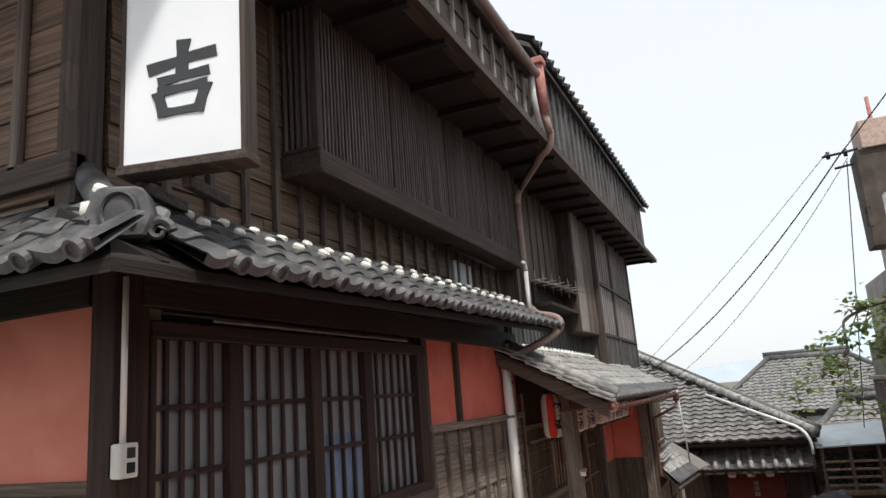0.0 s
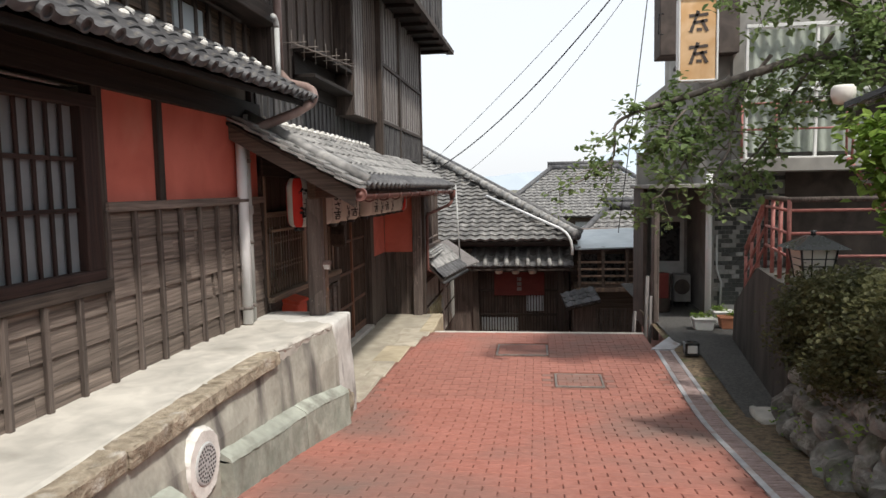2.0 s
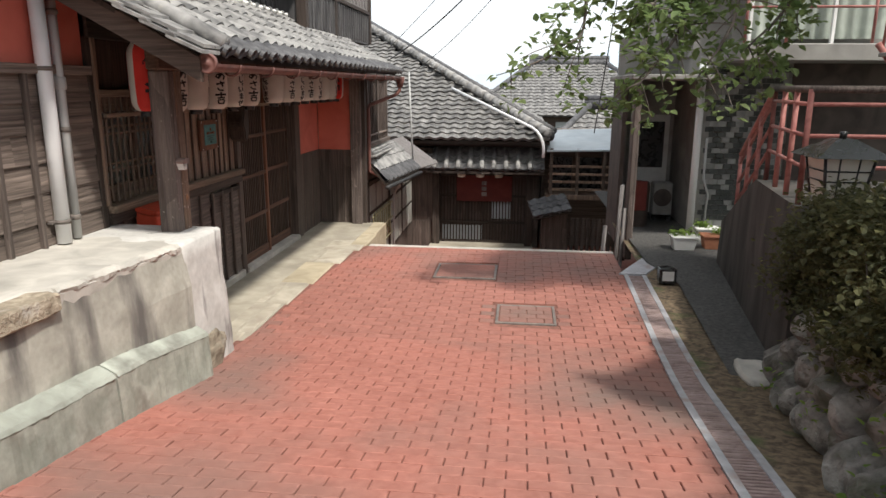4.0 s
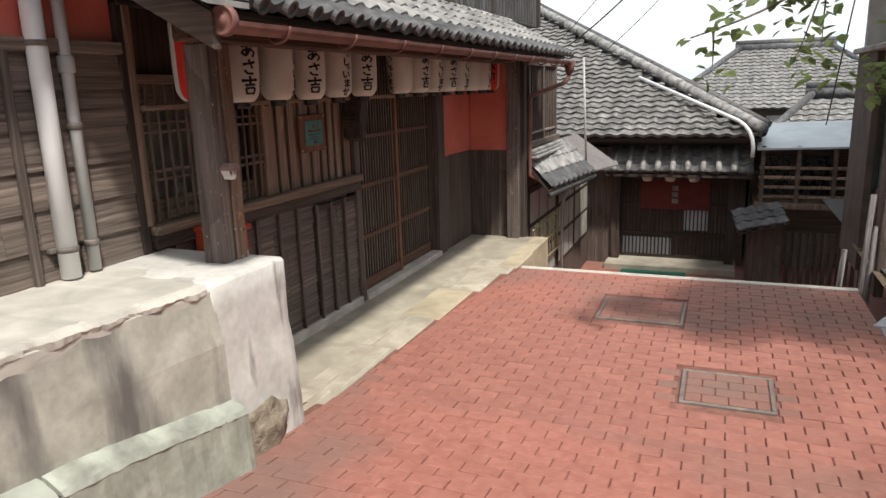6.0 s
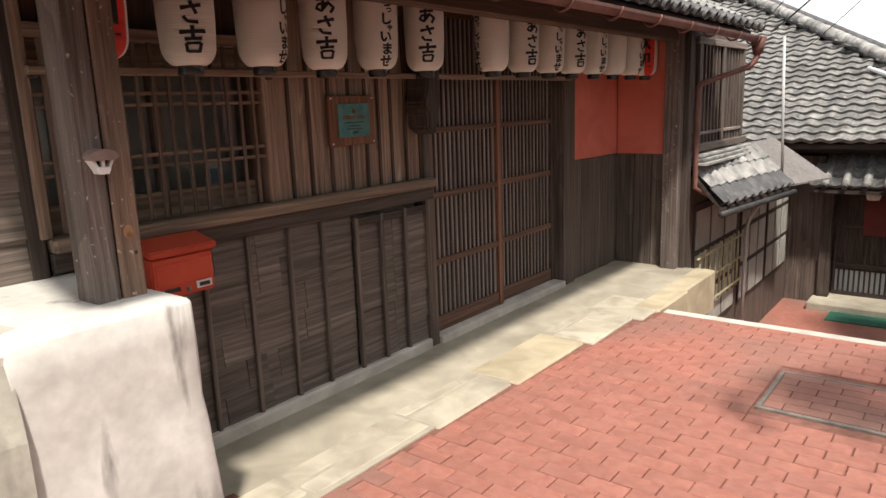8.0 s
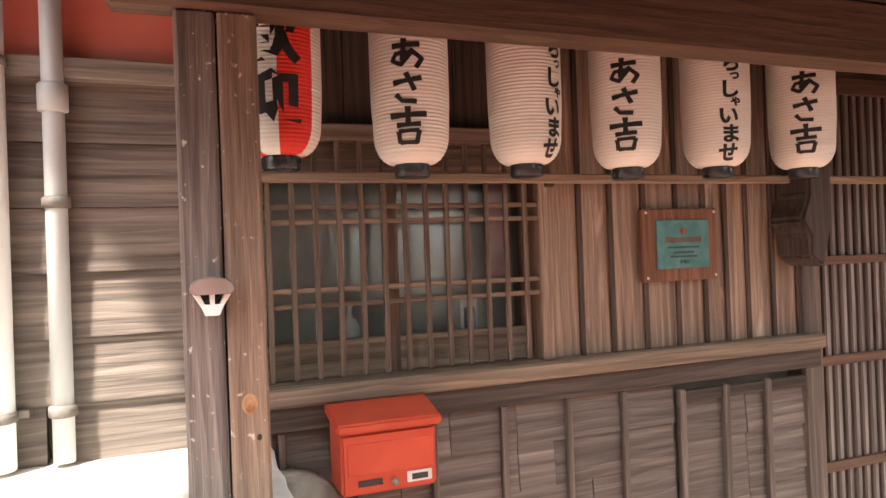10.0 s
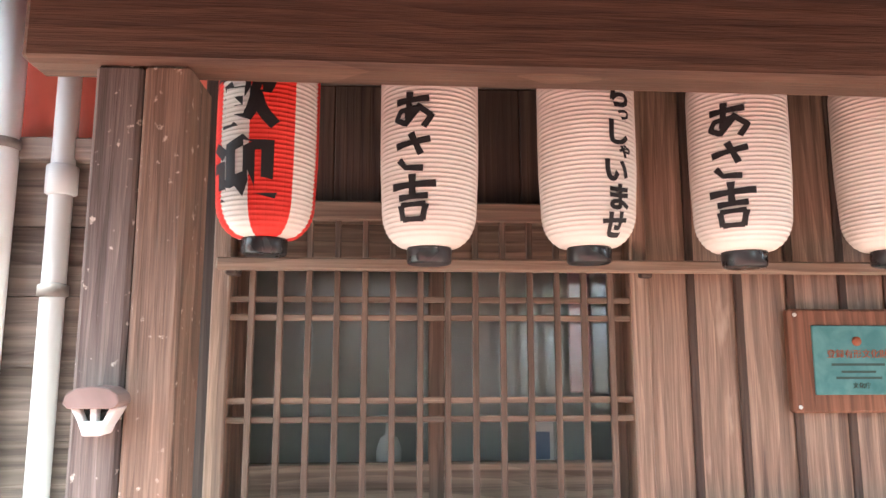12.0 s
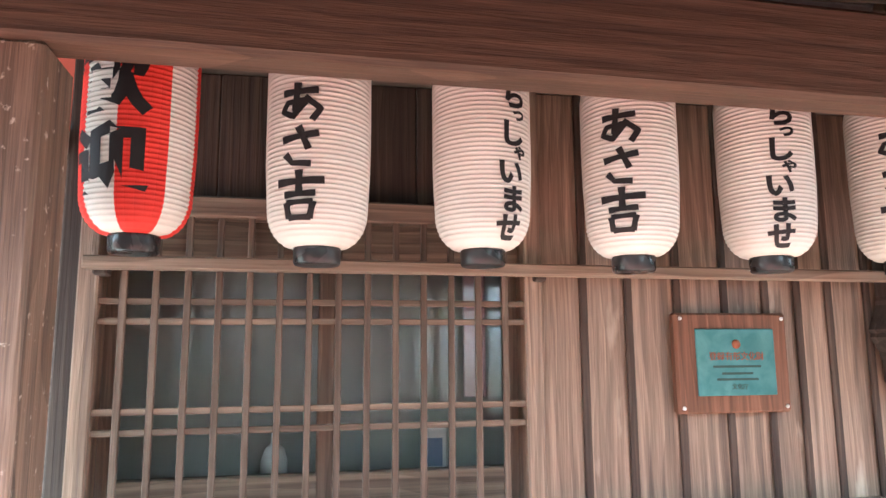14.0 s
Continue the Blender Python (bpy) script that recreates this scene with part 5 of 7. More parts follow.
towel = thing("hanging_towel", "pale pink towel hanging inside the window", "towel")
box("towel_cloth", XW - 0.125, XW - 0.115, 7.93, 7.99, 0.7, 1.08, M_PINKCLOTH, towel, 0.003)

# sliding lattice doors
d1 = struct(new("door_1"), "closed pair of sliding lattice doors at the entrance")
for s, (a, b) in enumerate(((9.29, 10.12), (10.1, 10.95))):
    xo = XW - 0.05 - 0.035 * s
    leaf = box("door_leaf", xo - 0.004, xo + 0.0, a, b, -0.58, 1.45, M_GREYCLAD, d1, 0)
    for y0, y1 in ((a, a + 0.05), (b - 0.05, b)):
        box("stile", xo, xo + 0.03, y0, y1, -0.6, 1.45, M_RED_STILE if (y0 > 10.0 and y0 < 10.2) else M_LATTICE, d1)
    for z0, z1 in ((-0.6, -0.5), (-0.16, -0.12), (0.27, 0.31), (0.68, 0.715), (1.38, 1.45)):
        box("door_rail", xo + 0.001, xo + 0.022, a, b, z0, z1, M_DOORRAIL, d1, 0.002)
    dbar = mesh_of("door_bar", boxbm(0.0, 0.014, -0.0075, 0.0075, -0.5, 1.38, 0.002), M_LATTICE)
    nb = 15
    for i in range(1, nb):
        piece("door_bar", dbar, d1, Matrix.Translation((xo, a + 0.05 + (b - a - 0.1) * i / nb, 0)))
box("threshold", XW - 0.12, XW + 0.05, 9.29, 10.95, FL - 0.02, -0.6, M_CONC, d1, 0.008)
for a, b in ((9.2, 9.29), (10.95, 11.14)):
    box("door_post", XW - 0.1, XW + 0.03, a, b, FL, 1.5, M_PANEL_Z, d1)
bk = thing("carved_bracket", "dark carved wooden bracket beside the doorway", "bracket")
bm = bmesh.new()
prism(bm, [(9.08, 1.5), (9.22, 1.5), (9.22, 0.86), (9.17, 0.68), (9.1, 0.72), (9.1, 0.8), (9.06, 0.86), (9.1, 0.95)], "x", XW + 0.0, XW + 0.16)
bmesh.ops.bevel(bm, geom=bm.edges[:], offset=0.012, segments=2, affect="EDGES")
part("bracket_body", bm, M_DARK_Z, bk)

# red niche at the end of the porch
box("plaster_panel", XW - 0.06, XW - 0.01, 11.14, 12.05, 0.36, 1.5, M_RED, ent, 0.002)
for i in range(5):
    box("upright_board", XW - 0.06, XW + 0.004 * (i % 2), 11.14 + 0.182 * i, 11.32 + 0.182 * i - 0.002, FL, 0.36, M_PANEL_Z, ent, 0.003)
nich = struct(box("wall_niche", XW - 0.05, -1.62, 12.06, 12.2, FL - 0.3, 1.6, M_ROOM, None, 0), "red end wall of the porch over dark boards")
box("plaster_panel", XW, -1.68, 12.03, 12.06, 0.36, 1.5, M_RED, nich, 0.002)
for i in range(3):
    box("upright_board", XW + 0.005 + 0.165 * i, XW + 0.165 * (i + 1), 12.025 + 0.004 * (i % 2), 12.06, FL, 0.36, M_PANEL_Z, nich, 0.003)
box("end_post", -1.72, -1.58, 11.94, 12.1, FL, 1.42, M_POST, nich, 0.006)
box("end_post_pale", -1.58, -1.53, 12.02, 12.12, FL, 1.42, M_DARK_Z, nich, 0.004)

# front post of two timbers and the long beam
pst = thing("porch_post", "worn grey-brown timber post with a warm inner face", "post")
box("post_timber", -1.752, -1.62, 6.945, 7.025, 0.27, 1.3, M_POST, pst, 0.007)
box("post_timber", -1.757, -1.615, 7.029, 7.108, 0.27, 1.3, M_POST_WARM, pst, 0.007)
bmx = struct(new("beam_porch"), "red-brown beam along the porch front")
box("beam_timber", -1.695, -1.61, 6.82, 12.2, 1.3, 1.5, M_BEAM, bmx, 0.012)
for y, z, r in ((7.068, 0.49, 0.016), (7.085, 0.42, 0.005)):
    bm = bmesh.new()
    lathe(bm, [(r, 0.0), (r, 0.0015), (r * 0.7, 0.003), (r * 0.62, 0.001), (r * 0.4, 0.0025), (r * 0.1, 0.0025)], 16)
    bmesh.ops.scale(bm, verts=bm.verts[:], vec=(1.35, 1, 1))
    bmesh.ops.rotate(bm, verts=bm.verts[:], matrix=Matrix.Rotation(radians(90), 3, "Y"))
    bmesh.ops.translate(bm, verts=bm.verts[:], vec=(-1.6155, y, z))
    part("wood_knot", bm, M_KNOT if r > 0.01 else M_DARK_Z, pst, "orange knot in the wood" if r > 0.01 else "", smooth=False)
lamp = thing("post_lamp", "small brown and white lamp fixed to the post", "lamp")
LP = Matrix.Translation((-1.62, 7.0, 0.722)) @ Matrix.Diagonal((0.56, 0.52, 0.6, 1))
for nm, poly, x1, m in (("lamp_hood", [(-0.082, 0.012), (-0.074, 0.034), (-0.045, 0.05), (0.0, 0.055), (0.045, 0.05), (0.074, 0.034), (0.082, 0.012), (0.066, -0.002), (-0.066, -0.002)], 0.1, M_PIPE_BROWN), ("lamp_rib", [(-0.07, -0.001), (-0.044, -0.001), (-0.02, -0.05), (-0.036, -0.05)], 0.075, M_WHITE_EN), ("lamp_rib", [(-0.01, -0.001), (0.01, -0.001), (0.008, -0.05), (-0.008, -0.05)], 0.078, M_WHITE_EN), ("lamp_rib", [(0.044, -0.001), (0.07, -0.001), (0.036, -0.05), (0.02, -0.05)], 0.075, M_WHITE_EN), ("lamp_base", [(-0.043, -0.036), (0.043, -0.036), (0.026, -0.072), (-0.026, -0.072)], 0.082, M_WHITE_EN), ("lamp_core", [(-0.05, -0.002), (0.05, -0.002), (0.024, -0.04), (-0.024, -0.04)], 0.05, M_BLACK)):
    bm = bmesh.new()
    prism(bm, poly, "x", 0.0, x1)
    bmesh.ops.bevel(bm, geom=bm.edges[:], offset=0.003, segments=1, affect="EDGES")
    bmesh.ops.transform(bm, matrix=LP, verts=bm.verts[:])
    part(nm, bm, m, lamp)

# porch roof
pr = struct(new("roof_porch"), "tiled porch roof with a copper gutter")
PA, PB = 6.5, 12.55
PE = Vector((-1.2, PA, 1.38))
PT = Vector((-2.2, PA, 1.93))
slab("roof_deck", (PE.x, PA, PE.z), (PE.x, PB, PE.z), (PT.x, PB, PT.z), (PT.x, PA - 0.1, PT.z), 0.03, M_DARK_Y, pr)
pu = PT - PE
PW, PL = 0.19, 0.21
tile_roof(pr, PE + Vector((0.05, 0.06, 0.0)), (0, 1, 0), pu, 32, 6, PW, 0.2, M_TILE_DARK, M_TILE)
bm = bmesh.new()
tube(bm, [PE + Vector((0.07, 0.2, 0.06)), PT + Vector((0.0, 0.2, 0.085))], 0.055, 12)
part("verge_roll", bm, M_TILE, pr, smooth=True)
slab("barge_board", (PE.x + 0.02, PA - 0.03, PE.z - 0.02), (PE.x + 0.02, PA + 0.01, PE.z - 0.02), (PT.x, PA - 0.02, PT.z - 0.01), (PT.x, PA - 0.06, PT.z - 0.01), 0.13, M_PLANK_X, pr)
for layer, (out, lift) in enumerate(((-0.11, 0.0), (-0.075, 0.03))):
    for i in range(7):
        f0, f1 = i / 7 - 0.02, (i + 1) / 7 + 0.03
        a, b = PE + pu * f0, PE + pu * f1
        up = lift + 0.018
        slab("verge_tile", (a.x + 0.05, PA + out, a.z + up + 0.012), (a.x + 0.05, PA + 0.13, a.z + up + 0.012), (b.x + 0.05, PA + 0.13, b.z + up - 0.01), (b.x + 0.05, PA + out, b.z + up - 0.01), 0.02, M_TILE, pr)
wl_me = mesh_of("lime_end", boxbm(-0.02, 0.02, -0.03, 0.03, -0.02, 0.024, 0.01), M_LIME)
for i in range(52):
    piece("lime_end", wl_me, pr, Matrix.Translation(PT + Vector((0.13 - 0.07 * (i % 2), 0.25 + i * PW / 2, 0.035 + 0.035 * (i % 2)))) @ pose(0, 0, 0, 0, 25, (28 if i % 2 else -28) + random.uniform(-8, 8)))
raf = mesh_of("rafter", boxbm(-0.0, 1.0, -0.022, 0.022, -0.05, 0.0, 0.004), M_BEAM)
ang = math.atan2(PT.z - PE.z, PE.x - PT.x)
for i in range(15):
    piece("rafter", raf, pr, Matrix.Translation((PT.x + 0.04, PA + 0.2 + 0.42 * i, PT.z - 0.045)) @ Matrix.Rotation(ang, 4, "Y"))
pg = thing("porch_gutter", "red-brown half-round gutter with round end cap", "gutter")
bm = bmesh.new()
n = 8
GX, GZ = -1.15, 1.33
for r in (0.045, 0.04):
    for y in (PA + 0.02, PB + 0.1):
        for k in range(n + 1):
            bm.verts.new((GX + r * math.cos(math.pi + math.pi * k / n), y, GZ + r * math.sin(math.pi + math.pi * k / n)))
bm.verts.ensure_lookup_table()
for s in (0, 2 * (n + 1)):
    for k in range(n):
        f = [bm.verts[s + k], bm.verts[s + k + 1], bm.verts[s + n + 1 + k + 1], bm.verts[s + n + 1 + k]]
        bm.faces.new(f)
part("gutter_trough", bm, M_COPPER, pg)
bm = bmesh.new()
lathe(bm, [(0.018, -0.022), (0.022, -0.012), (0.045, -0.012), (0.05, -0.018), (0.056, -0.012), (0.056, 0.014), (0.03, 0.02)], 20)
bmesh.ops.rotate(bm, verts=bm.verts[:], matrix=Matrix.Rotation(radians(-90), 3, "X"))
bmesh.ops.translate(bm, verts=bm.verts[:], vec=(GX, PA + 0.0, GZ + 0.0))
part("end_cap", bm, M_COPPER, pg, smooth=True)
for i in range(11):
    y = PA + 0.35 + 0.56 * i
    rod("gutter_hook", bend((GX - 0.07, y, GZ + 0.02), (GX - 0.065, y, GZ - 0.07), (GX - 0.01, y, GZ - 0.062)) + bend((GX - 0.01, y, GZ - 0.062), (GX + 0.048, y, GZ - 0.05), (GX + 0.048, y, GZ + 0.0)), 0.007, M_COPPER, pg, 6)
rod("outlet", [(GX, PB + 0.05, GZ), (GX, PB + 0.05, GZ - 0.14)], [0.07, 0.04], M_COPPER, pg)
rod("drop_pipe", bend((GX, PB + 0.05, GZ - 0.12), (GX, PB + 0.05, GZ - 0.24), (GX - 0.12, PB - 0.02, GZ - 0.27)) + [(-1.5, 12.2, 0.95), (-1.52, 12.2, 0.9), (-1.52, 12.2, 0.05), (-1.42, 12.3, -0.02)], 0.025, M_COPPER, pg)

# red letter box
mb = thing("letter_box", "red painted steel letter box under the window", "letter box")
bm = bmesh.new()
prism(bm, [(XW + 0.03, -0.0), (XW + 0.18, -0.0), (XW + 0.18, 0.17), (XW + 0.03, 0.2)], "y", 7.335, 7.61)
bmesh.ops.bevel(bm, geom=bm.edges[:], offset=0.008, segments=2, affect="EDGES")
bmesh.ops.translate(bm, verts=bm.verts[:], vec=(0, 0, 0.13))
part("box_body", bm, M_POSTBOX, mb)
bm = bmesh.new()
prism(bm, [(XW + 0.02, 0.206), (XW + 0.2, 0.172), (XW + 0.2, 0.2), (XW + 0.02, 0.245)], "y", 7.322, 7.623)
bmesh.ops.bevel(bm, geom=bm.edges[:], offset=0.006, segments=2, affect="EDGES")
bmesh.ops.translate(bm, verts=bm.verts[:], vec=(0, 0, 0.13))
part("box_lid", bm, M_POSTBOX, mb)
plate = box("slot_plate", XW + 0.18, XW + 0.186, 7.52, 7.593, 0.148, 0.178, M_WHITE_EN, mb, 0.002)
box("slot", XW + 0.186, XW + 0.188, 7.533, 7.58, 0.155, 0.171, M_BLACK, plate, 0)
box("slot", XW + 0.18, XW + 0.183, 7.38, 7.45, 0.153, 0.171, M_BLACK, mb, 0.001)
box("door_panel", XW + 0.178, XW + 0.1825, 7.352, 7.6, 0.185, 0.272, M_POSTBOX, mb, 0.002)
rod("lock", [(XW + 0.18, 7.485, 0.155), (XW + 0.19, 7.485, 0.155)], 0.01, M_IRON, mb)

# rounded mortar lump between the pier and the boards
bm = bmesh.new()
prism(bm, [(7.14, -0.2), (7.35, -0.2), (7.355, 0.06), (7.34, 0.12), (7.3, 0.165), (7.24, 0.185), (7.14, 0.19)], "x", XW + 0.0, XW + 0.12)
bmesh.ops.bevel(bm, geom=bm.edges[:], offset=0.012, segments=2, affect="EDGES")
part("mortar_fillet", bm, M_CONC_FACE, ent, "grey rounded mortar at the foot of the boards", smooth=True)

# plaque
pq = thing("wall_plaque", "green patina plate in a brown wooden frame on the boards", "plaque")
box("plaque_frame", XW + 0.0, XW + 0.03, 8.46, 8.79, 0.655, 0.915, M_RED_STILE, pq, 0.006)
box("plaque_plate", XW + 0.03, XW + 0.036, 8.515, 8.745, 0.7, 0.873, M_PLAQUE, pq, 0.002)
rod("emblem", [(XW + 0.035, 8.63, 0.833), (XW + 0.039, 8.63, 0.833)], 0.012, M_PLAQUE_RED, pq)
for y in (8.475, 8.775):
    for z in (0.67, 0.9):
        rod("screw", [(XW + 0.029, y, z), (XW + 0.033, y, z)], 0.005, M_WHITE_EN, pq, 8)
TXT = Matrix(((0, 0, 1, 0), (1, 0, 0, 0), (0, 1, 0, 0), (0, 0, 0, 1)))


def wall_text(name, body, size, at, m, parent, depth=0.0008):
    me = letters(body, size, depth)
    me.transform(Matrix.Translation(at) @ TXT)
    me.materials.clear()
    me.materials.append(m)
    ob = new(name, me)
    ob.parent = parent
    return ob


wall_text("plate_title", "登録有形文化財", 0.023, (XW + 0.0368, 8.63, 0.8), M_PLAQUE_RED, pq)
wall_text("plate_signature", "文化庁", 0.016, (XW + 0.0368, 8.635, 0.722), M_PLAQUE_INK, pq)
for z, w in ((0.775, 0.07), (0.757, 0.045), (0.742, 0.06)):
    box("plate_line", XW + 0.036, XW + 0.037, 8.63 - w, 8.63 + w, z - 0.003, z + 0.003, M_PLAQUE_INK, pq, 0)

# ---- lanterns ----
LR, LH = 0.104, 0.44


def lantern_r(z):
    t = z / LH
    return LR * (0.44 + 0.53 * math.sqrt(max(0, 1 - (1 - t / 0.17) ** 2)) if t < 0.17 else 0.97 + 0.03 * (t - 0.17) / 0.2 if t < 0.37 else 1.0 if t < 0.8 else 1 - 0.35 * ((t - 0.8) / 0.2) ** 2) * (1 - 0.05 * max(0, 0.5 - t))


def lantern_surface(red):
    """Ribbed paper body, from the lower ring to the upper one."""
    bm = bmesh.new()
    ribs = 46
    prof = []
    for i in range(ribs * 3 + 1):
        z = LH * i / (ribs * 3)
        prof.append((lantern_r(z) + (0.0022 if i % 3 else -0.0006), z))
    lathe(bm, prof, 36)
    return bm


def wrap(me_or_bm, at_z, yaw=0.0):
    """Lays flat writing (x, y) on the lantern's side; yaw turns it round the axis."""
    for v in me_or_bm.verts:
        z = at_z + v.co.y
        r = lantern_r(min(max(z, 0), LH)) + 0.003 + v.co.z
        a = v.co.x / LR + yaw
        v.co = Vector((r * math.cos(a), r * math.sin(a), z))


def fine(bm):
    bmesh.ops.triangulate(bm, faces=bm.faces[:])
    for _ in range(3):
        es = [e for e in bm.edges if e.calc_length() > 0.012]
        if es:
            bmesh.ops.subdivide_edges(bm, edges=es, cuts=1)
            bmesh.ops.triangulate(bm, faces=bm.faces[:])


def greeting(word, size, z0, step, yaw, xs=None, wide=1.05):
    bm = bmesh.new()
    down = 0.0
    for i, ch in enumerate(word):
        k = 0.62 if ch in "っゃ" else 1.0
        me = letters(ch, size * k, 0.0, size * k * 0.042)
        me.transform(Matrix.Translation(((xs[i] if xs else 0.0), -down, 0)) @ Matrix.Diagonal((wide, 0.95, 1, 1)))
        down += step * (0.62 if word[min(i + 1, len(word) - 1)] in "っゃ" else 0.82 if ch in "っゃ" else 1.0)
        bm.from_mesh(me)
    fine(bm)
    wrap(bm, z0, yaw)
    return bm


def name_mark(yaw):
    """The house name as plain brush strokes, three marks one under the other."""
    bm = bmesh.new()
    marks = [
        (0.266, [([(-0.03, 0.022), (0.03, 0.026)], 0.011), ([(-0.004, 0.04), (-0.008, -0.012)], 0.011), ([(0.016, 0.014), (-0.012, -0.022), (-0.03, -0.012), (-0.022, 0.004), (0.014, 0.008), (0.034, -0.008), (0.02, -0.03)], 0.01)]),
        (0.183, [([(-0.03, 0.012), (0.032, 0.024)], 0.011), ([(-0.002, 0.036), (0.016, -0.006)], 0.011), ([(-0.024, -0.014), (-0.012, -0.03), (0.02, -0.032)], 0.01)]),
        (0.085, [([(-0.04, 0.026), (0.042, 0.03)], 0.012), ([(0.0, 0.048), (0.0, 0.008)], 0.012), ([(-0.026, 0.004), (0.028, 0.007)], 0.01), ([(-0.022, -0.01), (-0.02, -0.038)], 0.011), ([(-0.022, -0.01), (0.024, -0.008)], 0.009), ([(0.024, -0.008), (0.018, -0.038)], 0.011), ([(-0.02, -0.036), (0.02, -0.036)], 0.009)])]
    for zc, strokes in marks:
        for i, (pts, w) in enumerate(strokes):
            b2 = bmesh.new()
            brush(b2, [(x * 1.16, y * 1.08) for x, y in pts], w * 1.35, 0.001 + 0.00025 * i)
            for v in b2.verts:
                v.co.y += zc
            me = bpy.data.meshes.new("stroke")
            b2.to_mesh(me)
            b2.free()
            bm.from_mesh(me)
    fine(bm)
    wrap(bm, 0.0, yaw)
    return bm


BODY_W = mesh_of("lantern_body", lantern_surface(False), M_PAPER, True)
RING = bmesh.new()
lathe(RING, [(0.03, 0.006), (0.046, 0.004), (0.048, -0.004), (0.047, -0.03), (0.043, -0.034), (0.03, -0.034)], 24)
RING_ME = mesh_of("base_ring", RING, M_BLACK, True)
TOPR = bmesh.new()
lathe(TOPR, [(0.03, LH + 0.03), (0.066, LH + 0.03), (0.068, LH - 0.004), (0.03, LH - 0.004)], 24)
TOPR_ME = mesh_of("top_ring", TOPR, M_BLACK, True)
GREET_ME = mesh_of("greeting", greeting("いらっしゃいませ", 0.062, 0.362, 0.056, 0.0, [0, 0.006, 0.016, -0.002, 0.018, -0.006, 0.0, -0.006]), M_INK)
NAME_ME = mesh_of("name_mark", name_mark(0.0), M_INK)
WELC = greeting("歓迎", 0.15, 0.27, 0.158, -0.4, None, 1.05)
WELC_ME = mesh_of("welcome_writing", WELC, M_INK)


def red_bands():
    """Red paper stripes laid on the white body, split between the ribs."""
    bm = bmesh.new()
    n, ribs = 36, 46 * 3
    for s in range(n):
        t = (s + 0.5) / n
        if int(t * 8 + 1.19) % 2 == 0:
            continue
        a0, a1 = 2 * math.pi * s / n, 2 * math.pi * (s + 1) / n
        rows = []
        for i in range(ribs + 1):
            z = LH * i / ribs
            r = lantern_r(z) + (0.0028 if i % 3 else 0.0002)
            rows.append((bm.verts.new((r * math.cos(a0), r * math.sin(a0), z)), bm.verts.new((r * math.cos(a1), r * math.sin(a1), z))))
        for p, q in zip(rows, rows[1:]):
            bm.faces.new((p[0], p[1], q[1], q[0]))
    return bm


RED_ME = mesh_of("red_stripe", red_bands(), M_PAPER_RED, True)
WHITE_LABEL = "white ribbed paper lantern with black brush writing"


def lantern(kind, at, turn=0.0):
    red = kind == "welcome"
    ob = thing("paper_lantern", "red and white striped paper lantern with welcome writing" if red else WHITE_LABEL, "lantern", "lanterns under the porch")
    part_list = [("lantern_body", BODY_W), ("base_ring", RING_ME), ("top_ring", TOPR_ME)]
    if kind == "name":
        part_list.append(("name_mark", NAME_ME))
    elif kind == "greet":
        part_list.append(("greeting", GREET_ME))
    elif red:
        part_list += [("red_stripe", RED_ME), ("welcome_writing", WELC_ME)]
    body = None
    for nm, me in part_list:
        o = new(nm, me)
        o.parent = body if body and "ring" not in nm else ob
        body = body or o
    rod("hanger", [(0, 0, LH + 0.02), (0, 0, LH + 0.16)], 0.004, M_IRON, ob, 6)
    ob.matrix_basis = Matrix.Translation(at) @ Matrix.Rotation(radians(turn), 4, "Z")
    return ob


LX, LZ = -1.9, 1.04
DROP = [0.0, -0.016, -0.012, -0.018, -0.012, -0.012]
for y, kind, turn in ((7.19, "welcome", 0), (7.535, "name", -22), (7.88, "greet", 23), (8.225, "name", -37), (8.57, "greet", -18), (8.94, "name", -42), (9.58, "greet", -115), (9.93, "name", -22), (10.27, "greet", -20), (10.6, "name", -24), (10.95, "greet", -18), (11.29, "name", -130), (11.63, "greet", -5), (11.94, "welcome", -60)):
    lantern(kind, (LX, y, LZ + (DROP.pop(0) if DROP else -0.004)), turn)
struct(rod("beam_lantern_pole", [(LX, 6.95, LZ + LH + 0.17), (LX, 12.1, LZ + LH + 0.17)], 0.014, M_DARK_Y), "pole from which the lanterns hang")


# ---- right side of the lane ----
drain = struct(new("drain_channel"), "steel drain grating along the lane")
for dx, w in ((-0.012, 0.044), (0.168, 0.044)):
    strip("drain_edge", lambda y: [(grate_x(y) + dx, zr(y) - 0.12), (grate_x(y) + dx, zr(y) + 0.004), (grate_x(y) + dx + w, zr(y) + 0.004), (grate_x(y) + dx + w, zr(y) - 0.12)], span(-6, 9.75, 50), M_GRATE, drain)
strip("drain_bed", lambda y: [(grate_x(y) + 0.02, zr(y) - 0.16), (grate_x(y) + 0.02, zr(y) - 0.1), (grate_x(y) + 0.18, zr(y) - 0.1), (grate_x(y) + 0.18, zr(y) - 0.16)], span(-6, 9.75, 30), M_SOIL, drain)
gb = mesh_of("grate_bar", boxbm(0.026, 0.174, -0.008, 0.008, -0.03, 0.0, 0.003), M_GRATEBAR)
y = 3.6
while y < 9.7:
    piece("grate_bar", gb, drain, Matrix.Translation((grate_x(y), y, zr(y))) @ pose(0, 0, 0, math.degrees(math.atan(zr(y + 0.1) - zr(y)) / 0.1), 0, 0))
    y += 0.034
slab("drain_cover", (1.6, 9.72, -0.635), (1.86, 9.72, -0.635), (2.32, 10.6, -0.632), (2.06, 10.66, -0.632), 0.05, M_GRATE, drain)

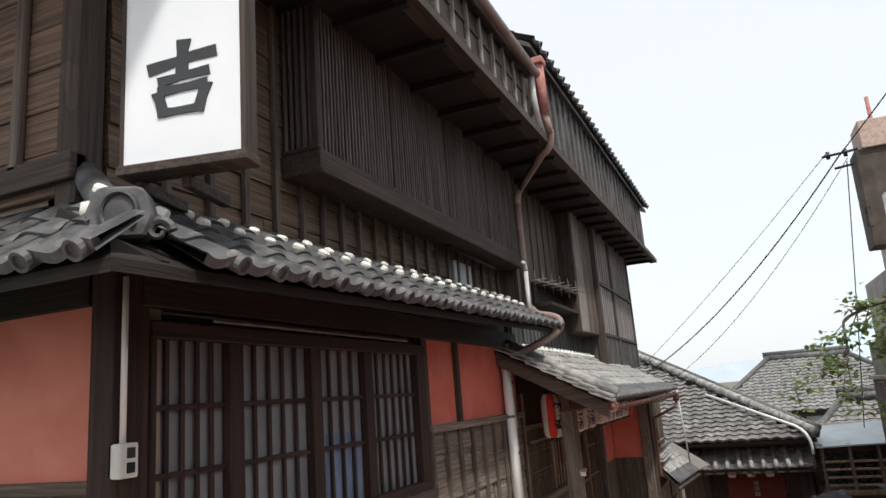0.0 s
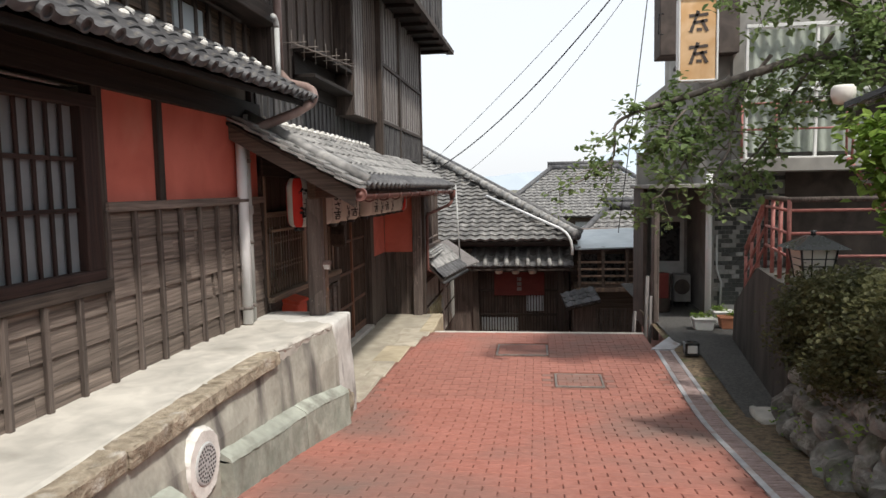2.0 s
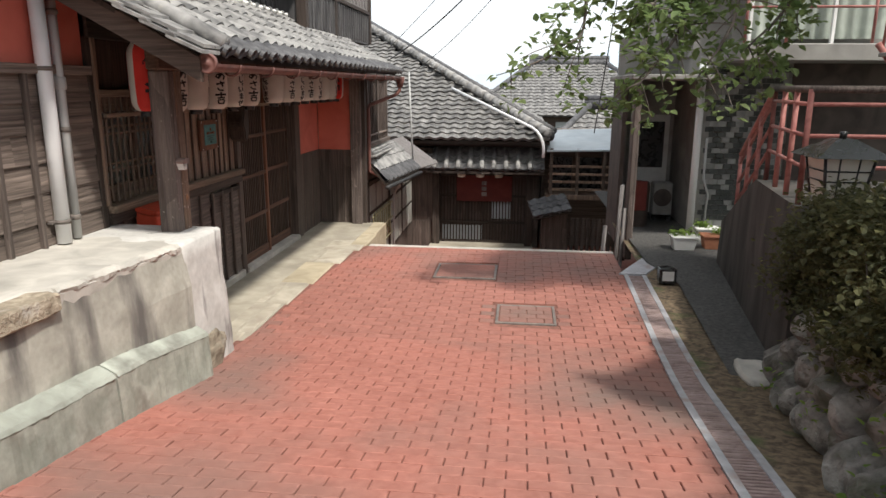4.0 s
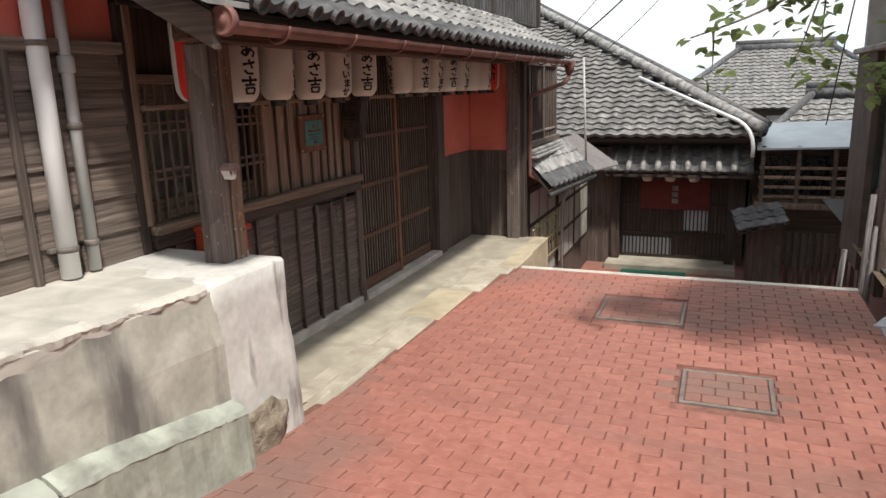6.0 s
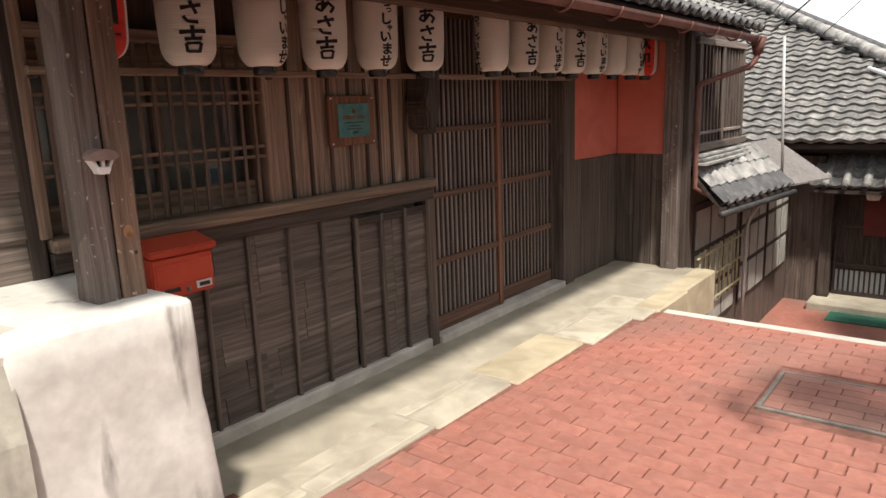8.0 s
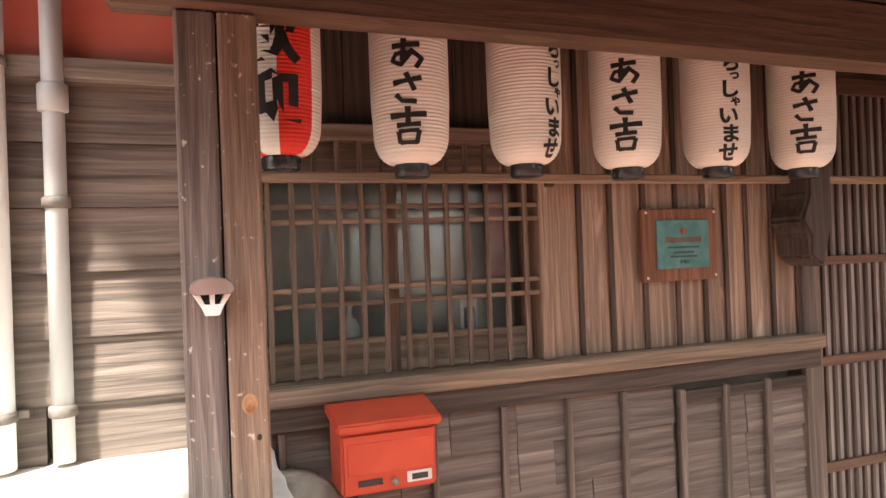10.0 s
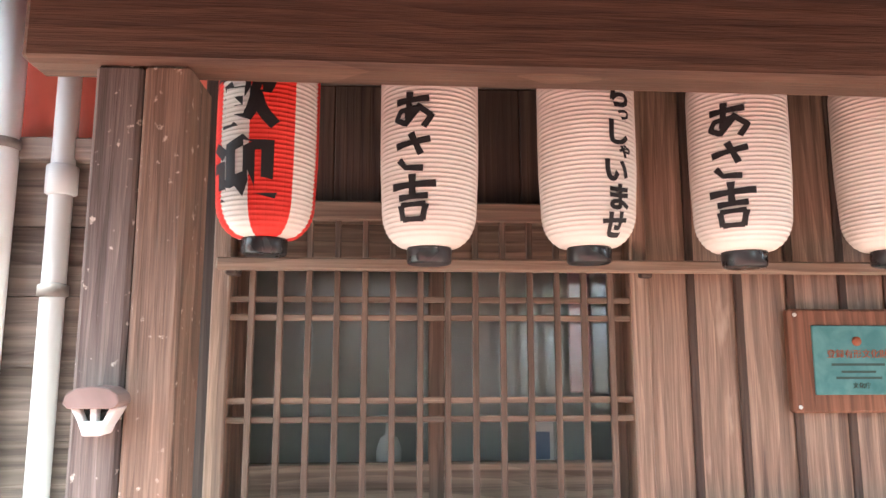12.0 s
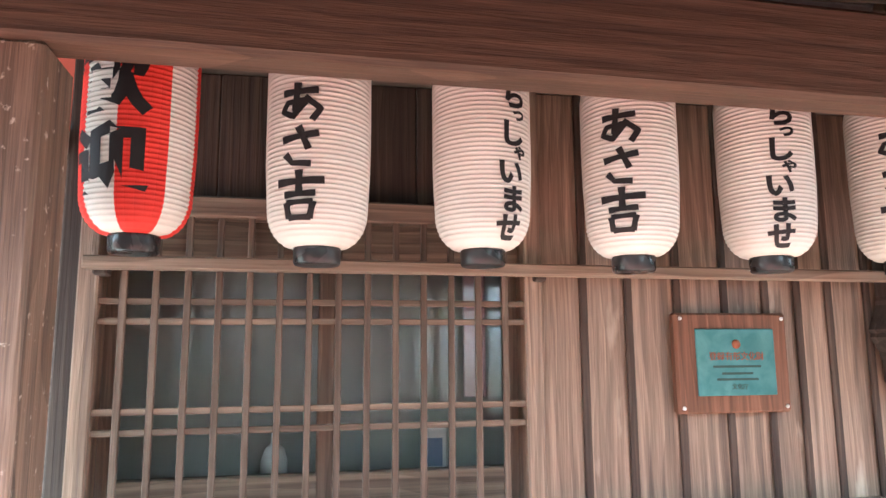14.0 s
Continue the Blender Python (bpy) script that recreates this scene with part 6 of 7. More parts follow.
# low box lamp at the end of the channel
ll = thing("ground_lamp", "low black box lamp with a white pane beside the channel", "lamp")
box("lamp_case", 1.94, 2.1, 9.4, 9.54, -0.64, -0.49, M_BLACK, ll, 0.008)
box("lamp_pane", 1.965, 2.075, 9.394, 9.4, -0.61, -0.515, M_WHITE_EN, ll, 0.002)

# concrete block on the verge
cb = thing("concrete_block", "pale broken concrete block on the verge", "block")
bm = boxbm(2.05, 2.26, 7.0, 7.4, -0.74, -0.585, 0.02)
bmesh.ops.subdivide_edges(bm, edges=bm.edges[:], cuts=3, use_grid_fill=True)
for v in bm.verts:
    v.co += Vector((noise.noise(v.co * 7), noise.noise(v.co * 7 + Vector((5, 0, 0))), noise.noise(v.co * 9))) * 0.02
part("block_body", bm, M_CONC, cb)

# field-stone wall with a hedge
def rock(name, c, s, parent, seed, m=None):
    bm = bmesh.new()
    bmesh.ops.create_icosphere(bm, subdivisions=3, radius=1.0)
    o = Vector((seed * 3.7, seed * 1.9, seed * 0.7))
    r2 = random.Random(int(seed * 1000))
    cuts = []
    for _ in range(15):
        d = Vector((r2.gauss(0, 1), r2.gauss(0, 1), r2.gauss(0, 1))).normalized()
        cuts.append((d, r2.uniform(0.72, 0.98)))
    for v in bm.verts:
        p = v.co.normalized()
        k = min([1.15] + [h / max(0.05, p.dot(d)) for d, h in cuts if p.dot(d) > 0.05])
        k *= 1 + 0.06 * noise.noise(p * 3 + o) + 0.05 * noise.noise(p * 8 + o)
        v.co = Vector((p.x * s[0], p.y * s[1], p.z * s[2])) * k * 1.16 + Vector(c)
    return part(name, bm, m or M_ROCK, parent, smooth=False)


sw = struct(new("wall_fieldstone"), "low wall of mossy field stones under a hedge")
rnd = random.Random(4)


def stone_x(y):
    return lerp_table(y, [(-10, 1.95), (4.8, 1.96), (6.0, 2.02), (6.9, 2.2), (7.3, 2.35)])


for row, h in ((0, 0.13), (1, 0.12), (2, 0.11), (3, 0.1)):
    y = -1.0 + 0.1 * row
    while y < 7.1 - 0.12 * row:
        L = rnd.uniform(0.15, 0.36)
        zb = zr(y) + (0.06, 0.25, 0.43, 0.6)[row]
        rock("stone", (stone_x(y) + 0.17 + 0.06 * row + rnd.uniform(-0.03, 0.03), y + L / 2, zb + rnd.uniform(-0.03, 0.03)), (0.2, L * 0.56, h * 1.08), sw, rnd.uniform(0, 50))
        y += L * 0.97
strip("earth_core", lambda y: [(stone_x(y) + 0.12, zr(y) - 0.3), (stone_x(y) + 0.16, zr(y) + 0.62), (stone_x(y) + 0.5, zr(y) + 0.7), (6.0, zr(y) + 0.75), (6.0, zr(y) - 0.3)], span(-10, 7.25, 20), M_SOIL, sw)
# added out of view: keeps low sky light off the porch and house front
struct(box("wall_garden", 6.05, 6.25, -12, 9.0, -3.2, 4.6, M_BLDG, None, 0.01), "unseen wall added behind the hedge to block low sky light")
hedge = thing("hedge", "clipped olive-green hedge on the stone wall", "hedge")
rnd = random.Random(9)
cs = []
for i in range(900):
    y = rnd.uniform(0.5, 7.35)
    x = rnd.uniform(stone_x(min(y, 7.0)) + 0.1, stone_x(min(y, 7)) + 1.5)
    zb = -0.08 + 0.13 * (6.9 - y) + 0.06 * math.sin(5 * y)
    zt = 0.56 + 0.02 * math.sin(3 * y) + 0.02 * math.sin(7 * x) + 0.13 * (6.95 - y)
    z = zt if rnd.random() < 0.4 else rnd.uniform(zb, zt)
    if z < zt - 0.05:
        x = stone_x(min(y, 7)) + 0.06 + abs(rnd.gauss(0, 0.12)) + 0.05 * math.sin(4 * y + 6 * z)
    cs.append((x, min(y, 7.35), z))
leaf_cloud("hedge_leaves", cs, M_LEAF_HEDGE, hedge, (0.02, 0.046), 0.075, 80, 0.8)
bm = bmesh.new()
for i in range(70):
    y = rnd.uniform(1.5, 7.3)
    x = stone_x(min(y, 7)) + rnd.uniform(0.15, 0.6)
    tube(bm, [(x, y, zr(y) + 0.5), (x + rnd.uniform(-0.1, 0.1), y + rnd.uniform(-0.1, 0.1), 0.25), (x + rnd.uniform(-0.15, 0.1), y + rnd.uniform(-0.15, 0.15), 0.5)], [0.01, 0.007, 0.003], 5)
part("hedge_twigs", bm, M_BARK, hedge)
ivy = thing("wall_weeds", "small green weeds in the joints of the stone wall", "weeds")
leaf_cloud("weed_leaves", [(stone_x(y) - 0.02, y, zr(y) + rnd.uniform(0.02, 0.4)) for y in (3.6, 4.2, 4.5, 5.1, 5.2, 5.9, 6.6, 6.8)], M_LEAF_BRIGHT, ivy, (0.02, 0.05), 0.06, 26)

# dark retaining wall with stairs behind and a red pipe railing
rw = struct(new("wall_retaining"), "dark stained concrete retaining wall beside the path")
strip("wall_mass", lambda y: [(lerp_table(y, [(7, 2.28), (10.4, 2.72)]), -0.75), (lerp_table(y, [(7, 2.3), (10.4, 2.74)]), lerp_table(y, [(7, 0.47), (8.8, 0.47), (10.4, -0.2)])), (5.5, lerp_table(y, [(7, 0.47), (8.8, 0.47), (10.4, -0.2)])), (5.5, -0.75)], span(7.2, 10.35, 12), M_DARKCONC, rw)
rail = thing("pipe_railing", "faded red pipe railing on the retaining wall", "railing")
c0, c1, c2, c3 = Vector((2.4, 7.5, 0.47)), Vector((2.6, 8.75, 0.47)), Vector((2.85, 10.3, -0.2)), Vector((5.2, 7.45, 0.47))


def rail_run(a, b, posts, name="rail_bar", h=0.74):
    for f in (0.26, 0.47, 0.68):
        rod("rail_bar", [a + Vector((0, 0, f * h / 0.74 * 0.95)), b + Vector((0, 0, f * h / 0.74 * 0.95))], 0.014, M_REDPIPE, rail, 8)
    rod("top_rail", [a + Vector((0, 0, h)), b + Vector((0, 0, h))], 0.024, M_BATTEN if name == "wood" else M_REDPIPE, rail, 10)
    for i in range(posts + 1):
        p = a.lerp(b, i / posts)
        rod("rail_post", [p, p + Vector((0, 0, h))], 0.02, M_REDPIPE, rail, 8)


rail_run(c0, c1, 3, "wood")
rail_run(c1, c2, 3)
rail_run(c0, c3, 3, "wood")

# garden lamp on the hedge
gl = thing("garden_lamp", "black garden lamp with white panes and a hipped roof", "lamp")
gc = Vector((2.42, 7.02, 0.435))
bm = bmesh.new()
v = [bm.verts.new(gc + Vector((sx * 0.21, sy * 0.21, 0.4))) for sx, sy in ((-1, -1), (1, -1), (1, 1), (-1, 1))] + [bm.verts.new(gc + Vector((sx * 0.05, sy * 0.05, 0.5))) for sx, sy in ((-1, -1), (1, -1), (1, 1), (-1, 1))]
bm.faces.new(v[:4][::-1])
bm.faces.new(v[4:])
for i in range(4):
    bm.faces.new((v[i], v[(i + 1) % 4], v[4 + (i + 1) % 4], v[4 + i]))
part("lamp_roof", bm, M_BLACK, gl)
rod("finial", [gc + Vector((0, 0, 0.5)), gc + Vector((0, 0, 0.54))], 0.02, M_BLACK, gl)
bm = bmesh.new()
v = [bm.verts.new(gc + Vector((sx * s, sy * s, z))) for z, s in ((0.16, 0.1), (0.4, 0.135)) for sx, sy in ((-1, -1), (1, -1), (1, 1), (-1, 1))]
bm.faces.new(v[:4][::-1])
bm.faces.new(v[4:])
for i in range(4):
    bm.faces.new((v[i], v[(i + 1) % 4], v[4 + (i + 1) % 4], v[4 + i]))
part("lamp_panes", bm, M_PAPER, gl)
for sx, sy in ((-1, -1), (1, -1), (1, 1), (-1, 1)):
    rod("lamp_bar", [gc + Vector((sx * 0.1, sy * 0.1, 0.15)), gc + Vector((sx * 0.137, sy * 0.137, 0.4))], 0.009, M_BLACK, gl, 6)
for f in (-0.045, 0.045):
    rod("lamp_bar", [gc + Vector((f, -0.104, 0.16)), gc + Vector((f * 1.2, -0.138, 0.4))], 0.005, M_BLACK, gl, 6)
for z in (0.26, 0.32):
    s = 0.1 + 0.035 * (z - 0.16) / 0.24 + 0.003
    rod("lamp_bar", [gc + Vector((-s, -s, z)), gc + Vector((s, -s, z))], 0.005, M_BLACK, gl, 6)
    rod("lamp_bar", [gc + Vector((-s, -s, z)), gc + Vector((-s, s, z))], 0.005, M_BLACK, gl, 6)
rod("lamp_post", [gc + Vector((0, 0, -0.5)), gc + Vector((0, 0, 0.16))], 0.03, M_BLACK, gl)

# tall lamp post with ivy and a small roof, close to the lane
tl = thing("ivy_post", "post overgrown with bright ivy under a small dark roof", "post")
rod("post_shaft", [(2.62, 6.0, 0.3), (2.62, 6.0, 1.9)], 0.05, M_BARK, tl)
slab("post_roof", (2.12, 5.8, 1.85), (2.7, 5.5, 2.1), (3.9, 6.2, 2.3), (3.2, 6.9, 2.05), 0.035, M_BLACK, tl)
slab("roof_fascia", (2.2, 5.82, 1.8), (2.8, 5.56, 2.03), (3.9, 6.2, 2.22), (3.2, 6.9, 1.98), 0.05, M_DARK_X, tl)
bm = bmesh.new()
lathe(bm, [(0.03, 0.0), (0.055, 0.006), (0.072, 0.06), (0.07, 0.1), (0.055, 0.118), (0.02, 0.122)], 20, (2.14, 5.86, 1.845))
part("lamp_globe", bm, M_PAPER, tl, "white lamp cup", smooth=True)
leaf_cloud("ivy_leaves", [(2.3 + 0.14 * math.sin(i * 1.7) + 0.012 * i, 5.74 + 0.1 * math.cos(i * 2.3), 1.72 - 0.022 * i) for i in range(44)], M_LEAF_BRIGHT, tl, (0.045, 0.095), 0.075, 44, 0.9)

# ---- tiled building behind ----
tb = thing("tiled_building", "grey building with patterned wall tiles and a balcony", "building")
BYF = 11.75
box("wall", 2.78, 7.5, BYF, 18, -1.0, 1.6, M_BLDG, tb, 0)
box("wall_recess", 1.95, 2.8, 13.4, 13.55, -1.0, 1.9, M_BLDG, tb, 0)
box("upper_wall", 3.2, 7.5, BYF + 0.6, 18, 1.6, 5.3, M_BLDG, tb, 0)
box("upper_left", 2.1, 3.25, 12.2, 12.75, 3.3, 4.85, M_BLDG_DK, tb, 0.01)
box("upper_left_back", 2.75, 3.25, 12.5, 18, 1.6, 3.3, M_BLDG, tb, 0.01)
box("roof_band", 2.2, 3.4, 12.15, 12.85, 4.85, 5.3, M_BAND, tb, 0.01)
box("left_pillar", 1.9, 1.98, 11.4, 11.62, -0.9, 1.24, M_POST, tb, 0.01)
box("left_wall", 1.9, 1.96, 12.4, 13.5, -0.9, 1.3, M_BLDG_DK, tb, 0)
box("carport_roof", 1.84, 2.9, 11.3, 13.5, 1.3, 1.36, M_BLDG, tb, 0.01)
box("balcony_slab", 2.9, 7.4, BYF - 0.9, BYF + 0.8, 1.5, 1.68, M_BLDG, tb, 0.01)
# thin dark sheet on the wall stands in for shade below the balcony slab
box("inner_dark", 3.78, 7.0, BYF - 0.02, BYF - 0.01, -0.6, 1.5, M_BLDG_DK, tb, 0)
box("back_door", 2.2, 2.72, 13.36, 13.4, -0.66, 0.82, M_WHITE_EN, tb, 0.004)
box("back_door_window", 2.27, 2.65, 13.35, 13.36, 0.05, 0.72, M_BLACK, tb, 0.002)
rod("white_pipe", [(2.72, BYF - 0.08, -0.55), (2.72, BYF - 0.08, 1.5)], 0.045, M_PIPE, tb, 12)
rod("thin_pipe", [(2.9, BYF - 0.03, -0.5), (2.92, BYF - 0.03, -0.1), (2.85, BYF - 0.03, 0.1), (2.85, BYF - 0.03, 0.6)], 0.015, M_PIPE_GREY, tb)
for x in (3.28, 4.24, 5.2):
    box("window_frame", x - 0.02, x + 0.02, BYF + 0.15, BYF + 0.2, 1.68, 3.6, M_WHITE_EN, tb)
for z in (1.68, 2.66, 3.58):
    box("window_frame", 3.26, 5.22, BYF + 0.13, BYF + 0.19, z, z + 0.05, M_WHITE_EN, tb)
sheet("curtain", lambda u, v: (u, BYF + 0.3 + 0.02 * math.sin(u * 40), v), span(3.28, 5.2, 160), [1.8, 3.58], M_CURTAIN, tb)
for x in (2.95, 3.38, 4.26, 5.1):
    rod("balcony_post", [(x, BYF - 0.82, 1.68), (x, BYF - 0.82, 2.4)], 0.016, M_REDPIPE, tb, 6)
for z in (2.06, 2.4):
    rod("balcony_rail", [(2.95, BYF - 0.82, z), (5.6, BYF - 0.82, z)], 0.014, M_REDPIPE, tb, 6)
# outdoor stairs with a red string
for i in range(7):
    box("stair_tread", 3.82 + 0.13 * i, 4.1 + 0.13 * i, 9.3, 9.8, 1.5 - 0.17 * i, 1.535 - 0.17 * i, M_BLDG, tb, 0.004)
for y in (9.27, 9.83):
    rod("stair_string", [(3.82, y, 1.62), (4.72, y, 0.44)], 0.03, M_REDPIPE, tb, 8)
    rod("stair_rail", [(3.84, y, 2.1), (4.76, y, 0.92)], 0.018, M_REDPIPE, tb, 8)
    for f in (0.05, 0.5, 0.95):
        p = Vector((3.82, y, 1.62)).lerp(Vector((4.72, y, 0.44)), f)
        rod("stair_post", [p, p + Vector((0.02, 0, 0.48))], 0.014, M_REDPIPE, tb, 8)
# brick-bond facing tiles: pale with dark ones in a stepped pattern
ta = mesh_of("facing_tile", boxbm(0, 0.098, -0.012, 0, 0, 0.046, 0.002), M_WALLTILE)
td = mesh_of("facing_tile", boxbm(0, 0.098, -0.012, 0, 0, 0.046, 0.002), M_WALLTILE_DK)
rnd = random.Random(8)
for r in range(32):
    for c in range(9):
        x, z = 2.82 + 0.102 * c + (0.05 if r % 2 else 0), -0.62 + 0.05 * r * 1.3
        dark = ((c + r // 2) % 4 == 0 or (c - r // 3) % 5 == 0) or rnd.random() < 0.4
        piece("facing_tile", td if dark else ta, tb, Matrix.Translation((x, BYF - 0.002, z)) @ Matrix.Diagonal((1, 1, 1.3, 1)))
# signboard on the corner
os_ = thing("orange_signboard", "weathered orange signboard hung from the building", "sign")
OM2 = Matrix.Translation((2.2, 11.35, 2.78)) @ Matrix.Diagonal((1.02, 1, 0.93, 1))
def obox(name, x0, x1, y0, y1, z0, z1, m):
    bm = boxbm(x0, x1, y0, y1, z0, z1, 0.008)
    bmesh.ops.transform(bm, matrix=OM2, verts=bm.verts[:])
    return part(name, bm, m, os_)
obox("sign_face", 0.03, 0.5, 0.02, 0.14, 0.03, 1.2, M_ORANGE)
for a, b in ((0.0, 0.03), (0.5, 0.53)):
    obox("sign_frame", a, b, 0.0, 0.16, 0.0, 1.23, M_WHITE_EN)
for a, b in ((0.0, 0.03), (1.2, 1.23)):
    obox("sign_frame", 0.0, 0.53, 0.0, 0.16, a, b, M_WHITE_EN)
bm = bmesh.new()
for dz in (0.86, 0.4):
    for pts, w in (([(-0.12, 0.1), (0.13, 0.12)], 0.05), ([(0.0, 0.17), (-0.1, -0.14)], 0.05), ([(-0.06, 0.0), (0.12, 0.03)], 0.05), ([(0.04, 0.04), (0.12, -0.13)], 0.05), ([(-0.02, -0.1), (0.05, -0.1)], 0.05)):
        b2 = bmesh.new()
        brush(b2, pts, w, 0.004)
        bmesh.ops.transform(b2, matrix=OM2 @ Matrix.Translation((0.265, 0.016, dz)) @ Matrix(((1, 0, 0, 0), (0, 0, -1, 0), (0, 1, 0, 0), (0, 0, 0, 1))), verts=b2.verts[:])
        me = bpy.data.meshes.new("stroke")
        b2.to_mesh(me)
        b2.free()
        bm.from_mesh(me)
part("brush_mark", bm, M_BLDG_DK, os_)
rod("sign_arm", [(2.14, 12.15, 3.9), (2.07, 12.15, 3.9), (2.07, 12.15, 3.6), (2.14, 12.15, 3.6)], 0.012, M_BLACK, os_)
obox("sign_mount", 0.1, 0.45, 0.16, 0.9, 0.3, 0.36, M_BLDG_DK)
# plant troughs
def trough(c, m, w, label, n):
    ob = thing("plant_trough", label, "planter")
    bm = bmesh.new()
    v = [bm.verts.new(Vector(c) + Vector((sx * s * w, sy * s * 0.1, z))) for z, s in ((0, 0.8), (0.15, 1.0)) for sx, sy in ((-1, -1), (1, -1), (1, 1), (-1, 1))]
    bm.faces.new(v[:4][::-1])
    for i in range(4):
        bm.faces.new((v[i], v[(i + 1) % 4], v[4 + (i + 1) % 4], v[4 + i]))
    bm.faces.new(v[4:])
    bmesh.ops.bevel(bm, geom=bm.edges[:], offset=0.006, segments=1, affect="EDGES")
    part("trough_body", bm, m, ob)
    box("trough_rim", c[0] - w - 0.012, c[0] + w + 0.012, c[1] - 0.112, c[1] + 0.112, c[2] + 0.14, c[2] + 0.165, m, ob, 0.006)
    leaf_cloud("trough_plants", [(c[0] + w * random.uniform(-0.8, 0.8), c[1], c[2] + 0.2) for _ in range(n)], M_LEAF_BRIGHT, ob, (0.02, 0.045), 0.035, 24)
trough((2.48, 10.9, -0.628), M_WHITE_EN, 0.14, "white plant trough with small flowers by the path", 6)
trough((2.86, 11.0, -0.628), M_TERRA, 0.15, "terracotta plant trough with small flowers by the path", 5)
trough((2.88, 11.45, -0.628), M_WHITE_EN, 0.14, "pale plant trough against the tiled wall", 6)
# refrigerator-like bin and air conditioner in the passage
ac = thing("air_conditioner", "white outdoor air-conditioning unit in the passage", "air conditioner")
# white case coloured building grey, since the passage lies in shade
box("unit_case", 2.44, 2.7, 12.7, 12.95, -0.55, -0.1, M_BLDG, ac, 0.012)
bm = bmesh.new()
lathe(bm, [(0.02, 0), (0.12, 0), (0.125, 0.01), (0.11, 0.014), (0.02, 0.014)], 24)
bmesh.ops.rotate(bm, verts=bm.verts[:], matrix=Matrix.Rotation(radians(90), 3, "X"))
bmesh.ops.translate(bm, verts=bm.verts[:], vec=(2.56, 12.695, -0.3))
part("fan_grille", bm, M_BLDG_DK, ac)
for x in (2.47, 2.67):
    box("unit_foot", x - 0.03, x + 0.03, 12.7, 12.95, -0.63, -0.55, M_BLACK, ac)
bn = thing("dark_bin", "dark red and black bin in the passage", "bin")
bm = bmesh.new()
lathe(bm, [(0.13, 0), (0.15, 0.02), (0.16, 0.5), (0.165, 0.52), (0.15, 0.6), (0.03, 0.62)], 20, (2.15, 12.3, -0.63))
part("bin_body", bm, M_BLDG_DK, bn, smooth=True)
box("bin_band", 2.05, 2.25, 12.13, 12.15, -0.4, 0.0, M_CLOTH_RED, bn, 0.01)

# ---- tree leaning over the lane ----
tree = thing("tree", "leafy tree with a long limb reaching over the lane", "tree")
bm = bmesh.new()
limbs = []


def limb(pts, r0, r1):
    pts = [Vector(p) for p in pts]
    out = []
    for a, b, c, d in zip([pts[0]] + pts, pts, pts[1:], pts[2:] + [pts[-1]]):
        for k in range(5):
            t = k / 5
            out.append(0.5 * ((2 * b) + (c - a) * t + (2 * a - 5 * b + 4 * c - d) * t * t + (3 * b - a - 3 * c + d) * t ** 3))
    out.append(pts[-1])
    tube(bm, out, [r0 + (r1 - r0) * i / (len(out) - 1) for i in range(len(out))], 8)
    limbs.append(out)


limb([(3.66, 8.75, 2.44), (3.8, 8.8, 2.75), (3.9, 8.8, 3.2), (3.8, 8.7, 3.7)], 0.07, 0.03)
limb([(5.3, 9.0, 0.4), (4.7, 8.9, 1.4), (4.1, 8.8, 2.05), (3.62, 8.75, 2.42), (3.4, 8.7, 2.56), (3.0, 8.7, 2.61), (2.43, 8.7, 2.47), (1.83, 8.7, 2.28), (1.4, 8.7, 2.16), (1.13, 8.7, 2.06)], 0.1, 0.014)
limb([(1.18, 8.7, 2.08), (1.06, 8.7, 2.0), (1.05, 8.7, 1.8), (1.0, 8.65, 1.6), (0.7, 8.6, 1.42), (0.35, 8.6, 1.3)], 0.018, 0.004)
limb([(1.75, 8.65, 2.12), (1.6, 8.5, 1.95), (1.5, 8.5, 1.7)], 0.014, 0.005)
limb([(2.2, 8.7, 2.45), (1.95, 8.7, 2.1), (1.75, 8.6, 1.6), (1.45, 8.5, 1.2)], 0.02, 0.006)
limb([(2.6, 8.7, 2.65), (2.3, 8.8, 2.2), (2.2, 8.7, 1.7), (1.95, 8.6, 1.3)], 0.022, 0.006)
limb([(3.2, 8.75, 2.85), (2.9, 8.9, 2.3), (2.6, 8.8, 1.8), (2.3, 8.7, 1.5)], 0.025, 0.007)
limb([(3.5, 8.8, 2.8), (3.1, 8.6, 3.3), (2.5, 8.5, 3.5), (2.1, 8.4, 3.3)], 0.03, 0.007)
limb([(4.0, 8.9, 2.5), (3.7, 8.7, 3.4), (3.1, 8.6, 3.9), (2.6, 8.5, 4.0)], 0.04, 0.008)
limb([(4.3, 8.9, 2.3), (4.3, 8.6, 3.3), (3.9, 8.3, 4.1)], 0.05, 0.01)
limb([(3.4, 8.8, 2.83), (3.3, 8.5, 2.4), (3.0, 8.3, 2.05)], 0.02, 0.006)
limb([(3.9, 8.85, 2.65), (3.7, 8.5, 2.9), (3.2, 8.1, 3.1), (2.75, 7.9, 3.0)], 0.03, 0.006)
rnd = random.Random(77)
cs = []


def twig(p, d, length):
    """A thin shoot that bends down under its leaves, with leaf clusters along it."""
    d = Vector(d).normalized()
    side = Vector((rnd.uniform(-1, 1), rnd.uniform(-1, 1), 0)) * 0.12
    pts = [Vector(p) + (d + side * t) * length * t + Vector((0, 0, -0.25 * length * t * t)) for t in (0, 0.25, 0.5, 0.75, 1.0)]
    tube(bm, pts, [0.008, 0.006, 0.005, 0.004, 0.002], 5)
    for _ in range(int(length / 0.075)):
        q = pts[rnd.randint(1, 4)]
        cs.append(q + Vector((rnd.gauss(0, 0.045), rnd.gauss(0, 0.05), rnd.gauss(-0.02, 0.04))))


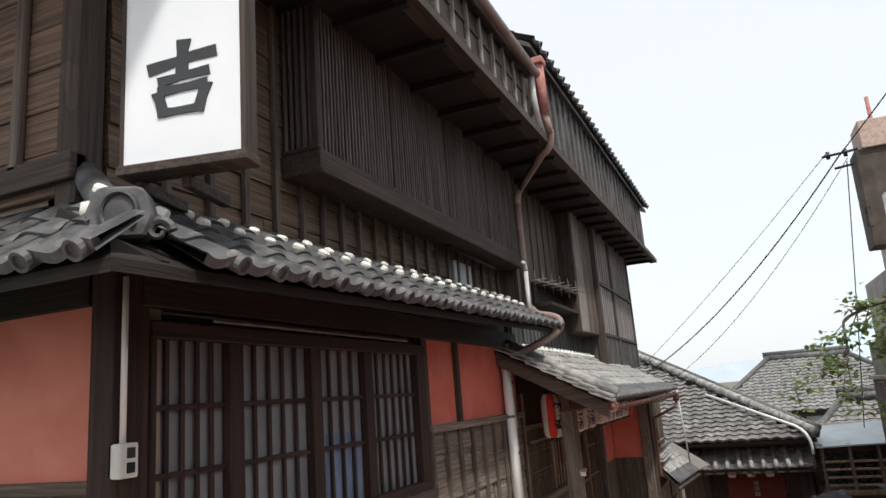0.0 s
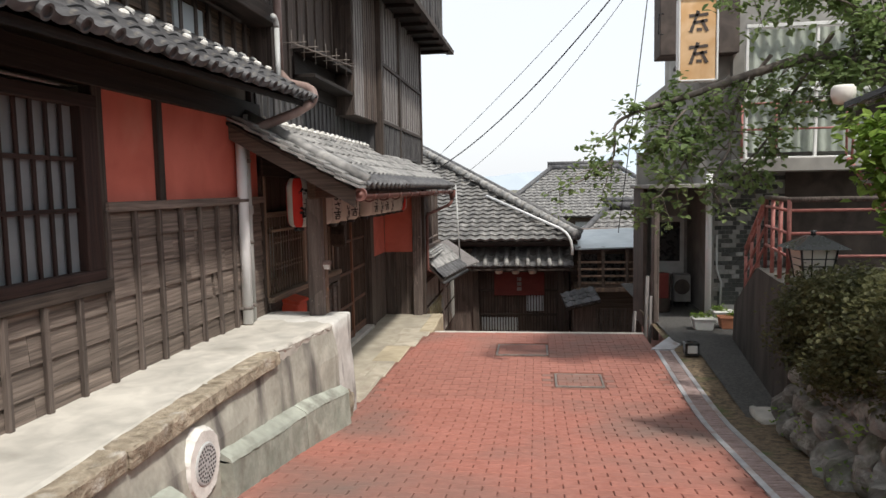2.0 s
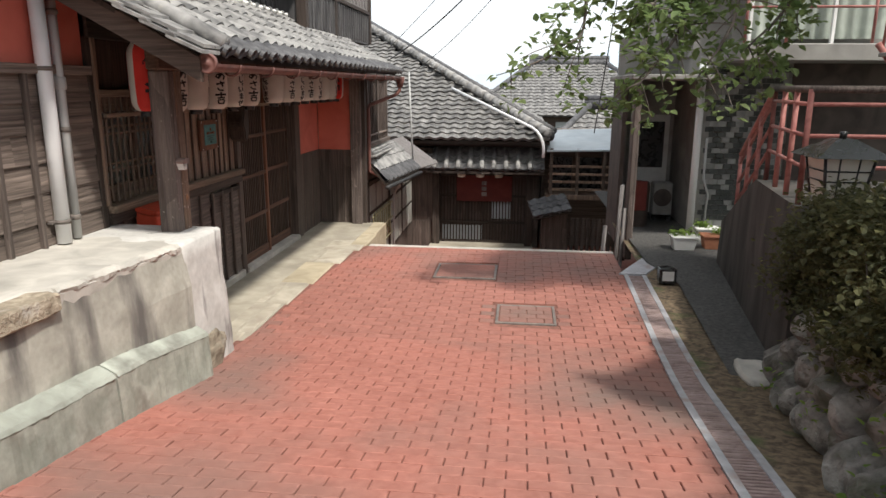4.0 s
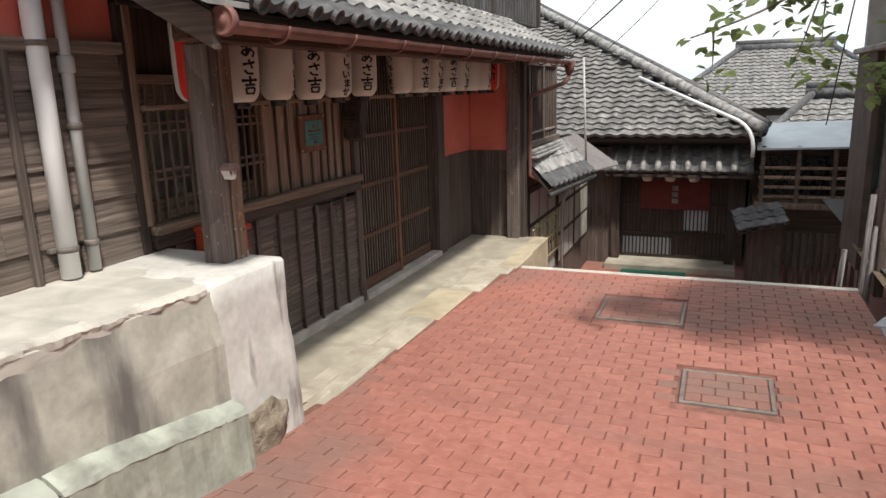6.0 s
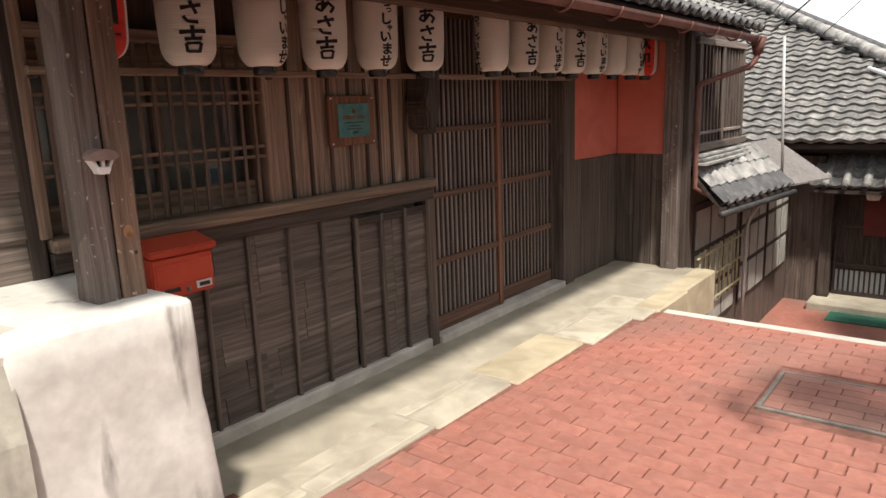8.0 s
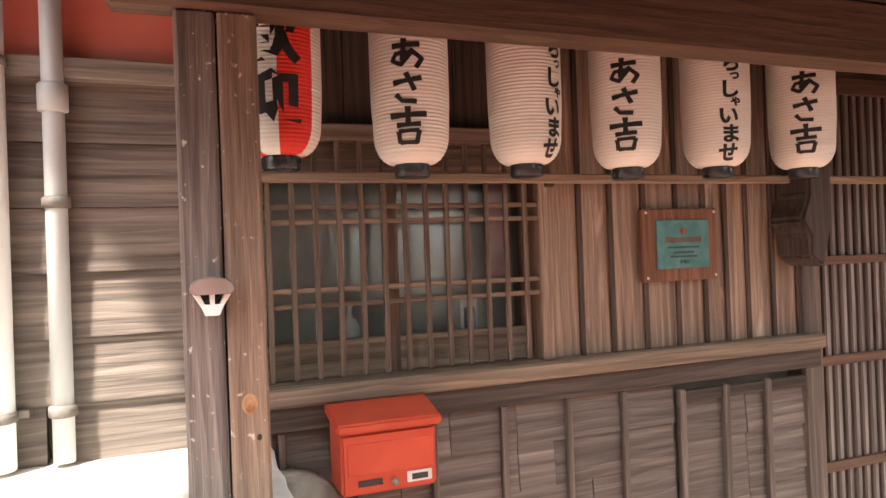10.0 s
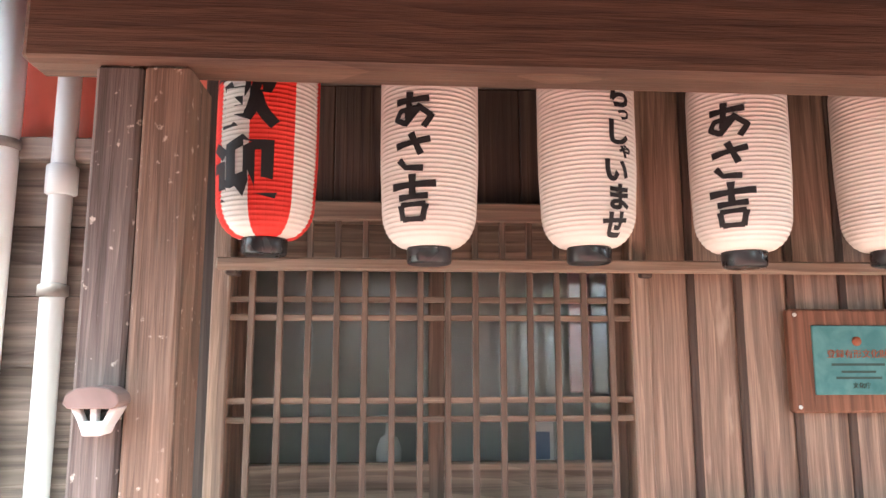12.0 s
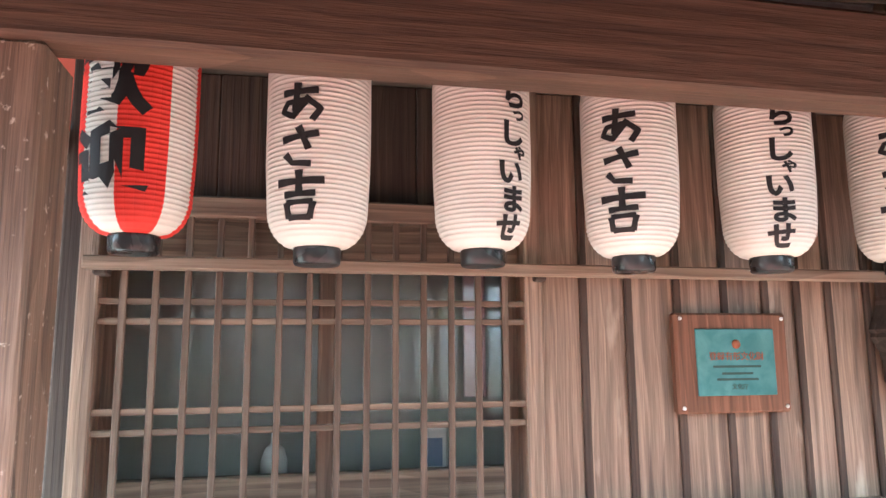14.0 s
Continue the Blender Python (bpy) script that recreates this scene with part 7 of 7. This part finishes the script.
for i, L in enumerate(list(limbs)):
    if i == 1:
        for k in range(24):
            p = L[int((0.5 + 0.5 * k / 24) * (len(L) - 1))]
            twig(p, (rnd.uniform(-0.9, 0.2), rnd.uniform(-0.4, 0.4), rnd.uniform(-1.1, 0.25)), rnd.uniform(0.25, 0.6))
    elif 2 <= i <= 6:
        for k in range(5 if i == 2 else 13):
            p = L[int((0.3 + 0.7 * rnd.random()) * (len(L) - 1))]
            twig(p, (rnd.uniform(-1, 0.6), rnd.uniform(-0.5, 0.5), rnd.uniform(-0.9, 0.2)), rnd.uniform(0.2, 0.5))
    else:
        for k in range(22):
            p = L[int((0.2 + 0.8 * rnd.random()) * (len(L) - 1))]
            twig(p, (rnd.uniform(-1, 0.6), rnd.uniform(-0.6, 0.5), rnd.uniform(-0.7, 0.7)), rnd.uniform(0.3, 0.7))
# high crown clusters, mostly out of view, added to shade hedge and garden
for _ in range(110):
    cs.append(Vector((rnd.uniform(2.6, 5.6), rnd.uniform(5.4, 9.4), rnd.gauss(3.75, 0.35))))
part("trunk", bm, M_BARK, tree, smooth=True)
leaf_cloud("crown", cs, M_LEAF, tree, (0.05, 0.105), 0.055, 7, 0.8)


# ---- lower court and the houses beyond ----
# side range along the court
sr = thing("side_range", "low dark side building with paned windows and a small tiled eave", "building")
box("wall", -3.0, -1.62, 12.3, 17.2, -2.1, 0.0, M_PANEL_Z, sr, 0)
box("upper_wall", -3.0, -1.6, 12.2, 13.6, 0.0, 1.5, M_PANEL_Z, sr, 0)
for i in range(13):
    box("upper_slat", -1.6, -1.58, 12.47 + 0.1 * i, 12.5 + 0.1 * i, 0.42, 1.3, M_PANEL_Z, sr, 0.002)
for y in (12.4, 13.1, 13.78):
    box("upper_frame", -1.6, -1.565, y - 0.03, y + 0.03, 0.42, 1.34, M_BATTEN, sr)
for z0, z1, x1 in ((0.36, 0.42, -1.53), (0.5, 0.53, -1.57), (1.3, 1.36, -1.56)):
    box("upper_rail", -1.6, x1, 12.33, 13.84, z0, z1, M_PLANK, sr)
slab("eave_deck", (-1.29, 12.22, -0.12), (-1.09, 13.95, -0.12), (-1.62, 13.95, 0.26), (-1.62, 12.22, 0.26), 0.04, M_DARK_Y, sr)
tile_roof(sr, (-1.3, 12.22, -0.1), (0.115, 1, 0), (-0.37, 0.04, 0.38), 9, 3, 0.192, 0.18, M_TILE_DARK, M_TILE)
for i in range(3):
    box("ridge_tile", -1.62, -1.49 + 0.03 * i, 12.24, 13.9, 0.31 - 0.035 * i, 0.338 - 0.035 * i, M_TILE, sr, 0.005)
slab("metal_eave", (-1.11, 13.96, -0.1), (-0.93, 15.3, -0.15), (-1.62, 15.5, 0.3), (-1.62, 13.96, 0.33), 0.02, M_GREYCLAD, sr)
rod("eave_gutter", [(-1.25, 12.1, -0.16), (-1.05, 13.95, -0.17)], 0.03, M_WIRE, sr, 8)
for y0, y1 in ((12.5, 13.9), (14.1, 15.2), (15.3, 16.4)):
    box("window_frame", -1.62, -1.6, y0, y1, -1.5, -0.15, M_DARK_Z, sr)
    for i in range(3):
        for j in range(3):
            dy, dz = (y1 - y0) / 3, 0.43
            box("window_pane", -1.6, -1.592, y0 + i * dy + 0.03, y0 + (i + 1) * dy - 0.03, -1.48 + j * dz + 0.03, -1.48 + (j + 1) * dz - 0.03, M_FROST, sr, 0)
for i in range(9):
    rod("bamboo_rail", [(-1.54, 12.5 + 0.16 * i, -1.2), (-1.54, 12.5 + 0.16 * i, -0.6)], 0.012, M_BAMBOO, sr, 6)
for z in (-1.15, -0.9, -0.65):
    rod("bamboo_rail", [(-1.53, 12.4, z), (-1.53, 13.95, z)], 0.013, M_BAMBOO, sr, 6)
rod("white_pipe", bend((-1.1, 13.95, -0.18), (-1.45, 13.98, -0.25), (-1.52, 14.0, -0.6)) + [(-1.52, 14.0, -2.0)], 0.02, M_PIPE_GREY, sr)
rod("pole", [(-1.19, 14.0, -0.05), (-1.25, 14.0, 1.42)], 0.014, M_PIPE_GREY, sr)

# annex with red curtain
ax = thing("annex_house", "two-storey tiled annex with a red curtained doorway", "house")
AY = 16.9
box("wall", -3.6, 0.95, AY, 21, -2.1, 0.2, M_PANEL_Z, ax, 0)
box("court_wall", -1.62, -1.2, AY - 0.3, AY, -2.1, 0.0, M_PANEL_Z, ax, 0.005)
for x in (-1.2, 0.68):
    box("door_post", x, x + 0.14, AY - 0.35, AY - 0.2, -2.05, -0.25, M_DARK_Z, ax, 0.006)
box("door_head", -1.2, 1.0, AY - 0.2, AY - 0.02, -0.55, -0.3, M_DARK_X, ax)
# curtain and its grey marks are coloured dark for the doorway's shade
box("door_curtain", -0.72, 0.4, AY - 0.16, AY - 0.14, -1.08, -0.5, M_CLOTH_RED, ax, 0.004)
for i, ch in enumerate("三本道"):
    box("curtain_mark", -0.21, -0.11, AY - 0.165, AY - 0.161, -0.75 - 0.11 * i, -0.67 - 0.11 * i, M_GREYCLAD, ax, 0)
for i in range(27):
    x = -1.05 + 0.063 * i
    box("door_bar", x, x + 0.022, AY - 0.1, AY - 0.07, -1.95, -0.6, M_LATTICE, ax, 0.002)
for a, b, z0, z1 in ((-1.02, -0.2, -1.92, -1.6), (0.0, 0.38, -1.45, -1.05)):
    box("door_paper", a, b, AY - 0.066, AY - 0.06, z0, z1, M_SHOJI, ax, 0)
for z in (-1.95, -1.55, -1.0):
    box("door_rail", -1.06, 0.68, AY - 0.105, AY - 0.06, z, z + 0.05, M_DARK_X, ax, 0.002)
for i in range(3):
    bm = bmesh.new()
    lathe(bm, [(0.02, 0), (0.07, 0.01), (0.09, 0.07), (0.07, 0.13), (0.02, 0.14)], 14, (-0.6 + 0.37 * i, AY - 0.45, -0.56))
    part("small_lantern", bm, M_PAPER, ax, smooth=True)
slab("pent_deck", (-1.25, AY - 0.75, -0.4), (1.02, AY - 0.75, -0.4), (1.02, AY + 0.05, 0.02), (-1.25, AY + 0.05, 0.02), 0.05, M_DARK_X, ax)
tile_roof(ax, (-1.3, AY - 0.76, -0.38), (1, 0, 0), (0, 0.8, 0.42), 10, 4, 0.232, 0.22, M_TILE_DARK, M_TILE)
rolls = mesh_of("roll_tile", (lambda b: (tube(b, [(0, 0, 0), (0, 0.9, 0.47)], 0.05, 9), b)[1])(bmesh.new()), M_TILE, True)
for i in range(9):
    piece("roll_tile", rolls, ax, Matrix.Translation((-1.12 + 0.2325 * i, AY - 0.78, -0.33)))
box("upper_band", -2.2, 0.98, AY - 0.25, AY, 0.03, 0.24, M_DARK_X, ax, 0.004)
slab("roof_deck", (-2.4, AY - 0.75, 0.18), (1.1, AY - 0.75, 0.18), (-4.3, AY + 4.9, 3.0), (-6.0, AY + 4.9, 3.0), 0.06, M_DARK_X, ax)
slab("roof_deck", (1.1, AY - 0.75, 0.18), (1.1, AY + 9, 0.18), (-4.3, AY + 9, 3.0), (-4.3, AY + 4.9, 3.0), 0.06, M_TILE, ax)
up = Vector((0, 5.65, 2.82))
tile_stuff("roof_tiles", (-4.75, AY - 0.8, 0.2), (1, 0, 0), up, 26, 33, 0.225, 0.19, M_TILE_FAR, ax, keep=lambda a, b: a < 5.85 - 5.4 * b / up.length)
tile_stuff("roof_tiles_side", (1.14, AY - 0.78, 0.2), (0, 1, 0), (-5.4, 0, 2.82), 40, 31, 0.225, 0.19, M_TILE_FAR, ax, keep=lambda a, b: a > 5.65 * b / 6.09 - 0.2)
for k, (o, r) in enumerate((((0.0, 0.0, 0.1), 0.09), ((0.06, 0.1, 0.2), 0.07), ((0.0, 0.2, 0.12), 0.06))):
    rod("hip_ridge", [Vector((1.12, AY - 0.78, 0.18)) + Vector(o), Vector((-4.3, AY + 4.9, 3.0)) + Vector(o)], r, M_TILE_DARK, ax, 10)
hip_me = mesh_of("hip_tile", (lambda b: (tube(b, [(0, 0, 0), (-0.19, 0.2, 0.1)], [0.1, 0.085], 9), b)[1])(bmesh.new()), M_TILE, True)
for i in range(29):
    f = i / 29
    piece("hip_tile", hip_me, ax, Matrix.Translation(Vector((1.1, AY - 0.78, 0.33)).lerp(Vector((-4.3, AY + 4.9, 3.14)), f)))
rod("roof_pipe", bend((0.98, AY - 0.9, -0.1), (1.02, AY - 0.92, 0.3), (0.75, AY - 0.75, 0.45)) + [(-0.95, AY + 0.95, 1.16)], 0.03, M_PIPE, ax)
mt = thing("doormat", "green doormat before the annex", "mat")
box("mat_pad", -0.95, 0.1, AY - 1.15, AY - 0.55, -2.05, -2.03, M_MAT_GREEN, mt, 0.004)
struct(box("floor_annex_step", -1.25, 0.85, AY - 0.75, AY, -2.06, -1.95, M_PORCH, None, 0.01), "concrete doorstep of the annex")

# house with the wooden gallery
gh = thing("gallery_house", "timber house with a wooden gallery and pale sheet roof", "house")
box("wall", 1.0, 2.6, 17.2, 22, -2.4, 0.1, M_PLANK_X, gh, 0)
slab("sheet_roof", (1.05, 16.2, 0.02), (2.75, 16.2, 0.06), (2.75, 18, 0.35), (1.05, 18, 0.3), 0.03, M_BLUE_ROOF, gh)
for z in (-0.76, -0.61, -0.46, -0.31):
    box("gallery_rail", 1.1, 2.7, 16.28, 16.31, z, z + 0.045, M_VBOARD, gh, 0.003)
for x in (1.15, 1.65, 2.15, 2.62):
    box("gallery_post", x - 0.03, x + 0.03, 16.26, 16.34, -0.86, 0.05, M_PLANK_X, gh, 0.003)
box("gallery_floor", 1.05, 2.75, 16.2, 17.2, -0.92, -0.83, M_VBOARD, gh, 0.004)
for a, b in ((1.2, 1.6), (1.75, 2.2)):
    box("window", a, b, 17.17, 17.2, -0.95, -0.2, M_BLACK, gh, 0)
slab("small_roof", (0.82, 15.05, -1.1), (1.5, 15.25, -0.98), (1.4, 15.75, -0.78), (0.72, 15.55, -0.9), 0.03, M_DARK_X, gh)
tile_roof(gh, (0.82, 15.05, -1.08), (0.68, 0.2, 0.12), (-0.1, 0.5, 0.2), 4, 3, 0.18, 0.18, M_TILE_DARK, M_TILE_DARK)
box("side_stall", 0.98, 1.45, 15.5, 15.9, -2.1, -1.05, M_PANEL_Z, gh)
for i in range(16):
    box("fence_slat", 1.05 + 0.1 * i, 1.11 + 0.1 * i, 16.0 + 0.01 * (i % 3), 16.03 + 0.01 * (i % 3), -2.4, -1.25, M_PANEL_Z, gh, 0.003)
for i, (x, l) in enumerate(((1.75, 0.9), (1.82, 0.6), (1.6, 0.35))):
    rod("leaning_pole", [(x, 11.3 + 0.1 * i, -1.6), (x + 0.06, 11.35 + 0.1 * i, -1.6 + l + 0.75)], 0.025, M_GREYCLAD, gh, 6)

# roofs further down the hill
def far_house(x0, x1, y0, y1, ze, zr_, label, m=M_TILE_FAR):
    ob = thing("hill_house", label, "house")
    box("wall", x0 + 0.4, x1 - 0.4, y0 + 0.5, y1 - 0.5, -3.2, ze, M_PLANK_X, ob, 0)
    cx0, cx1, cy = x0 + (y1 - y0) * 0.32, x1 - (y1 - y0) * 0.32, (y0 + y1) / 2
    bm = bmesh.new()
    v = [bm.verts.new(p) for p in ((x0, y0, ze), (x1, y0, ze), (x1, y1, ze), (x0, y1, ze), (cx0, cy, zr_), (cx1, cy, zr_))]
    for f in ((0, 1, 5, 4), (1, 2, 5), (2, 3, 4, 5), (3, 0, 4)):
        bm.faces.new([v[i] for i in f])
    bm.faces.new(v[3::-1])
    part("roof", bm, m, ob)
    up = Vector((0, cy - y0, zr_ - ze))
    w, l = 0.28, 0.26
    tile_stuff("roof_tiles", (x0, y0 - 0.1, ze + 0.03), (1, 0, 0), up, int((x1 - x0) / w), int(up.length / l), w, l, m, ob, keep=lambda a, b: (cx0 - x0) * b / up.length < a < (x1 - x0) - (x1 - cx1) * b / up.length)
    rod("ridge", [(cx0 - 0.2, cy, zr_ + 0.12), (cx1 + 0.2, cy, zr_ + 0.12)], 0.16, M_TILE_DARK, ob)
    rod("ridge", [(cx0 - 0.2, cy, zr_ + 0.3), (cx1 + 0.2, cy, zr_ + 0.3)], 0.1, M_TILE_DARK, ob)
    rod("hip", [(x1, y0, ze + 0.1), (cx1, cy, zr_ + 0.15)], 0.1, M_TILE_DARK, ob)
    rod("hip", [(x0, y0, ze + 0.1), (cx0, cy, zr_ + 0.15)], 0.1, M_TILE_DARK, ob)
    n = int((x1 - x0 - 1) / 0.9)
    for i in range(n):
        box("window", x0 + 0.7 + 0.9 * i, x0 + 1.3 + 0.9 * i, y0 + 0.46, y0 + 0.5, ze - 0.9, ze - 0.2, M_SHOJI, ob, 0)
    return ob


far_house(-1.6, 6.4, 29.0, 37.0, 0.1, 2.05, "tiled house lower on the hillside")
far_house(1.2, 5.6, 22.5, 27.0, -0.6, 0.55, "small tiled house below the gallery")
# hills at the horizon, with the haze put into their pale blue colour
def hill(name, x0, x1, d, h, seed):
    bm = bmesh.new()
    n = 60
    prev = None
    for i in range(n + 1):
        x = x0 + (x1 - x0) * i / n
        t = math.sin(math.pi * i / n)
        z = h * t * (0.75 + 0.35 * noise.noise(Vector((i * 0.12, seed, 0))) + 0.06 * noise.noise(Vector((i * 0.7, seed, 3))))
        row = [bm.verts.new((x, d, -30)), bm.verts.new((x, d, z)), bm.verts.new((x, d + 400, -30))]
        if prev:
            bm.faces.new((prev[0], row[0], row[1], prev[1]))
            bm.faces.new((prev[1], row[1], row[2], prev[2]))
        prev = row
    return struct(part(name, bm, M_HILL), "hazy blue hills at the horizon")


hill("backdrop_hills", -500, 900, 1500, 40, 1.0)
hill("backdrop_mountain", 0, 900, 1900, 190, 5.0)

# ---- wires across the sky ----
def wire(name, a, b, sag, r, label):
    a, b = Vector(a), Vector(b)
    ob = thing(name, label, "cable")
    pts = [a.lerp(b, t) - Vector((0, 0, sag * 4 * t * (1 - t))) for t in span(0, 1, 24)]
    rod("cable", pts, r, M_WIRE, ob, 6)
    return ob


ins = Vector((1.92, 12.5, 4.88))
wire("power_cable", (-2.2, 17.5, 1.75), ins + Vector((0.0, 0, 0)), 0.35, 0.013, "thick black overhead cable")
wire("power_cable", (-2.3, 17.5, 1.9), ins + Vector((-0.15, 0, 0.1)), 0.1, 0.006, "thin black overhead cable")
wire("power_cable", (-1.7, 17.5, 1.5), ins + Vector((0.12, 0, -0.05)), 0.35, 0.006, "thin black overhead cable")
wire("power_cable", ins, (5.5, 6.0, 8.5), 0.15, 0.011, "black overhead cable to the building")
wire("power_cable", ins + Vector((0.1, 0, -0.1)), (1.7, 14.0, 0.5), 0.05, 0.008, "slack black cable dropping from the bracket")
br = thing("cable_bracket", "cross arm with insulators on the building corner", "cable bracket")
rod("cross_arm", [ins + Vector((-0.25, -0.1, 0.0)), ins + Vector((0.7, 0.1, 0.12))], 0.02, M_WIRE, br, 6)
rod("cross_arm", [ins + Vector((-0.1, -0.1, -0.22)), ins + Vector((0.7, 0.1, -0.1))], 0.02, M_WIRE, br, 6)
rod("arm_post", [ins + Vector((0.55, 0, -0.6)), ins + Vector((0.55, 0, 0.9))], 0.03, M_REDPIPE, br, 6)
for x in (-0.15, 0.1, 0.3):
    rod("insulator", [ins + Vector((x, 0, -0.02)), ins + Vector((x, 0, 0.1))], 0.03, M_BLACK, br, 8)


# ---- manholes and pavers ----
def manhole(x0, x1, y0, y1, grid, label):
    ob = thing("manhole_cover", label, "manhole cover")
    z = zr((y0 + y1) / 2)
    for a, b, c, d in ((x0, x1, y0, y0 + 0.024), (x0, x1, y1 - 0.024, y1), (x0, x0 + 0.024, y0 + 0.024, y1 - 0.024), (x1 - 0.024, x1, y0 + 0.024, y1 - 0.024)):
        box("frame_bar", a, b, c, d, z - 0.08, z + 0.003, M_IRON, ob, 0.003)
    a0, a1, c0_, c1_ = x0 + 0.028, x1 - 0.028, y0 + 0.028, y1 - 0.028
    box("cover_bed", x0 + 0.024, x1 - 0.024, y0 + 0.024, y1 - 0.024, z - 0.08, z - 0.006, M_JOINT, ob, 0)
    if grid:
        h = (c1_ - c0_) / 4
        for j in range(4):
            cuts = [a0] + [a0 + (a1 - a0) * f for f in ((0.36, 0.7) if j % 2 else (0.2, 0.52, 0.84))] + [a1]
            for p, q in zip(cuts, cuts[1:]):
                box("cover_paver", p + 0.004, q - 0.004, c0_ + j * h + 0.004, c0_ + (j + 1) * h - 0.004, z - 0.02, z + 0.004, M_BRICK, ob, 0.003)
    else:
        n = 6
        h = (c1_ - c0_) / n
        for j in range(n):
            cuts = sorted([a0, a1] + [a0 + (a1 - a0) * f for f in ((0.33, 0.72) if j % 2 else (0.15, 0.5, 0.86))])
            for p, q in zip(cuts, cuts[1:]):
                box("cover_paver", p + 0.002, q - 0.002, c0_ + j * h + 0.002, c0_ + (j + 1) * h - 0.002, z - 0.02, z + 0.004, M_BRICK, ob, 0.002)
    return (x0 - 0.01, x1 + 0.01, y0 - 0.01, y1 + 0.01)


HOLES = [manhole(-0.27, 0.36, 9.38, 9.94, False, "square manhole cover filled with red pavers"), manhole(0.405, 0.9, 8.08, 8.56, True, "square manhole cover with half pavers in an iron frame")]
BW, BL = 0.0925, 0.185


def paver_bm(l, w):
    bm = bmesh.new()
    e = 0.004
    lo = [bm.verts.new(p) for p in ((0, 0, -0.03), (l, 0, -0.03), (l, w, -0.03), (0, w, -0.03))]
    mi = [bm.verts.new(p) for p in ((0, 0, 0.0), (l, 0, 0.0), (l, w, 0.0), (0, w, 0.0))]
    hi = [bm.verts.new(p) for p in ((e, e, 0.004), (l - e, e, 0.004), (l - e, w - e, 0.004), (e, w - e, 0.004))]
    for a, b in ((lo, mi), (mi, hi)):
        for i in range(4):
            bm.faces.new((a[i], a[(i + 1) % 4], b[(i + 1) % 4], b[i]))
    bm.faces.new(hi)
    return bm


PV = mesh_of("brick", paver_bm(BL - 0.006, BW - 0.0025), M_BRICK)
SRC = paver_bm(1, 1)
src_v = [v.co.copy() for v in SRC.verts]
SRC.verts.index_update()
SRC.faces.ensure_lookup_table()
src_f = [[v.index for v in f.verts] for f in SRC.faces]
SRC.free()
vs, fs, count = [], [], 0
rnd = random.Random(3)
j = 0
y = 0.4
while y < CREST - 0.05 - BW * 0.5:
    xl, xr = road_left(y + BW / 2) + 0.012, grate_x(y) - 0.006
    x = xl - (BL / 2 if j % 2 else 0.0) - (xl % BL)
    zc = zr(y + BW / 2)
    tilt = math.atan((zr(y + BW) - zr(y)) / BW)
    while x < xr:
        a, b = max(x, xl), min(x + BL, xr)
        x += BL
        if b - a < 0.03:
            continue
        if any(a < h[1] and b > h[0] and y < h[3] and y + BW > h[2] for h in HOLES):
            mid = next(h for h in HOLES if a < h[1] and b > h[0] and y < h[3] and y + BW > h[2])
            if a < mid[0] - 0.03:
                b = mid[0]
            elif b > mid[1] + 0.03:
                a = mid[1]
            else:
                continue
        dz = rnd.uniform(-0.002, 0.002)
        if 7.6 < y < 9.25 and b - a > BL - 0.01 and count < 300:
            piece("brick", PV, road, Matrix.Translation((a, y, zc - 0.004 + dz)) @ pose(0, 0, 0, math.degrees(tilt), rnd.uniform(-0.4, 0.4), rnd.uniform(-0.5, 0.5)))
            count += 1
            continue
        base = len(vs)
        l, w = b - a - 0.006, BW - 0.0025
        for v in src_v:
            px = (0 if v.x == 0 else l if v.x == 1 else (0.004 if v.x < 0.5 else l - 0.004))
            py = (0 if v.y == 0 else w if v.y == 1 else (0.004 if v.y < 0.5 else w - 0.004))
            vs.append((a + px, y + py, zc - 0.004 + dz + v.z + (py - w / 2) * math.tan(tilt)))
        fs += [[base + i for i in f] for f in src_f]
    y += BW
    j += 1
me = bpy.data.meshes.new("pavers")
me.from_pydata(vs, [], fs)
me.materials.append(M_BRICK)
pav = new("pavers", me)
pav.parent = road
tagged(pav, "", "", "", "stuff")
